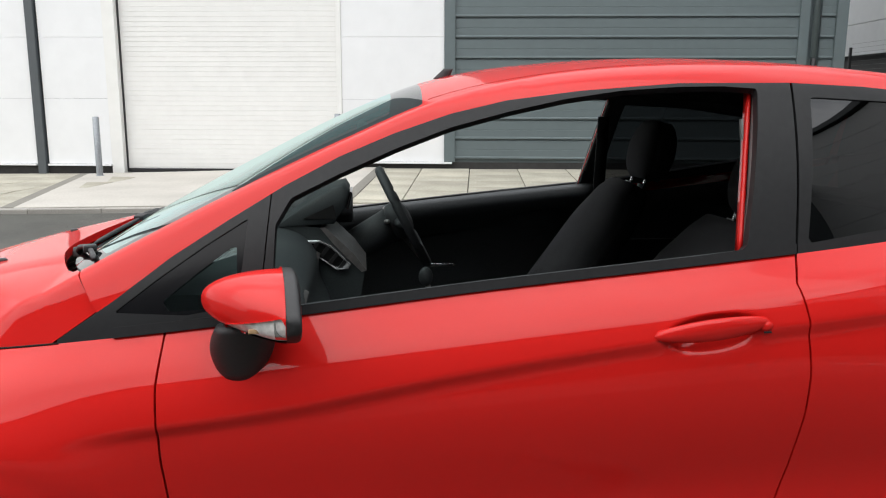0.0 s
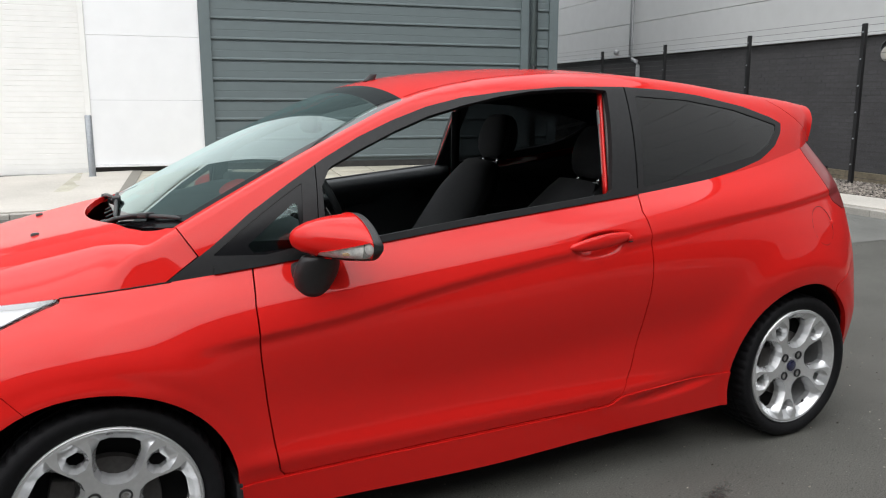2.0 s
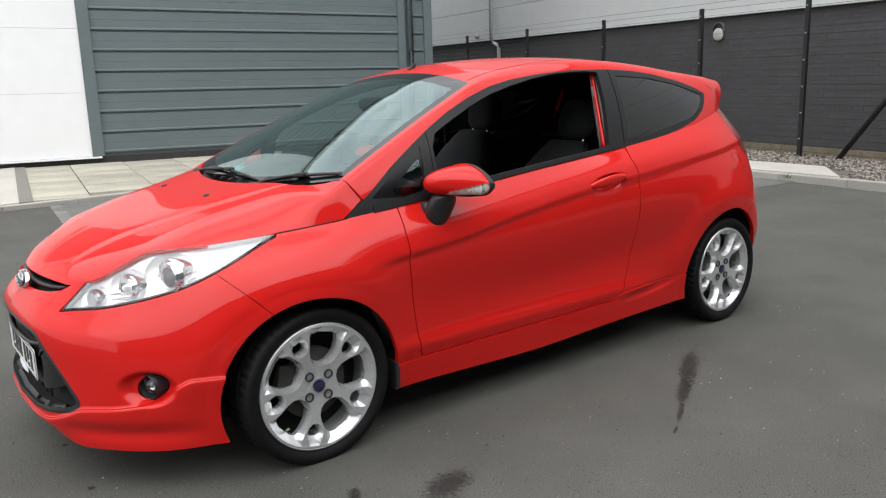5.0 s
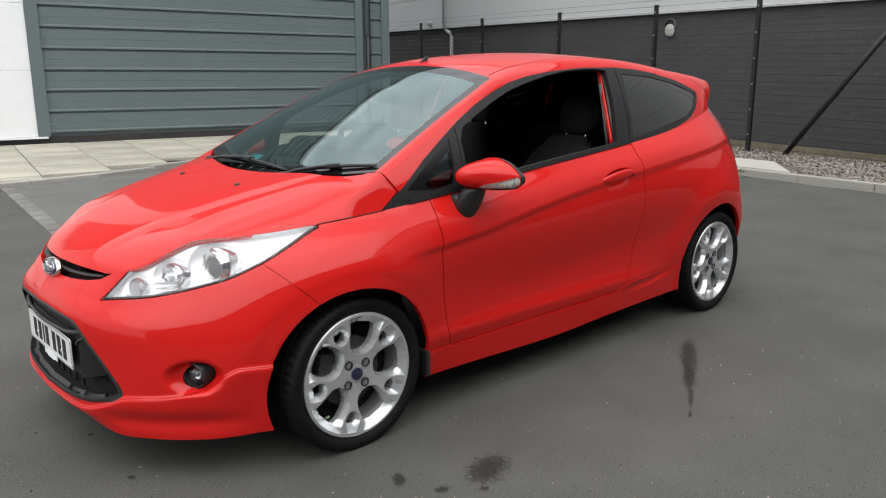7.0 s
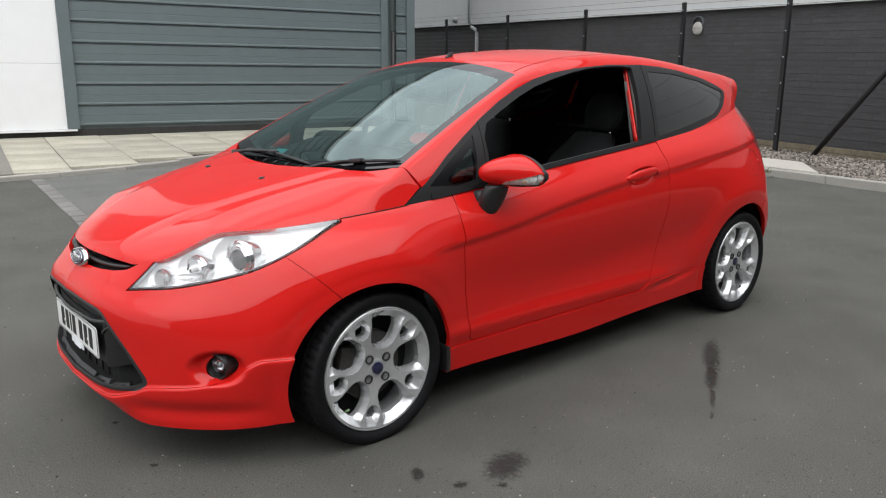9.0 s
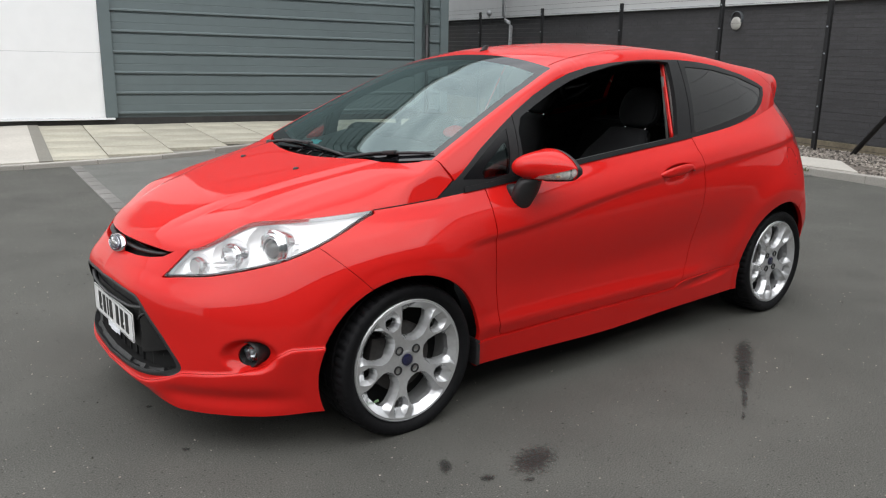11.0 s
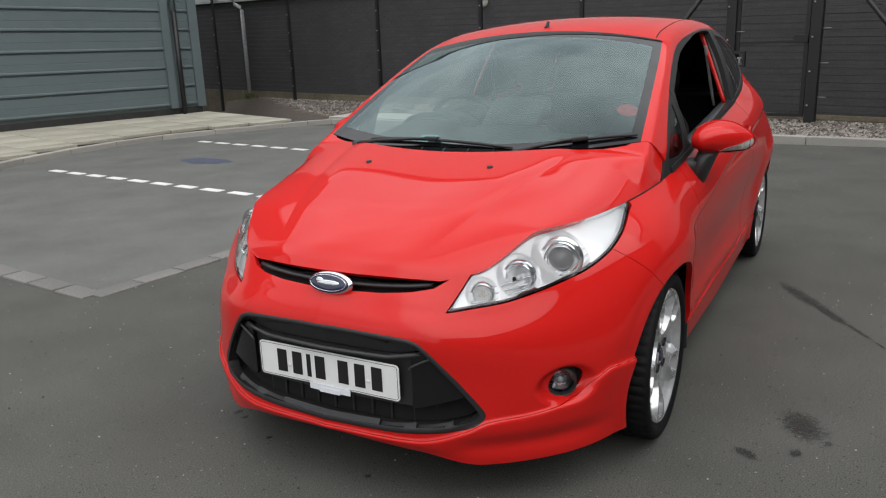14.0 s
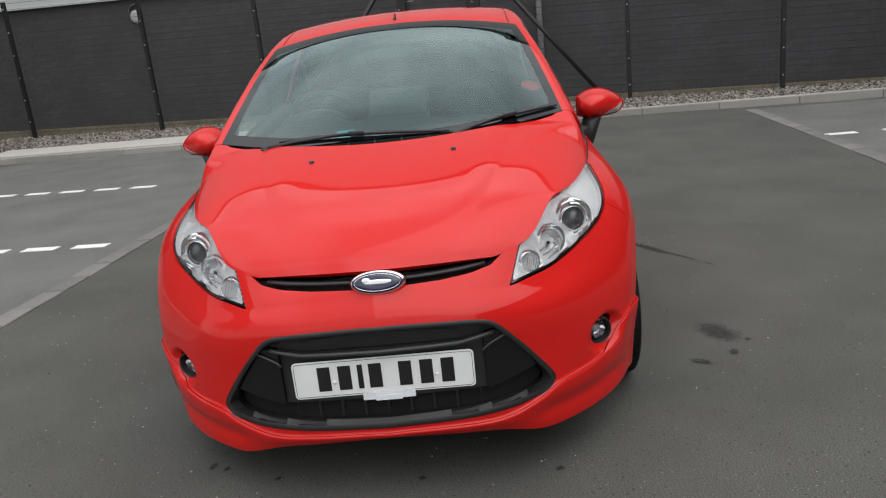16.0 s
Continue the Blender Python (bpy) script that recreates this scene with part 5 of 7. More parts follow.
# side glazing
open_far = [(x + 0.055 * (x > 1.55), z) for x, z in OPENING]
open_d = lambda V: np.where(V[:, 1] > 0, side_of(V, open_far), side_of(V, OPENING))
ql_d = lambda V: side_of(V, QUARTERLIGHT)
rg_d = lambda V: polygon_distance(V[:, 0], V[:, 2], REAR_GLASS, 0.004) + np.where(np.abs(V[:, 1]) < 0.42, 9.0, 0.0)
frame_all = clip(clip(clip(glazing, lambda V: open_d(V)), ql_d), rg_d)
split = lambda V: (V[:, 0] - 1.722) - 0.117 * (V[:, 2] - 1.004)
for sel, near in ((left, True), (right, False)):
    door = part("door", rim(clip(doors, sel), 0.025), PAINT, CAR, "red door with its window lowered")
    fr = clip(frame_all, sel)
    post = lambda V: V[:, 0] - 0.590 - 0.096 * (V[:, 2] - 0.935)
    door_fr = clip(fr, lambda V: -split(V) - 0.003)
    part("window_frame", rim(clip(door_fr, lambda V: post(V) - 0.0014), 0.022), BLACK_TRIM, door, "satin black window frame")
    part("quarter_frame", rim(clip(door_fr, lambda V: -post(V) - 0.0014), 0.022), BLACK_TRIM, door, "satin black quarterlight frame")
    part("quarter_trim", rim(clip(fr, lambda V: split(V) - 0.003), 0.022), BLACK_TRIM, CAR, "satin black rear side window surround")
    part("rear_side_glass", shift(clip(clip(glazing, lambda V: -rg_d(V)), sel), -0.003), GLASS_TINT, CAR, "dark privacy glass")
    ql_in = lambda V: polygon_distance(V[:, 0], V[:, 2], QUARTER_CLEAR, 0.006) + np.where(np.abs(V[:, 1]) < 0.42, 9.0, 0.0)
    ql_all = shift(clip(clip(glazing, lambda V: -ql_d(V)), sel), -0.003)
    ql = part("quarterlight", clip(ql_all, lambda V: -ql_in(V)), GLASS_CLEAR, door, "small fixed front glass")
    part("quarter_mask", rim(clip(ql_all, ql_in), 0.012), DARK_EDGE, ql, "black printed glass edge")
    # belt strip: a proud lip along the lower edge of the glass
    belt = clip(clip(glazing, lambda V: 0.020 - (V[:, 2] - BELT_Z(V[:, 0]))), sel)
    belt = clip(clip(belt, lambda V: V[:, 0] - 0.30), lambda V: 2.2 - V[:, 0])
    part("belt_strip", rim(shift(clip(belt, lambda V: -split(V) - 0.003), 0.006), 0.01), BLACK_TRIM, door, "black belt-line weather strip")
trim_front = lambda V: np.where(np.abs(V[:, 1]) > 0.60, 0.212 + (V[:, 2] - 0.868) * 1.45 - V[:, 0], 9.0)
bonnet_cut = clip(BONNET, lambda V: np.where(np.abs(V[:, 1]) > 0.62, pillar_foot(V) - 0.004, x_screen(V) - 0.012 - 0.028 * np.maximum(0, 1 - (V[:, 1] / 0.62) ** 2)) - V[:, 0])
bonnet_cut = clip(bonnet_cut, trim_front)
bonnet_part = part("bonnet", rim(shift(bonnet_cut, -0.001), 0.02), PAINT, CAR)
# dark shut lines between bonnet and wings
_k = (TOP[:, 0] > -0.07) & (TOP[:, 0] < 0.20) & (_s < 6)
for sgn in (-1, 1):
    line = TOP[_k][::4] * np.array([1, -sgn, 1]) + np.array([0, sgn * 0.0005, 0.0004])
    part("shut_line", tube([tuple(p) for p in line], 0.0022, 6), CAVITY, bonnet_part, "dark bonnet shut line")


# ---------------------------------------------------------------- the car: fittings
def bulge(center, radii, n=20, m=32, power=2.0):
    """A rounded lump (superellipsoid) as a grid."""
    th = np.linspace(-math.pi / 2, math.pi / 2, n)
    ph = np.linspace(0, 2 * math.pi, m, endpoint=False)

    def p(c):
        return np.sign(c) * np.abs(c) ** (2 / power)
    X = np.outer(p(np.cos(th)), p(np.cos(ph)))
    Y = np.outer(p(np.cos(th)), p(np.sin(ph)))
    Zz = np.outer(p(np.sin(th)), np.ones(m))
    G = np.stack([X * radii[0] + center[0], Y * radii[1] + center[1], Zz * radii[2] + center[2]], -1)
    F = []
    for i in range(n - 1):
        for j in range(m):
            k = (j + 1) % m
            F.append((i * m + j, i * m + k, (i + 1) * m + k, (i + 1) * m + j))
    return G.reshape(-1, 3), F


def loft(rings, cap=True):
    """A skin over closed rings of points."""
    R = np.array(rings, float)
    n, m = R.shape[:2]
    F = [(i * m + j, i * m + (j + 1) % m, (i + 1) * m + (j + 1) % m, (i + 1) * m + j) for i in range(n - 1) for j in range(m)]
    if cap:
        F += [tuple(range(m))[::-1], tuple(range((n - 1) * m, n * m))]
    return R.reshape(-1, 3), F



# inner shells that keep the light out: floor, arches, bulkheads
under = join(block(-0.55, 2.95, -0.60, 0.60, 0.17, 0.24), block(-0.60, -0.56, -0.46, 0.46, 0.17, 0.52), block(0.26, 0.30, -0.70, 0.70, 0.2, 0.84), block(2.90, 2.94, -0.55, 0.55, 0.2, 1.05))
part("underbody", under, CAVITY, CAR, "dark underbody", flat=True)
for cx, cz, r in ((-0.02, 0.285, 0.362), (2.47, 0.29, 0.362)):
    for sgn in (-1, 1):
        prof = [(r, sgn * (0.715 if cx < 1 else 0.77)), (r, sgn * 0.56), (0.02, sgn * 0.55)]
        liner = clip(moved(lathe(prof, 64), pose(cx, 0, cz)), lambda V: V[:, 2] - 0.17)
        part("arch_liner", liner, CAVITY, CAR, "black wheel-arch liner")
for sgn in (-1, 1):
    flap = block(0.316, 0.334, sgn * 0.735 - 0.090, sgn * 0.735 + 0.090, 0.186, 0.290, 0.006)
    part("mud_flap", flap, BLACK_PLASTIC, CAR, flat=True)


# wheels --------------------------------------------------------
def both_sides(half):
    """A closed outline from its half with positive second coordinate, inner end first."""
    return [(a, -b) for a, b in half[:0:-1]] + [(half[0][0], -half[0][1])] + half


# radial and sideways outlines of a window and of the pocket at a spoke's end: where the face breaks, and the hole further in
WINDOW_EDGE = both_sides([(0.075, 0.012), (0.081, 0.031), (0.098, 0.047), (0.123, 0.0555), (0.158, 0.061), (0.184, 0.069), (0.199, 0.080), (0.208, 0.062), (0.216, 0.022)])
WINDOW = both_sides([(0.086, 0.010), (0.093, 0.028), (0.109, 0.040), (0.130, 0.0465), (0.160, 0.0495), (0.181, 0.045), (0.189, 0.026)])
POCKET = both_sides([(0.137, 0.010), (0.150, 0.025), (0.170, 0.032), (0.196, 0.027), (0.213, 0.019)])
HOLE = both_sides([(0.145, 0.008), (0.154, 0.0185), (0.170, 0.021), (0.182, 0.013)])


def wheel_meshes():
    """Rim, barrel, tyre, brake and hub parts; the outer face looks along -y, the axle is the y axis."""
    R = np.concatenate([np.linspace(0.018, 0.06, 8, endpoint=False), np.linspace(0.06, 0.214, 84, endpoint=False), np.linspace(0.214, 0.2305, 14)])
    A = np.linspace(0, 2 * math.pi, 541)
    rr, aa = np.meshgrid(R, A, indexing="ij")
    # a shallow dish that rises from the hub to the lip, with a fine step inside the lip
    y = 0.007 - 0.018 * smooth(0.035, 0.20, rr) - 0.002 * smooth(0.205, 0.222, rr)
    y += 0.0016 * smooth(0.0035, 0.0, np.abs(rr - 0.2235)) + 0.004 * smooth(0.227, 0.2305, rr)
    face = sheet(np.stack([rr * np.cos(aa), y, rr * np.sin(aa)], -1))

    def field(V, step0, outline, rounding):
        a0, q = np.arctan2(V[:, 2], V[:, 0]) - step0, np.hypot(V[:, 0], V[:, 2])
        a0 = a0 - np.round(a0 / (2 * math.pi / 5)) * 2 * math.pi / 5
        return polygon_distance(q * np.cos(a0), q * np.sin(a0), outline, rounding)
    pieces = []
    edge_w, hole_w = (lambda V: field(V, math.pi / 2, WINDOW_EDGE, 0.003)), (lambda V: field(V, math.pi / 2, WINDOW, 0.004))
    edge_p, hole_p = (lambda V: field(V, -math.pi / 2, POCKET, 0.001)), (lambda V: field(V, -math.pi / 2, HOLE, 0.001))
    pieces.append(clip(face, lambda V: np.minimum(edge_w(V), edge_p(V))))
    # flanks that fall from the crisp edge of the face to the hole
    for edge, hole, fall in ((edge_w, hole_w, 0.024), (edge_p, hole_p, 0.019)):
        flank = clip(clip(face, lambda V: -edge(V)), hole)
        out, back = np.maximum(-edge(flank[0]), 0), np.maximum(hole(flank[0]), 0)
        V = flank[0].copy()
        V[:, 1] += fall * out / np.maximum(out + back, 1e-6)
        pieces.append((V, flank[1]))
    face = join(*pieces)
    V, F = face
    F = [f[::-1] for f in F]
    N = vertex_normals(V, F)
    if N[:, 1].mean() > 0:
        F = [f[::-1] for f in F]
    V, F = weld((V, F))
    count = {(a, b) for f in F for a, b in zip(f, f[1:] + f[:1])}
    W, G = [], []
    for a, b in sorted(count):
        if (b, a) not in count:                        # the cut edges turn straight back into the rim
            k = len(W)
            W += [V[a], V[b], V[b] + np.array([0, 0.022, 0]), V[a] + np.array([0, 0.022, 0])]
            G.append((k + 1, k, k + 3, k + 2))
    face = weld(join((V, F), (np.array(W), G)))
    barrel = lathe([(0.2305, -0.010), (0.2305, -0.002), (0.218, 0.02), (0.205, 0.05), (0.205, 0.16)], 72)
    # tyre with shoulder blocks and two grooves
    prof = [(0.222, 0.01), (0.2300, -0.014), (0.240, -0.023), (0.254, -0.031), (0.268, -0.030), (0.279, -0.024), (0.2840, -0.014), (0.2865, 0.0), (0.2875, 0.018), (0.2875, 0.030), (0.281, 0.032), (0.281, 0.038), (0.2880, 0.040), (0.2885, 0.080), (0.282, 0.082), (0.282, 0.088), (0.2885, 0.090), (0.2875, 0.15), (0.283, 0.165), (0.262, 0.178), (0.214, 0.165)]
    n = 216
    tv, tf = lathe(prof, n)
    tv = tv.reshape(n, len(prof), 3)
    for i in range(n):
        if i % 4 == 0:
            for j in (6, 7, 8, 9):
                q = math.hypot(tv[i, j, 0], tv[i, j, 2])
                tv[i, j, [0, 2]] *= (q - 0.005) / q
        if i % 6 == 3:
            for j in (12, 13, 16, 17):
                q = math.hypot(tv[i, j, 0], tv[i, j, 2])
                tv[i, j, [0, 2]] *= (q - 0.004) / q
    tv = tv.reshape(-1, 3)
    tv[:, 2] = np.maximum(tv[:, 2], -0.2775)              # the tread is flat where it meets the ground
    tyre = (tv, tf)
    disc = lathe([(0.02, 0.050), (0.128, 0.050), (0.130, 0.055), (0.130, 0.075), (0.02, 0.078)], 48)
    caliper = block(-0.145, -0.085, 0.035, 0.10, -0.05, 0.07, 0.012)
    back = lathe([(0.02, 0.10), (0.204, 0.105)], 48)
    cap = lathe([(0.0, -0.012), (0.016, -0.0115), (0.022, -0.009), (0.0235, 0.004)], 32)
    collar = lathe([(0.0235, 0.0), (0.027, -0.005), (0.034, -0.004), (0.037, 0.004)], 36)
    well = lathe([(0.0, 0.006), (0.011, 0.006), (0.0125, -0.006), (0.0165, -0.006), (0.018, 0.004)], 20)
    nut = lathe([(0.0, -0.003), (0.006, -0.003), (0.0085, 0.0), (0.0085, 0.008)], 6)
    return dict(face=face, barrel=barrel, tyre=tyre, disc=disc, caliper=caliper, back=back, cap=cap, collar=collar, well=well, nut=nut)


WM = wheel_meshes()
WD = {k: mesh_data(k, v, m, sharp=38) for (k, v), m in zip(WM.items(), (ALLOY, ALLOY, RUBBER, BRAKE, BRAKE, CAVITY, BADGE_BLUE, ALLOY, BLACK_TRIM, STEEL))}
for hx, sgn, turn, hz in ((0.0035, -1, 11.5, 0.2775), (2.490, -1, 6.0, 0.2880), (0.0035, 1, 10, 0.2775), (2.490, 1, 40, 0.2880)):
    base = pose(hx, sgn * 0.8057, hz, 0, 0, 0 if sgn < 0 else 180) @ pose(0, 0, 0, 0, turn, 0)
    w = new("wheel", WD["face"])
    w.parent, w.matrix_basis = CAR, base
    w["label"] = "five-spoke silver alloy wheel"
    piece("tyre", WD["tyre"], w, pose(0, 0.009, 0, 0, -turn, 0))
    for name, key in (("barrel", "barrel"), ("brake_disc", "disc"), ("brake_caliper", "caliper"), ("back_plate", "back")):
        piece(name, WD[key], w, Matrix())
    for name, key in (("centre_cap", "cap"), ("hub_collar", "collar")):
        piece(name, WD[key], w, pose(0, 0.010, 0))
    for k in range(4):
        a = math.radians(52.5 + 90 * k)
        m = Matrix.Translation((0.0525 * math.cos(a), 0.0075, 0.0525 * math.sin(a)))
        piece("nut_well", WD["well"], w, m)
        piece("wheel_nut", WD["nut"], w, m)
    if (hx, sgn) == (0.0035, -1):
        part("valve_cap", tube([(-0.108, 0.012, -0.158), (-0.099, 0.002, -0.147)], 0.0042, 8), GREEN_CAP, w, "pale green valve cap")
    elif sgn < 0:
        part("valve_cap", tube([(0.108, 0.012, -0.158), (0.099, 0.002, -0.147)], 0.0042, 8), BLACK_TRIM, w, "black valve cap")


# front: grille, plate, slot, badge, fog lamps -------------------
def side_wall(mesh, depth):
    """A wall running straight back from the open edge of a sheet."""
    V, F = mesh
    once = {(a, b) for f in F for a, b in zip(f, f[1:] + f[:1])}
    W, G = [], []
    for a, b in sorted(e for e in once if (e[1], e[0]) not in once):
        k = len(W)
        W += [V[a], V[b], V[b] + (depth, 0, 0), V[a] + (depth, 0, 0)]
        G.append((k + 1, k, k + 3, k + 2))
    return np.array(W), G


def nose_patch(poly, z0=0.2, z1=0.75):
    g = sheet(tub(np.linspace(-2.6, 2.6, 261), np.linspace(0, 5, 91)))
    return clip(g, lambda V: -front_of(V, poly))


mouth_skin = nose_patch(MOUTH)
rim_width = lambda V: 0.013 + 0.006 * smooth(0.34, 0.27, V[:, 2])
surround = clip(mouth_skin, lambda V: front_of(V, MOUTH) + rim_width(V))
_d = np.clip(-front_of(surround[0], MOUTH) / rim_width(surround[0]), 0, 1)
surround = (surround[0] + vertex_normals(*surround) * ((0.002 + 0.003 * np.sin(math.pi * _d) ** 0.7) * smooth(0.48, 0.36, np.abs(surround[0][:, 1])) - 0.001)[:, None], surround[1])
grille = part("lower_grille", rim(surround, 0.034), BLACK_PLASTIC, CAR, "satin black lower grille")
inner_poly = lambda V: -front_of(V, MOUTH) - 0.010
inner = clip(mouth_skin, inner_poly)
bar_z = lambda y: 0.476 + 0.16 * np.maximum(0, np.abs(y) - 0.22)
bar_f = lambda V: V[:, 2] - bar_z(V[:, 1])
part("grille_bar", shell(shift(clip(inner, bar_f), -0.034), 0.01), BLACK_PLASTIC, grille, "recessed upper air slot")


def on_nose(y, z, lift=0.0):
    """The nose skin at a height and half width."""
    V = mouth_skin[0]
    k = np.argsort(np.hypot(V[:, 1] - y, V[:, 2] - z))[:4]
    return (float(V[k, 0].mean()) - lift, y, z)


part("slot_lip", tube([on_nose(y, float(bar_z(y)) - 0.004, -0.006 - 0.016 * (abs(y) / 0.335) ** 2) for y in np.linspace(-0.330, 0.330, 41)], 0.0065, 8, [0.4] + [1.0] * 39 + [0.4]), GRILLE_LIP, grille, "satin black lip below the slot")
for sgn in (-1, 1):
    part("panel_lip", tube([on_nose(sgn * (0.283 + 0.095 * k), 0.440 + 0.050 * k ** 0.7, -0.010) for k in np.linspace(0, 1, 12)], 0.0035, 6), GRILLE_LIP, grille, "fine moulded edge")
mid_f = lambda V: np.minimum(-bar_f(V), V[:, 2] - (0.322 + 0.03 * np.maximum(0, np.abs(V[:, 1]) - 0.30) / 0.1))
carrier = clip(shift(inner, -0.028), lambda V: mid_f(V))
part("grille_panel", shell(clip(carrier, lambda V: 0.292 - np.abs(V[:, 1])), 0.01), BLACK_PLASTIC, grille)
for sgn in (-1, 1):
    pnl = clip(shift(inner, -0.014), lambda V: np.minimum(mid_f(V), sgn * V[:, 1] - 0.288))
    part("side_blank", shell(pnl, 0.012), GLOSS_BLACK, grille, "smooth black blanking panel")
low_back = clip(shift(inner, -0.060), lambda V: -V[:, 2] + 0.335)
part("grille_cavity", shell(low_back, 0.004), CAVITY, grille, "dark opening behind the bars")
part("cavity_wall", side_wall(shift(inner, -0.024), 0.09), CAVITY, grille, "dark wall of the opening")
for k in range(-6, 7):
    yb = 0.066 * k
    zt = 0.330 - 0.015 * (abs(yb) > 0.3)
    xb = float(np.interp(abs(yb), [0, 0.2, 0.35, 0.45], [-0.780, -0.772, -0.735, -0.685]))
    part("grille_fin", block(xb + 0.028, xb + 0.07, yb - 0.004, yb + 0.004, 0.256 + 0.03 * (abs(yb) > 0.36), zt, 0.002), BLACK_PLASTIC, grille, flat=True)

def round_corners(y0, y1, z0, z1, r, n=5):
    pts = []
    for cy, cz, a0 in ((y1 - r, z1 - r, 0), (y0 + r, z1 - r, 90), (y0 + r, z0 + r, 180), (y1 - r, z0 + r, 270)):
        pts += [(cy + r * math.cos(radians(a0 + 90 * k / n)), cz + r * math.sin(radians(a0 + 90 * k / n))) for k in range(n + 1)]
    return pts


def rounded_plate(x0, x1, y0, y1, z0, z1, r):
    """A thin plate with round corners that looks along -x."""
    return loft([[(x, y, z) for y, z in round_corners(y0, y1, z0, z1, r)] for x in (x1, x0)])


plate = part("number_plate", rounded_plate(-0.7855, -0.7825, -0.2555, 0.2525, 0.3400, 0.4510, 0.012), WHITE_GLOSS, CAR, "white front number plate", flat=True)
t = [(-0.7862, y, z) for y, z in round_corners(-0.2505, 0.2475, 0.3445, 0.4465, 0.009)]
part("plate_border", tube(t + t[:1], 0.0007, 5), LETTER_BLACK, plate)
for yc, wide in ((0.165, 0.036), (0.107, 0.036), (0.063, 0.015), (0.021, 0.036), (-0.063, 0.036), (-0.122, 0.036), (-0.181, 0.036)):
    part("plate_bar", block(-0.7872, -0.7856, yc - wide / 2, yc + wide / 2, 0.3600, 0.4330, 0.0005), LETTER_BLACK, plate, "black bar", flat=True)
for yc, zc in ((0.136, 0.386), (-0.150, 0.386)):
    part("plate_screw", moved(lathe([(0.0, -0.004), (0.005, -0.003), (0.006, 0.0)], 10, "x"), pose(-0.7868, yc, zc)), WHITE_GLOSS, plate)
part("tape", block(-0.7885, -0.7868, -0.085, 0.062, 0.324, 0.345, 0.002), PAPER_WHITE, plate, "torn white tape", flat=True)
part("tape", block(-0.7895, -0.7878, -0.048, 0.027, 0.320, 0.335, 0.002), PAPER_WHITE, plate, "torn white tape", flat=True)

slot_skin = clip(sheet(tub(np.linspace(-1.9, 1.9, 201), np.linspace(3.4, 5, 41))), lambda V: -front_of(V, SLOT) + 0.004)
slot = part("upper_grille", shift(slot_skin, -0.030), CAVITY, CAR, "narrow black slot grille")
for dz in (0.654,):
    part("slot_bar", loft([[(float(np.interp(abs(y), [0, 0.15, 0.25, 0.34], [-0.742, -0.735, -0.718, -0.682])) + 0.012 + dx, y, dz + 0.012 * (abs(y) / 0.33) ** 2 + e) for dx, e in ((0, -0.004), (0, 0.004), (0.03, 0.004), (0.03, -0.004))] for y in np.linspace(-0.31, 0.31, 21)]), BLACK_PLASTIC, slot)


def oval(a, b, depth, bevel, n=48):
    """A domed oval disc that looks along -x."""
    t = np.linspace(0, 2 * math.pi, n, endpoint=False)
    rings = [[(x, k * a * math.cos(u), k * b * math.sin(u)) for u in t] for k, x in ((1.0, 0.0), (1.0, -depth * 0.5), (1 - bevel, -depth), (0.5, -depth * 1.15), (0.02, -depth * 1.2))]
    return loft(rings)


tilt = pose(-0.742, -0.014, 0.655, 0, 18, 0)
badge = part("badge", moved(oval(0.078, 0.0345, 0.016, 0.10), tilt), CHROME, CAR, "oval chrome-edged blue badge")
part("badge_field", moved(oval(0.070, 0.0290, 0.004, 0.04), tilt @ pose(-0.0175, 0, 0)), BADGE_BLUE, badge)
t = np.linspace(0, 2 * math.pi, 41)
part("badge_line", moved(tube([(-0.0222, 0.063 * math.cos(u), 0.0235 * math.sin(u)) for u in t], 0.0011, 6), tilt), CHROME, badge, "fine chrome inner line")
# pale plain mark across the badge
part("badge_stroke", moved(bulge((-0.0222, 0.0, 0.001), (0.0022, 0.040, 0.0075), 12, 28, 2.6), tilt), CHROME, badge, "pale plain mark")
part("badge_stroke", moved(bulge((-0.0222, 0.031, 0.007), (0.0022, 0.012, 0.0075), 12, 24, 2.4), tilt), CHROME, badge, "pale plain mark")


for sgn in (-1, 1):
    d = Vector((-0.93, sgn * 0.36, -0.06)).normalized()
    m = Matrix.Translation((-0.512, sgn * 0.632, 0.367)) @ d.to_track_quat("-Y", "Z").to_matrix().to_4x4()
    fog = part("fog_lamp", moved(lathe([(0.060, 0.050), (0.050, 0.040), (0.0465, 0.0), (0.0455, -0.018), (0.0435, -0.021), (0.0405, -0.019), (0.038, -0.004), (0.036, 0.012)], 44), m), BLACK_PLASTIC, CAR, "round fog lamp in a black barrel bezel", sharp=40)
    part("reflector", moved(lathe([(0.036, -0.001), (0.024, 0.012), (0.0, 0.020)], 32), m), LAMP_CHROME, fog)
    part("bulb_shield", moved(bulge((0, 0.002, 0), (0.009, 0.010, 0.011), 10, 14), m), LAMP_SHELL, fog)
    part("fog_lens", moved(lathe([(0.0375, -0.003), (0.020, -0.010), (0.0, -0.012)], 32), m), FOG_LENS, fog)
    part("fog_well", moved(bulge((0.006, 0.050, 0), (0.085, 0.012, 0.062), 10, 24), m), CAVITY, fog, "dark recess behind the lamp")



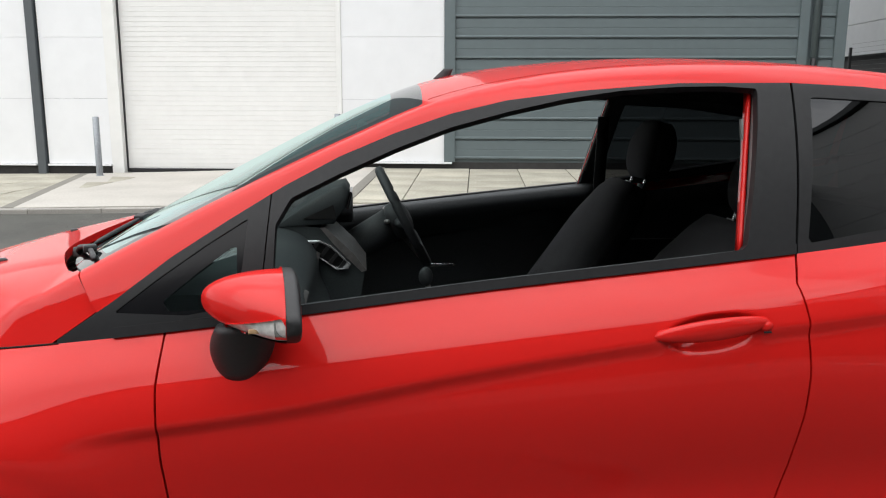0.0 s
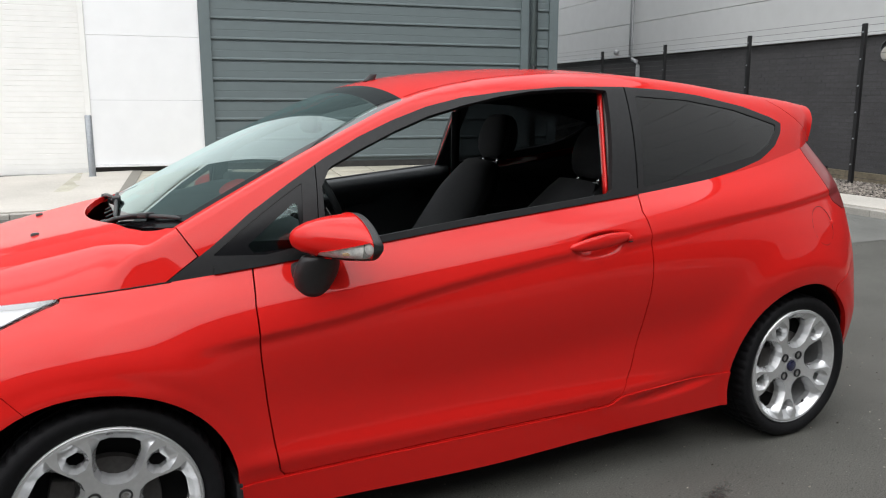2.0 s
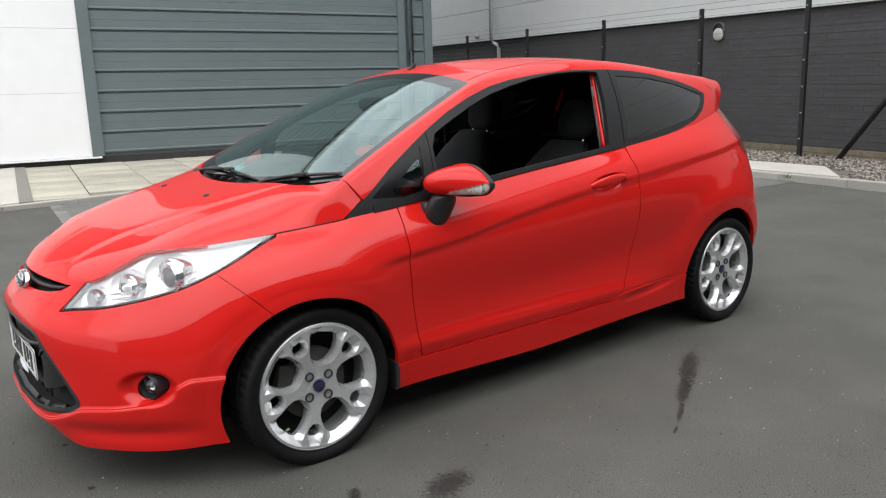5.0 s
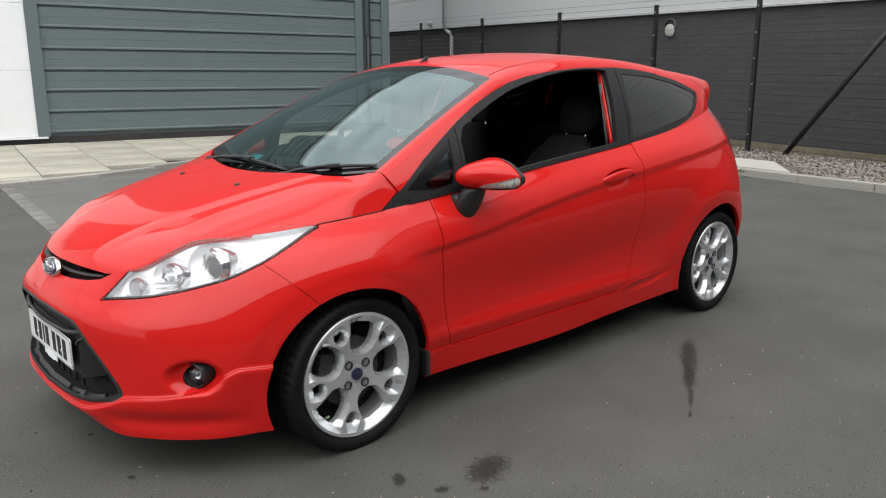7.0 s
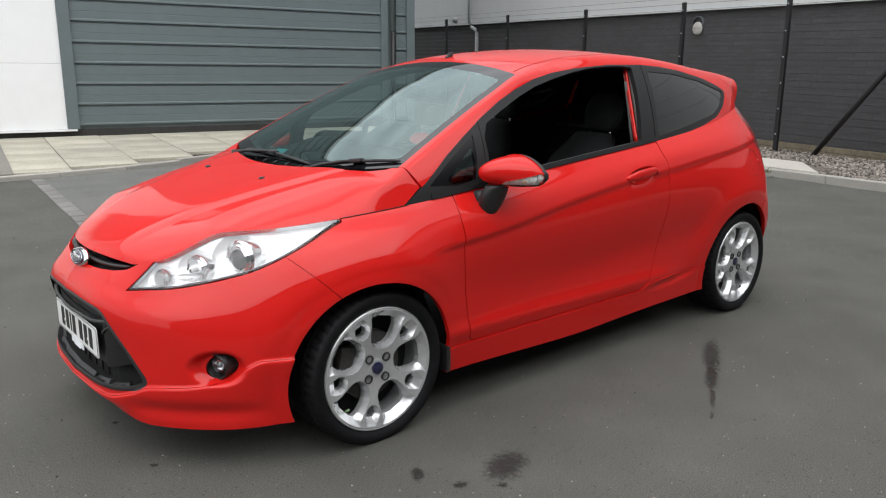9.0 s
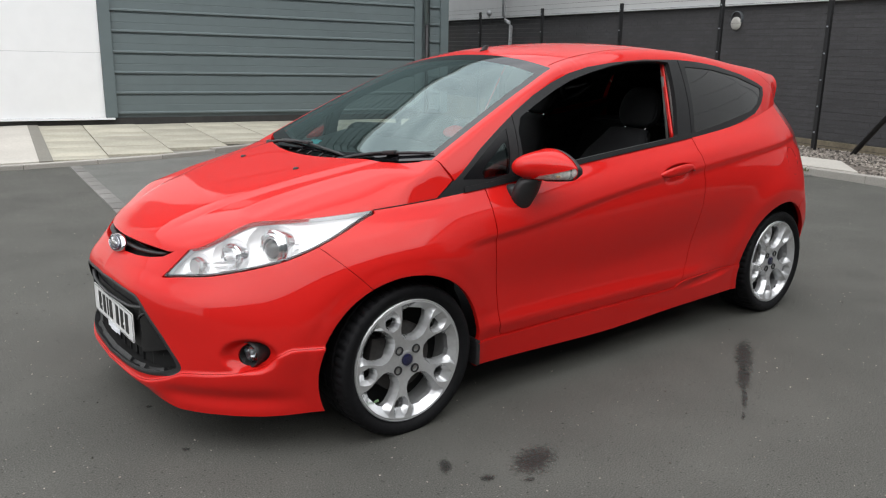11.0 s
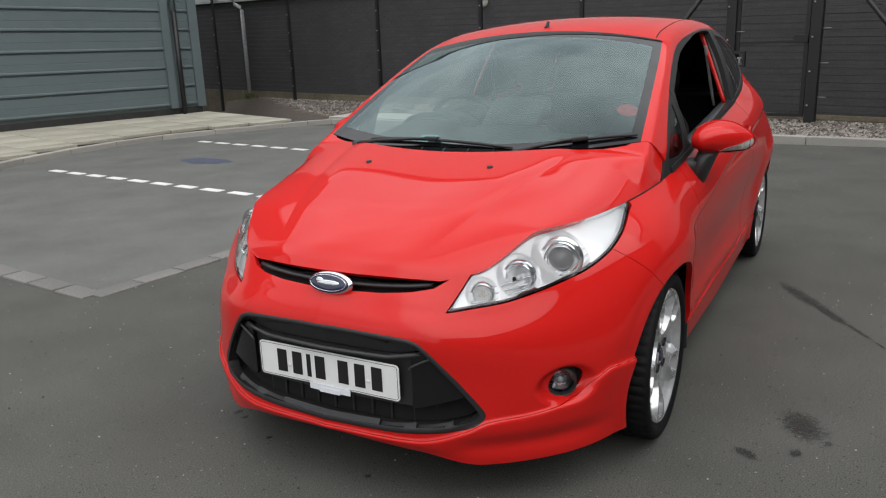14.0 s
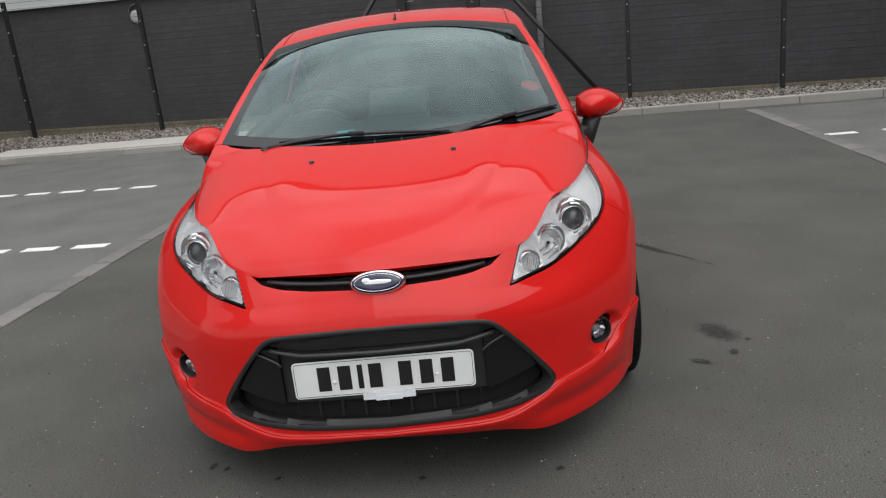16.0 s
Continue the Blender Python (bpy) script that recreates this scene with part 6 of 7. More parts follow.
# headlamps ------------------------------------------------------
def aim(sv, zv, sgn, inset):
    """A point behind the lamp lens at a station and height, with the outward direction there."""
    r = np.linspace(3, 5, 81)
    P = tub(np.array([sv, sv + 0.02]), r)
    k = int(np.argmin(np.abs(P[0, :, 2] - zv)))
    k = min(k, 77)
    p, q, o = P[0, k], P[1, k], P[0, k + 2]
    nrm = np.cross(q - p, o - p)
    nrm = nrm / np.linalg.norm(nrm)
    if nrm[0] > 0:
        nrm = -nrm
    out = Vector((-0.93, -0.30, 0.10)).normalized()
    pos = Vector(p) - inset * Vector(nrm)
    if sgn > 0:
        pos.y, out.y = -pos.y, -out.y
    return pos, out


for sel, sgn in ((left, -1), (right, 1)):
    lens_mesh = clip(lamps, sel)
    back = clip(sheet(tub(np.linspace(1.5, 5.0, 280), np.linspace(2.7, 5, 110))), lambda V: lamp_field(V) - 0.002)
    back = shift(back if sgn < 0 else mirror(back), -0.024)
    # the reflector dips into a bowl round each light
    V = back[0].copy()
    for sv, zv, rad, deep in ((3.22, 0.716, 0.092, 0.026), (2.58, 0.680, 0.066, 0.020), (2.06, 0.648, 0.048, 0.012)):
        pos, out = aim(sv, zv, sgn, 0.024)
        q = np.linalg.norm(back[0] - np.array(pos), axis=1) / rad
        V -= np.array(out) * (deep * np.clip(1 - q * q, 0, 1) ** 0.8)[:, None]
    lamp = part("headlamp", rim((V, back[1]), 0.022, -1.0), LAMP_SHELL, CAR, "large clear swept-back headlamp")
    low_edge = lambda V: V[:, 2] - LAMP_LOW(station_of(V))
    seal = clip(clip(lens_mesh, lambda V: 0.0035 + 0.004 * smooth(0.03, 0.0, low_edge(V)) - lamp_field(V)), lambda V: V[:, 0] + 0.9)
    part("lamp_seal", rim(shift(seal, -0.0015), 0.003), GLOSS_BLACK, lamp, "thin black seal")
    for sv, zv, rad, inset, kind in ((3.22, 0.716, 0.066, 0.026, "projector"), (2.58, 0.680, 0.050, 0.026, "bowl"), (2.06, 0.648, 0.036, 0.024, "amber")):
        pos, out = aim(sv, zv, sgn, inset)
        m = Matrix.Translation(pos) @ out.to_track_quat("-Y", "Z").to_matrix().to_4x4()
        # a barrel that runs back into the reflector, with a stepped rim
        ring = part("lamp_ring", moved(lathe([(rad * 0.60, 0.004), (rad * 0.66, -0.006), (rad * 0.74, -0.010), (rad * 0.80, -0.006), (rad * 0.84, 0.001), (rad * 0.93, -0.004), (rad, 0.000), (rad * 1.01, 0.010), (rad * 0.97, 0.070)], 48), m), LAMP_CHROME, lamp, sharp=50)
        part("lamp_bowl", moved(lathe([(rad * 0.62, 0.0), (rad * 0.48, 0.016), (rad * 0.2, 0.03), (0.0, 0.032)], 36), m), LAMP_CHROME, ring)
        if kind == "projector":
            part("projector_lens", moved(lathe([(0.0, -0.020), (0.017, -0.017), (0.029, -0.008), (0.0355, 0.004)], 36), m), PROJECTOR, ring, "dark projector lens")
            part("lens_collar", moved(lathe([(0.0355, 0.004), (0.037, -0.006), (0.0395, -0.007), (0.042, 0.004)], 40), m), LAMP_CHROME, ring)
        elif kind == "bowl":
            part("bulb", moved(bulge((0, -0.006, 0), (0.009, 0.016, 0.009), 10, 14), m), LAMP_SHELL, ring)
            part("bulb_shield", moved(bulge((0.012 * sgn, -0.014, -0.004), (0.006, 0.004, 0.006), 8, 12), m), GLOSS_BLACK, ring)
        else:
            part("bulb", moved(bulge((0, 0.002, 0), (0.010, 0.008, 0.010), 10, 14), m), AMBER, ring)
            for k in range(-4, 5):                       # ribbed cover
                h = math.sqrt(0.025 ** 2 - (0.0055 * k) ** 2)
                part("cover_rib", moved(block(0.0055 * k - 0.0013, 0.0055 * k + 0.0013, -0.012, -0.009, -h, h, 0.0006), m), LAMP_SHELL, ring, flat=True)
    # fine steps pressed into the reflector
    for off in (0.016, 0.030, 0.046):
        for s0, s1 in ((1.75, 2.75), (3.05, 4.35)):
            pts = []
            for sv in np.linspace(s0 + 8 * off, s1, 15):
                pos, out = aim(sv, float(LAMP_LOW(sv)) + off, sgn, 0.027)
                pts.append(tuple(pos))
            part("reflector_step", tube(pts, 0.0028, 6), LAMP_CHROME, lamp)
    lens = part("lamp_lens", lens_mesh, LENS, lamp, "clear lens")
    lens.visible_shadow = False


# mirrors ---------------------------------------------------------
def mirror_head(n=26, m=56):
    """A teardrop housing: sections from its inner to its outer end, flat at the back."""
    v = np.linspace(0, 1, n)
    yy = -0.770 - 0.205 * v
    back = flow([0, 0.3, 0.7, 1], [0.652, 0.668, 0.682, 0.688])(v)
    nose = flow([0, 0.15, 0.35, 0.6, 0.85, 1], [0.515, 0.490, 0.497, 0.540, 0.610, 0.668])(v)
    top = flow([0, 0.15, 0.4, 0.7, 0.9, 1], [0.990, 1.012, 1.024, 1.006, 0.974, 0.948])(v)
    bot = flow([0, 0.15, 0.4, 0.7, 0.9, 1], [0.905, 0.890, 0.886, 0.890, 0.902, 0.925])(v)
    t = np.linspace(0, 2 * math.pi, m, endpoint=False)
    rings = []
    for k in range(n):
        zc, h = (top[k] + bot[k]) / 2, (top[k] - bot[k]) / 2
        c, s = np.cos(t), np.sin(t)
        # forward half is an ellipse, the rear half is squared off
        x = np.where(c < 0, back[k] - 0.02 + (back[k] - 0.02 - nose[k]) * c, back[k] - 0.02 + 0.02 * np.abs(c) ** 0.35)
        z = zc + h * np.sign(s) * np.abs(s) ** np.where(c < 0, 0.85, 0.45)
        rings.append(np.stack([x, np.full(m, yy[k]), z], -1))
    return loft(rings[::-1])


HEAD = mirror_head()
flatter = lambda q: (q[0] * np.array([1, 1, 0.87]) + np.array([0, 0, 0.118]), q[1])
rear_edge = lambda V: np.interp(-V[:, 1], [0.77, 0.83, 0.91, 0.975], [0.625, 0.642, 0.655, 0.664]) - V[:, 0]
cap_low = lambda V: V[:, 2] - (0.894 + 0.010 * smooth(0.52, 0.66, V[:, 0]))
strip_lo, strip_hi = (lambda V: V[:, 2] - 0.898), (lambda V: 0.922 + 0.27 * (V[:, 0] - 0.545) - V[:, 2])
strip_f = lambda V: np.minimum(np.minimum(strip_lo(V), strip_hi(V)), np.minimum(np.minimum(-V[:, 1] - 0.80, V[:, 0] - 0.545), rear_edge(V)))
for flip, base in ((False, HEAD), (True, HEAD)):
    fix = (lambda q: mirror(flatter(q))) if flip else flatter
    fix_low = mirror if flip else (lambda q: q)
    shellh = clip(base, lambda V: -strip_f(V))
    cap = clip(clip(shellh, rear_edge), cap_low)
    dark_a = clip(shellh, lambda V: -rear_edge(V))
    dark_b = clip(clip(shellh, rear_edge), lambda V: -cap_low(V))
    mir = part("door_mirror", fix(rim(cap, 0.004)), PAINT, CAR, "red and black door mirror")
    part("mirror_housing", fix(join(shift(dark_a, -0.002), shift(dark_b, -0.002))), BLACK_PLASTIC, mir, "black mirror housing")
    strip = part("indicator", fix(shift(clip(base, strip_f), 0.0015)), INDICATOR, mir, "clear side indicator")
    part("indicator_bulb", fix(block(0.592, 0.612, -0.938, -0.932, 0.912, 0.922, 0.003)), AMBER, strip, flat=True)
    # stalk
    t = np.linspace(0, 2 * math.pi, 28, endpoint=False)
    rings = []
    for k in np.linspace(0, 1, 9):
        cx, cy, cz = 0.552 + 0.015 * k, -0.79 - 0.035 * k, 0.802 + 0.096 * k
        a, b = 0.045 + 0.014 * math.sin(math.pi * k) + 0.006 * k, 0.030 + 0.008 * k
        rings.append([(cx + a * math.cos(u), cy + b * math.sin(u), cz + 0.018 * (1 - k) * math.sin(u)) for u in t])
    low_ring = [(0.555 + 0.020 * math.cos(u), -0.785 + 0.016 * math.sin(u), 0.780 + 0.006 * math.sin(u)) for u in t]
    stalk = part("mirror_stalk", fix_low(loft([low_ring] + rings)), BLACK_PLASTIC, mir)
    part("mirror_base", fix_low(block(0.50, 0.615, -0.80, -0.735, 0.812, 0.872, 0.02)), BLACK_PLASTIC, stalk)
    gl = clip(base, lambda V: np.minimum(V[:, 0] - 0.640, np.minimum(V[:, 2] - 0.903, 1.008 - V[:, 2])))
    part("mirror_glass", fix(shift(clip(gl, lambda V: np.minimum(-V[:, 1] - 0.785, 0.962 + V[:, 1])), 0.0008)), CHROME, mir, "silvered mirror glass")

# door handles, locks, fuel flap -----------------------------------
for fix in (lambda q: q, mirror):
    t = np.linspace(0, 2 * math.pi, 20, endpoint=False)
    rings = []
    for k in np.linspace(0, 1, 25):
        x = 1.378 + 0.245 * k
        zc = 0.852 + 0.026 * k + 0.004 * math.sin(math.pi * k)
        out = 0.836 + 0.024 * math.sin(math.pi * min(1, max(0, k))) ** 0.6
        h = 0.004 + 0.019 * math.sin(math.pi * k) ** 0.5
        rings.append([(x, -(out - 0.010) - 0.010 * math.cos(u), zc + h * math.sin(u)) for u in t])
    hnd = part("door_handle", fix(loft(rings)), PAINT, CAR, "body-coloured pull handle")
    part("lock_cap", fix(bulge((1.612, -0.836, 0.870), (0.016, 0.012, 0.013), 12, 18)), PAINT, hnd)
    part("key_slot", fix(block(1.604, 1.620, -0.8485, -0.846, 0.858, 0.862, 0.001)), BLACK_TRIM, hnd, flat=True)
flap_ring = []
for a in np.linspace(0, 2 * math.pi, 49):
    fx, fz = 2.60 + 0.072 * math.cos(a), 0.842 + 0.072 * math.sin(a)
    near = (BODY[0][:, 1] < -0.6)
    P = BODY[0][near]
    flap_ring.append((fx, float(P[np.argmin(np.hypot(P[:, 0] - fx, P[:, 2] - fz)), 1]), fz))
flap_ring = [(x, sum(flap_ring[(k + d) % 48][1] for d in (-2, -1, 0, 1, 2)) / 5, z) for k, (x, y, z) in enumerate(flap_ring)]
part("fuel_flap", tube(flap_ring, 0.0010, 6), CAVITY, CAR, "round flap shut line")
_near = BODY[0][BODY[0][:, 1] < -0.5]
_skin = float(_near[np.argmin(np.hypot(_near[:, 0] - 2.672, _near[:, 2] - 0.845)), 1])
part("flap_catch", bulge((2.672, _skin, 0.845), (0.012, 0.007, 0.012), 10, 16), PAINT, CAR)


# spoiler, aerial, washers, wipers ----------------------------------
hatch_rows = []
hx = 2.66
wb_, zb_, wr_, zr_, zm_ = float(BELT_W(hx)), float(BELT_Z(hx)), float(RAIL_W(hx)), float(RAIL_Z(hx)), float(MID_Z(hx))
for k in np.linspace(0, 1, 14):
    z = 0.93 + (zr_ - 0.012 - 0.93) * k
    w = float(np.interp(z, [zb_, zr_], [wb_, wr_])) - 0.030
    hatch_rows.append([(hx + 0.05 * (1 - k), w * b, z) for b in np.linspace(-1, 1, 31)])
hatch_rows.append([(hx - 0.004, (wr_ - 0.030) * b, zr_ - 0.012 + (zm_ - zr_ - 0.014) * (1 - abs(b) ** 2.1)) for b in np.linspace(-1, 1, 31)])
part("tailgate", sheet(np.array(hatch_rows)), GLOSS_BLACK, CAR, "dark tailgate glass")
for sgn in (-1, 1):
    part("quarter_lining", block(1.72, 2.70, sgn * 0.606 - 0.006, sgn * 0.606 + 0.006, 0.25, 0.80), SOFT_BLACK, CAR, "black rear side lining", flat=True)
aer = [[(1.030 + 0.022 * k + (0.024 - 0.010 * k) * math.cos(u), (0.009 - 0.006 * k) * math.sin(u), 1.392 + 0.030 * k) for u in np.linspace(0, 2 * math.pi, 16, endpoint=False)] for k in np.linspace(0, 1, 6)]
part("roof_aerial", loft(aer), BLACK_PLASTIC, CAR)
for y in (-0.241, 0.2485):
    part("washer_jet", loft([[(-0.128 + r * math.cos(u), y + 0.8 * r * math.sin(u), z) for u in np.linspace(0, 2 * math.pi, 14, endpoint=False)] for r, z in ((0.013, 0.898), (0.012, 0.920), (0.008, 0.9235))]), BLACK_PLASTIC, CAR)

cowl = part("scuttle_panel", shift(clip(clip(CABIN, lambda V: x_screen(V) + 0.085 - V[:, 0]), lambda V: 0.655 - np.abs(V[:, 1])), -0.028), BLACK_PLASTIC, CAR, "black scuttle below the screen")
for k in range(10):
    y = -0.45 + 0.1 * k
    part("scuttle_rib", tube([(0.075 + 0.37 * y * y, y, 0.934 + 0.05 * y * y), (0.115 + 0.37 * y * y, y, 0.952 + 0.05 * y * y)], 0.004, 6), BLACK_PLASTIC, cowl)


def on_screen(x, y, lift=0.0):
    q = abs(y) / float(RAIL_W(x))
    return Vector((x, y, float(RAIL_Z(x) + (MID_Z(x) - RAIL_Z(x)) * (1 - q ** 2.1)) + lift))


for (px, py), (bx0, by0), (bx1, by1), joint in (((0.100, 0.462), (0.141, 0.415), (0.096, -0.228), 0.46), ((0.066, -0.250), (0.094, -0.272), (0.238, -0.640), 0.50)):
    p, a, b = on_screen(px, py, 0.006), on_screen(bx0, by0, 0.010), on_screen(bx1, by1, 0.010)
    mid = a.lerp(b, joint)
    mid = on_screen(mid.x, mid.y, 0.016)
    wiper = part("wiper_arm", tube([p, p.lerp(mid, 0.3) + Vector((-0.004, 0, 0.008)), p.lerp(mid, 0.75) + Vector((-0.006, 0, 0.006)), mid], 0.0075, 10, [1.4, 1.0, 0.8, 0.7]), BLACK_PLASTIC, CAR)
    blade = [on_screen(a.lerp(b, k).x, a.lerp(b, k).y, 0.007 + 0.005 * math.sin(math.pi * k)) for k in np.linspace(0, 1, 17)]
    part("wiper_blade", tube(blade, 0.0062, 8, [0.5] + [1.0] * 15 + [0.5]), BLACK_PLASTIC, wiper)
    part("blade_clip", moved(block(-0.014, 0.014, -0.028, 0.028, -0.008, 0.008, 0.004), Matrix.Translation(mid) @ (b - a).to_track_quat("Y", "Z").to_matrix().to_4x4()), BLACK_PLASTIC, wiper)
    part("pivot_cap", moved(lathe([(0.0, 0.014), (0.014, 0.011), (0.018, -0.01)], 16, "z"), Matrix.Translation(p)), BLACK_PLASTIC, wiper)

# papers behind the glass
c = on_screen(0.395, -0.560, -0.012)
disc_n = Vector((-0.42, -0.25, 0.87)).normalized()
part("tax_disc", moved(lathe([(0.0, 0.0), (0.040, 0.0), (0.040, 0.002)], 28, "z"), Matrix.Translation(c) @ disc_n.to_track_quat("Z", "Y").to_matrix().to_4x4()), PAPER_RED, CAR, "round red paper disc inside the screen")
part("tag", moved(block(-0.025, 0.025, -0.035, 0.035, 0, 0.002), Matrix.Translation(on_screen(0.175, 0.165, -0.02)) @ pose(0, 0, 0, 0, -25, 8)), PAPER_TEAL, CAR, "small teal tag on the dashboard", flat=True)


# ---------------------------------------------------------------- the car: cabin interior
def lining(field, depth, mat, name, label=""):
    return part(name, shift(clip(CABIN, field), -depth), mat, CAR, label)


# roof lining and pillar trims, a little inside the skin
lining(lambda V: np.where(V[:, 0] > 0.97, np.minimum(np.minimum(V[:, 0] - 0.97, 2.66 - V[:, 0]), RAIL_W(V[:, 0]) + 0.012 - np.abs(V[:, 1])), -9.0), 0.030, ROOF_CLOTH, "headlining")
for sel in (left, right):
    inner_frame = clip(clip(clip(clip(CABIN, lambda V: V[:, 0] - 0.30), lambda V: open_d(V) - 0.004), lambda V: ql_d(V) - 0.004), lambda V: rg_d(V) - 0.004)
    inner_frame = clip(clip(clip(inner_frame, lambda V: 2.66 - V[:, 0]), lambda V: np.abs(V[:, 1]) - RAIL_W(V[:, 0]) + 0.03), sel)
    part("pillar_trim", shift(inner_frame, -0.026), SOFT_BLACK, CAR, "black inner pillar trim")
    side_in = clip(clip(clip(sheet(tub(np.linspace(5.9, 11.0, 120), np.linspace(1, 5, 41))), lambda V: V[:, 0] - 0.42), lambda V: 2.7 - V[:, 0]), lambda V: V[:, 2] - np.where(V[:, 0] > 1.74, 0.76, 0.3))
    side_in = shift(side_in, -0.055)
    V0 = side_in[0].copy()
    V0[:, 1] = -np.abs(V0[:, 1])
    V0[:, 1] = np.maximum(V0[:, 1], -0.79)
    card = (V0, side_in[1])
    part("door_card", card if sel is left else mirror(card), SOFT_BLACK, CAR, "black moulded door card")
# red body strip and pale seal at the rear of each door opening
for fix in (lambda q: q, mirror):
    for x0, wdt, inn, mat, name in ((1.608, 0.0075, 0.032, PAINT, "pillar_flange"), (1.6165, 0.0035, 0.010, LINING, "door_seal")):
        dep = 0.006 if fix is mirror and mat is PAINT else 0.02
        wdt = wdt if fix is not mirror else (0.003 if mat is PAINT else 0.011)
        pts = []
        for z in np.linspace(1.0, 1.345, 12):
            k = (z - 1.0) / 0.345
            x = x0 - 0.004 + 0.068 * k + (0.055 if fix is mirror else 0.0)
            w = float(BELT_W(x)) + (float(RAIL_W(x)) - float(BELT_W(x))) * (z - float(BELT_Z(x))) / (float(RAIL_Z(x)) - float(BELT_Z(x))) + 0.012 - inn
            pts.append([(x, -w, z), (x + wdt, -w, z), (x + wdt, -w + dep, z), (x, -w + dep, z)])
        part(name, fix(loft(pts)), mat, CAR, "red painted door aperture edge" if mat is PAINT else "pale door seal")

# dashboard
dash_rows = []
for y in np.linspace(-0.70, 0.70, 57):
    e = 0.04 * (abs(y) / 0.7) ** 3
    hood = 0.055 * math.exp(-((y - 0.37) / 0.17) ** 4) + 0.025 * math.exp(-(y / 0.16) ** 4)
    prof = [(0.16, 0.90), (0.24, 0.962 - e), (0.40, 0.968 - e + 0.3 * hood), (0.54, 0.962 - e + hood), (0.62, 0.945 - e + 0.7 * hood), (0.665, 0.905), (0.672, 0.84), (0.70, 0.76), (0.69, 0.66), (0.62, 0.54)]
    xs_, zs_ = np.array([q[0] for q in prof]), np.array([q[1] for q in prof])
    k = np.linspace(0, 9, 46)
    dash_rows.append(np.stack([flow(range(10), xs_)(k), np.full(46, y), flow(range(10), zs_)(k)], -1))
dash = part("dashboard", sheet(np.array(dash_rows)), DASH, CAR, "soft black dashboard")
for yv in (-0.60, -0.13, 0.13, 0.60):
    vent = part("air_vent", moved(loft([[(-0.004, 0.060 * math.cos(u), 0.034 * math.sin(u)) for u in np.linspace(0, 6.283, 24, endpoint=False)], [(-0.014, 0.056 * math.cos(u), 0.030 * math.sin(u)) for u in np.linspace(0, 6.283, 24, endpoint=False)], [(-0.014, 0.048 * math.cos(u), 0.024 * math.sin(u)) for u in np.linspace(0, 6.283, 24, endpoint=False)], [(0.02, 0.046 * math.cos(u), 0.022 * math.sin(u)) for u in np.linspace(0, 6.283, 24, endpoint=False)]], cap=False), pose(0.655, yv, 0.875, 0, 0, 180) @ pose(0, 0, 0, 0, -10, 0)), STEEL, dash, "silver-ringed air vent")
    for dz in (-0.014, -0.004, 0.006, 0.016):
        part("vent_slat", block(0.655, 0.668, yv - 0.044, yv + 0.044, 0.874 + dz, 0.877 + dz), BLACK_PLASTIC, vent, flat=True)
stack_prof = [(0.50, 0.98), (0.575, 0.985), (0.690, 0.972), (0.765, 0.898), (0.800, 0.850), (0.790, 0.79), (0.765, 0.70), (0.74, 0.60), (0.50, 0.60)]
part("centre_console", loft([[(x, y, z) for x, z in stack_prof] for y in (-0.125, -0.12, 0.12, 0.125)]), DASH, dash, "teal-black centre console", flat=True)
hood_prof = [(0.555, 0.978), (0.589, 1.006), (0.650, 1.050), (0.715, 1.086), (0.745, 1.093), (0.758, 1.072), (0.748, 1.030), (0.715, 0.985)]
hood = part("display_hood", loft([[(0.655 + (x - 0.655) * k, y, 1.03 + (z - 1.03) * k) for x, z in hood_prof] for y, k in ((-0.130, 0.93), (-0.124, 1.0), (0.118, 1.0), (0.124, 0.93))]), DASH, dash, "hooded display pod")
# dark plate, slightly proud, that paints in the shade inside the hood
part("display_recess", loft([[(x, y, z) for x, z in ((0.628, 1.001), (0.714, 1.040), (0.722, 1.000))] for y in (-0.1335, -0.128)]), CAVITY, hood, flat=True)
part("display_screen", moved(block(-0.004, 0.004, -0.075, 0.075, -0.025, 0.025, 0.002), pose(0.757, 0, 1.045, 0, 14, 0)), GLOSS_BLACK, hood, flat=True)
vent_out = [(0.620, 0.926), (0.640, 0.940), (0.672, 0.940), (0.706, 0.924), (0.760, 0.870), (0.752, 0.856), (0.722, 0.853)]
cx, cz = 0.694, 0.900
scaled = lambda k: [(cx + (x - cx) * k, cz + (z - cz) * k) for x, z in vent_out]
sv = part("stack_vent", loft([[(x, -yy, z) for x, z in scaled(k)] for yy, k in ((0.122, 1.0), (0.136, 1.0), (0.138, 0.95), (0.136, 0.80), (0.120, 0.76))], cap=False), ALLOY, dash, "silver-framed side vent", flat=True)
part("vent_recess", loft([[(x, -0.1275 - d, z) for x, z in scaled(0.8)] for d in (0.0, 0.001)]), CAVITY, sv, flat=True)
for k in range(4):
    part("vent_slat", moved(block(-0.005, 0.005, -0.137, -0.128, -0.020, 0.020), pose(0.660 + 0.026 * k, 0, 0.922 - 0.017 * k, 0, 38, 0)), BLACK_PLASTIC, sv, flat=True)
fascia = [(0.676, 0.974), (0.690, 0.976), (0.768, 0.900), (0.804, 0.850), (0.790, 0.846), (0.768, 0.868), (0.712, 0.928)]
part("control_panel", loft([[(x, y, z) for x, z in fascia] for y in (-0.131, 0.131)]), STEEL, dash, "silver control panel", flat=True)
part("glovebox_line", tube([(0.640, -0.30, 0.845), (0.665, -0.30, 0.812), (0.690, -0.30, 0.770)], 0.003, 6), STEEL, dash, "bright glovebox edge")
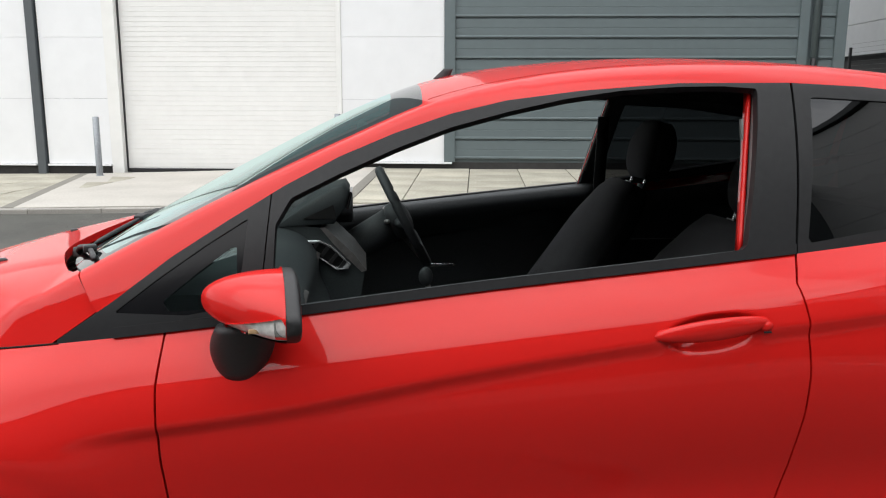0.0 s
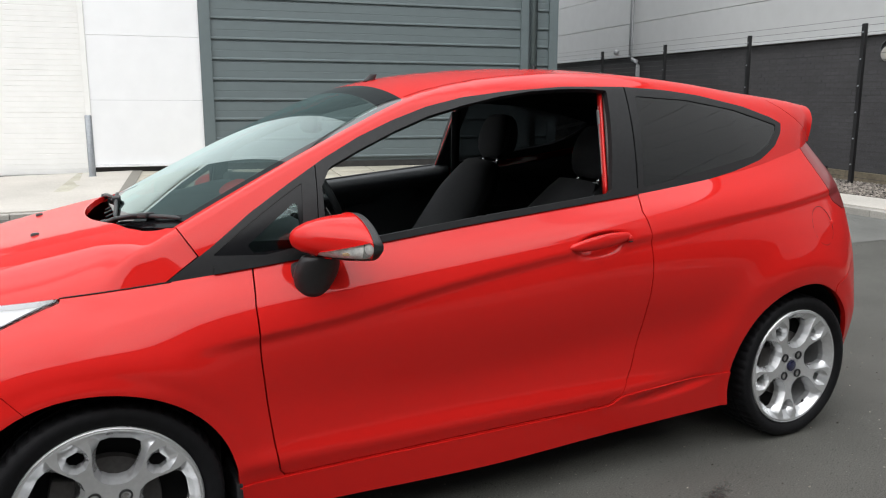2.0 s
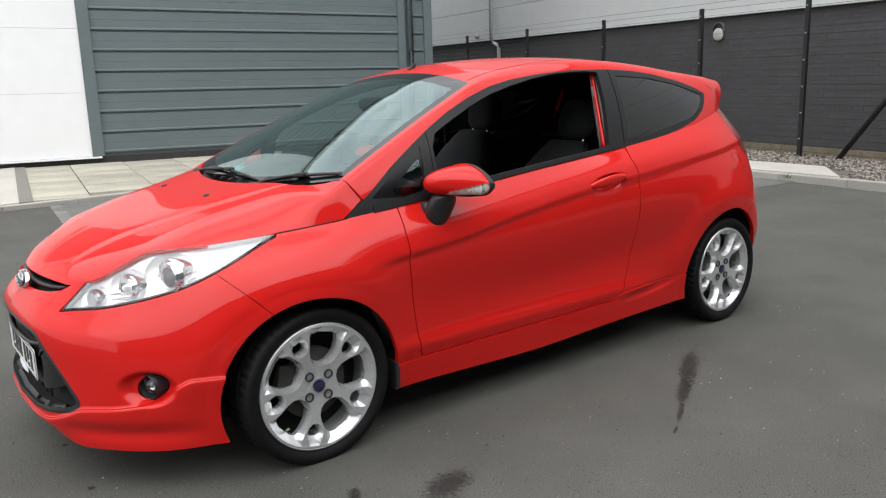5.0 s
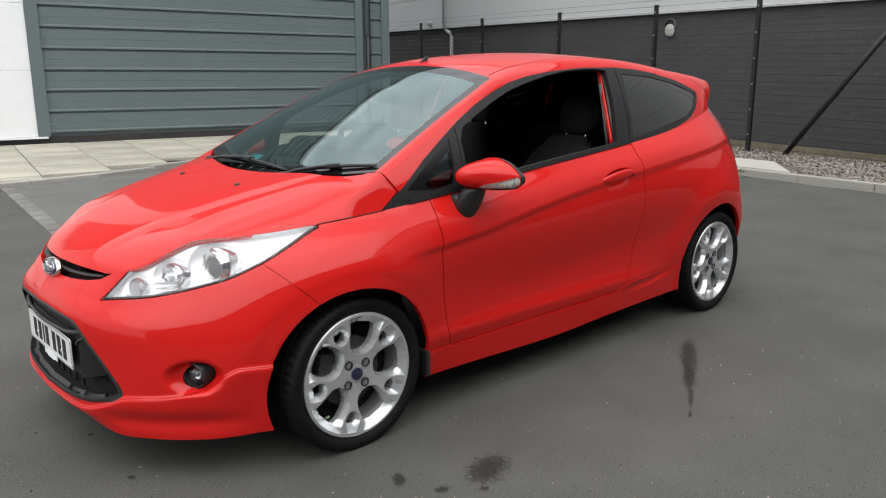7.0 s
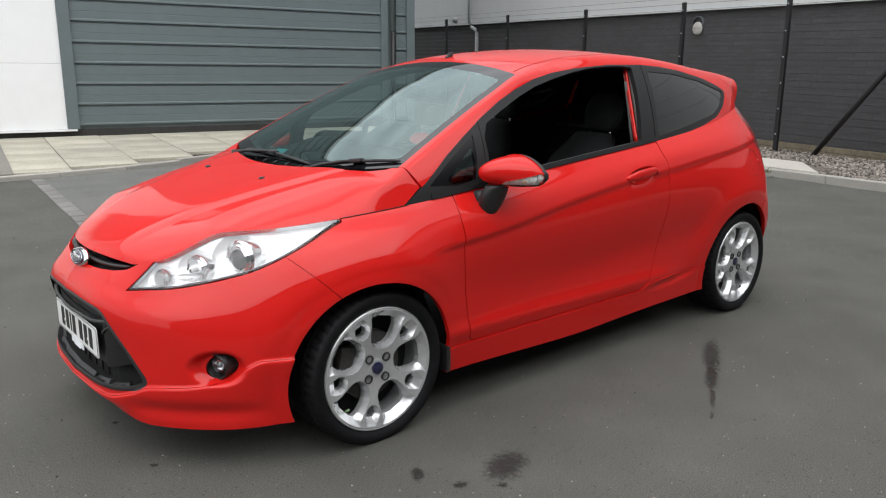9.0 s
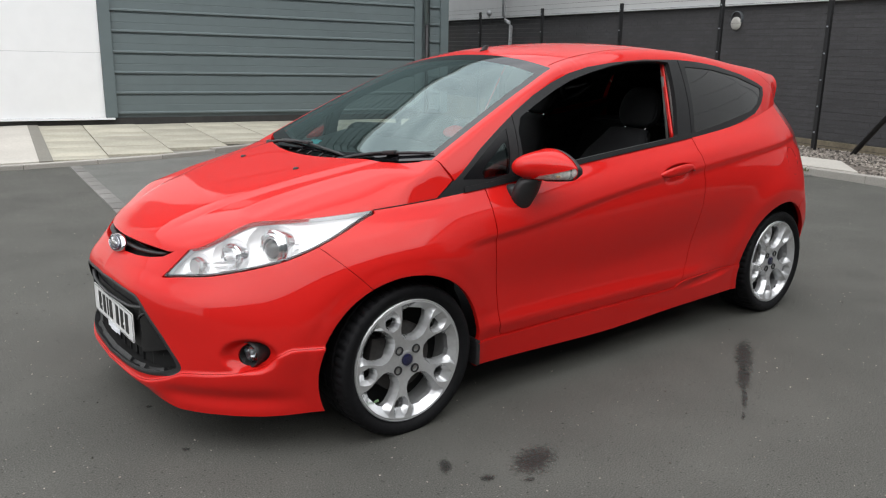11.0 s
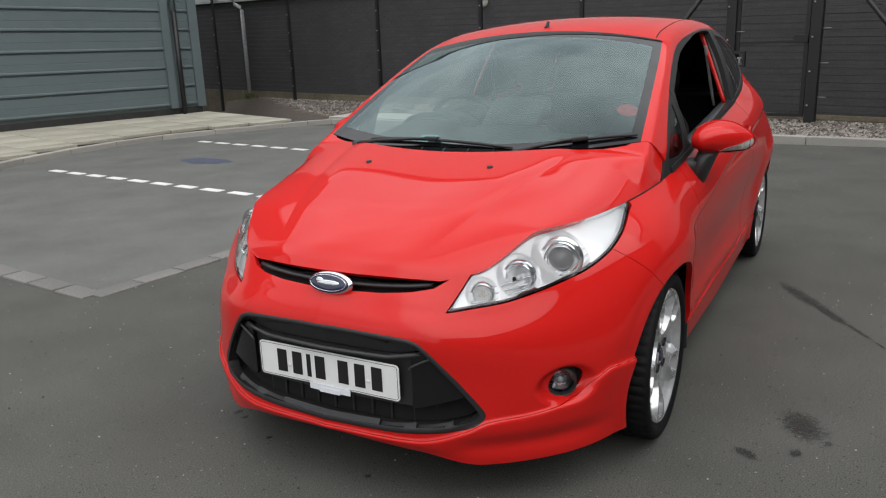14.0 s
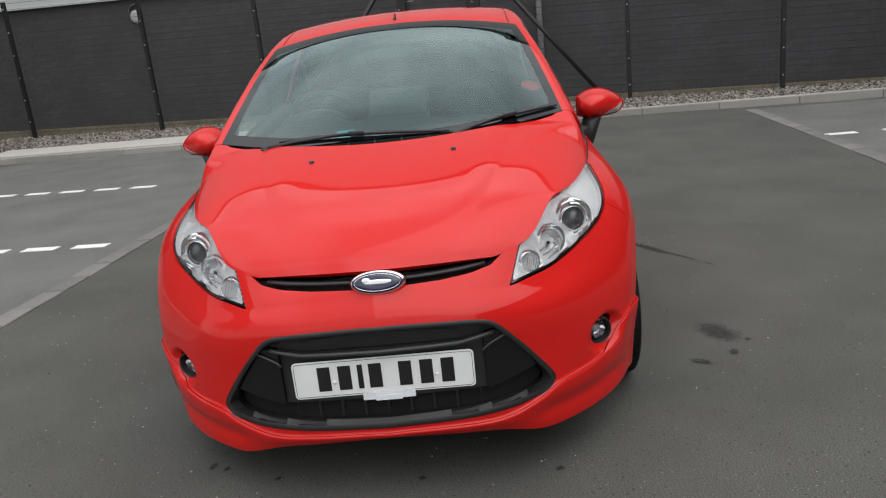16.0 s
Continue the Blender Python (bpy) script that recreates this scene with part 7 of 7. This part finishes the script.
part("instrument_pod", loft([[(0.56 + 0.20 * k, 0.37 + (0.15 - 0.02 * k) * math.cos(u), 0.975 + (0.065 - 0.01 * k) * math.sin(u)) for u in np.linspace(0, 2 * math.pi, 28, endpoint=False)] for k in np.linspace(0, 1, 5)]), SOFT_BLACK, dash, "black instrument pod")
lever = part("gear_lever", tube([(1.02, 0.0, 0.62), (0.99, 0.0, 0.78)], 0.008, 8), STEEL, CAR)
part("gear_knob", bulge((0.985, 0.0, 0.80), (0.022, 0.022, 0.030), 12, 18), SOFT_BLACK, lever)
part("handbrake", tube([(1.22, 0.06, 0.62), (1.03, 0.06, 0.745)], 0.013, 10), SOFT_BLACK, CAR)
# soft trims along the window sills
for fix in (lambda q: q, mirror):
    rows = []
    for x in np.linspace(0.42, 1.72, 27):
        w, z = float(BELT_W(x)), float(BELT_Z(x))
        rows.append([(x, -w + 0.008, z - 0.03), (x, -w + 0.010, z + 0.012), (x, -w + 0.030, z + 0.016), (x, -w + 0.065, z + 0.004), (x, -w + 0.080, z - 0.06)])
    part("sill_trim", fix(loft(rows)), SOFT_BLACK, CAR, "black inner window sill trim")

# steering wheel
sw = pose(0.937, 0.37, 0.933, 0, -27, 0)
t = np.linspace(0, 2 * math.pi, 49)
wheel = part("steering_wheel", moved(tube([(0, 0.182 * math.cos(u), 0.182 * math.sin(u)) for u in t], 0.0155, 12), sw), SOFT_BLACK, CAR, "black three-spoke steering wheel")
part("wheel_boss", moved(bulge((-0.02, 0, 0), (0.045, 0.075, 0.065), 14, 24, 2.6), sw), SOFT_BLACK, wheel)
for a, mat in ((0, SOFT_BLACK), (180, SOFT_BLACK), (270, STEEL)):
    u = math.radians(a)
    part("wheel_spoke", moved(tube([(-0.02, 0.06 * math.cos(u), 0.06 * math.sin(u)), (-0.004, 0.175 * math.cos(u), 0.175 * math.sin(u))], 0.017, 8, [1.2, 0.7]), sw), mat, wheel)
part("steering_column", moved(tube([(-0.02, 0, 0), (-0.26, 0, -0.02)], 0.06, 16), sw), SOFT_BLACK, wheel)
for sgn in (-1, 1):
    part("column_stalk", moved(tube([(-0.06, 0.05 * sgn, 0.02), (-0.05, 0.17 * sgn, 0.035)], 0.008, 8), sw), STEEL, wheel)


def seat(y, slide, rise, tag):
    """A front seat with a bolstered back, and a headrest on chrome posts."""
    def ring(c, half, thick, along_v, out_v, m=40, power=3.0):
        tt = np.linspace(0, 2 * math.pi, m, endpoint=False)
        cc, ss = np.cos(tt), np.sin(tt)
        a = np.sign(cc) * np.abs(cc) ** (2 / power) * half
        b = np.sign(ss) * np.abs(ss) ** (2 / power) * thick
        # bolsters stand forward at both sides
        b = b - 0.035 * (np.abs(a) / half) ** 4 * (ss > 0)
        return [tuple(np.array(c) + np.array((slide, i, rise)) + np.array(out_v) * j) for i, j in zip(a, b)]
    rings = []
    for k in np.linspace(0, 1, 15):
        cx, cz = 1.33 + 0.40 * k, 0.47 + 0.59 * k
        half = 0.245 - 0.03 * k - 0.085 * smooth(0.72, 1.0, k)
        thick = 0.090 - 0.02 * k
        if k > 0.93:
            thick *= 0.75
        rings.append(ring((cx, y, cz), half, thick, None, (0.86, 0, -0.52)))
    s = part("front_seat", loft(rings), CLOTH, CAR, tag)
    cush = []
    for k in np.linspace(0, 1, 11):
        cush.append(ring((0.88 + 0.50 * k, y, 0.50 - 0.05 * k), 0.25, 0.08 * math.sin(math.pi * (0.12 + 0.8 * k)) ** 0.4, None, (0, 0, -1.0)))
    part("seat_cushion", loft(cush), CLOTH, s)
    hr = []
    for k in np.linspace(0, 1, 13):
        q = math.sin(math.pi * (0.04 + 0.92 * k)) ** 0.26
        hr.append(ring((1.785 + 0.045 * k, y, 1.083 + 0.200 * k), (0.130 - 0.022 * k) * q, 0.066 * q, None, (0.97, 0, -0.22), power=3.4))
    head = part("headrest", loft(hr), CLOTH, s)
    for dy in (-0.064, 0.064):
        part("headrest_post", tube([(1.745 + slide, y + dy, 1.03 + rise), (1.780 + slide, y + dy, 1.13 + rise)], 0.0065, 8), CHROME, head, "chrome post")
        # white reflector colour stands in for the sky glinting on chrome
        part("post_guide", tube([(1.738 + slide, y + dy, 1.046 + rise), (1.748 + slide, y + dy, 1.072 + rise)], 0.011, 10), LAMP_SHELL, head, "pale post guide")
    return s


seat(-0.322, 0.072, -0.066, "charcoal cloth front passenger seat")
seat(0.362, 0.020, -0.022, "charcoal cloth driver's seat")
bench = []
for k in np.linspace(0, 1, 9):
    bench.append([(2.25 + 0.30 * k + dx, yy, 0.52 + 0.50 * k + dz) for yy, dx, dz in ((-0.60, 0, 0), (-0.60, 0.10, -0.04), (0.60, 0.10, -0.04), (0.60, 0, 0), (0.2, -0.02, 0.01), (-0.2, -0.02, 0.01))])
part("rear_bench", loft(bench), CLOTH, CAR, "charcoal cloth rear bench")
part("bench_cushion", block(1.85, 2.30, -0.60, 0.60, 0.40, 0.54, 0.05), CLOTH, CAR)
part("parcel_shelf", block(2.50, 2.90, -0.58, 0.58, 0.98, 1.0, 0.006), SOFT_BLACK, CAR)
part("cabin_floor", block(0.28, 2.9, -0.66, 0.66, 0.24, 0.27), CLOTH, CAR, flat=True)
part("rear_view_mirror", bulge((0.80, 0.0, 1.235), (0.018, 0.115, 0.034), 14, 28, 3.0), BLACK_PLASTIC, CAR)
# pale bar added for the streak of light along the far rear glass
part("rear_belt", tube([(2.385, 0.600, 1.140), (2.465, 0.598, 1.176), (2.540, 0.590, 1.222)], 0.008, 8), LINING, CAR, "pale rear belt webbing")
part("seat_belt", loft([[(1.70 - 0.02 * k, 0.60 - 0.02 * k, 1.28 - 0.45 * k), (1.745 - 0.02 * k, 0.60 - 0.02 * k, 1.28 - 0.45 * k), (1.745 - 0.02 * k, 0.603 - 0.02 * k, 1.28 - 0.45 * k), (1.70 - 0.02 * k, 0.603 - 0.02 * k, 1.28 - 0.45 * k)] for k in np.linspace(0, 1, 5)]), BLACK_TRIM, CAR)
part("inner_door_handle", tube([(1.045, 0.700, 0.690), (1.060, 0.690, 0.693), (1.145, 0.690, 0.692), (1.165, 0.700, 0.688)], 0.008, 8), CHROME, CAR, "chrome inner door handle")
part("seat_belt", loft([[(1.655 - 0.005 * k + dx, -0.662 + 0.056 * k + dy, 0.985 + 0.30 * k) for dx, dy in ((0, 0), (0.002, 0.0), (0.002, 0.014), (0, 0.014))] for k in np.linspace(0, 1, 7)]), LINING, CAR, "pale grey belt webbing beside the pillar")


# ---------------------------------------------------------------- bricks of the charcoal wall
def brick_courses():
    """Stretcher bond: the stretch nearest the yard as single bricks, the rest joined."""
    L, Hh, D = 0.215, 0.065, 0.030
    one = block(-L / 2, L / 2, -D, 0.0, 0.0, Hh)
    data = mesh_data("brick", one, BRICK, flat=True)
    r = random.Random(17)
    V, F, n = [], [], 0
    wall = [c for c in BUILDING.children if c.name.startswith("wall")][0]
    count = 0
    for row in range(33):
        z = 0.075 + 0.075 * row
        for k in range(int(26.5 / 0.225)):
            x = -10.2 + 0.225 * (k + 0.5 * (row % 2))
            out = 0.0045 + r.uniform(-0.0015, 0.0015)
            if -0.6 < x < 2.6 and row < 22 and count < 300:
                piece("brick", data, wall, pose(x, out, z + RISE * x, 0, 0, r.uniform(-0.3, 0.3)))
                count += 1
            else:
                V.append(one[0] + np.array([x, out, z + RISE * x]))
                F += [tuple(i + n for i in f) for f in one[1]]
                n += 8
    run = part("brick_run", (np.vstack(V), F), BRICK_JOINED, BUILDING, flat=True)
    tagged(run, kind="stuff")


brick_courses()
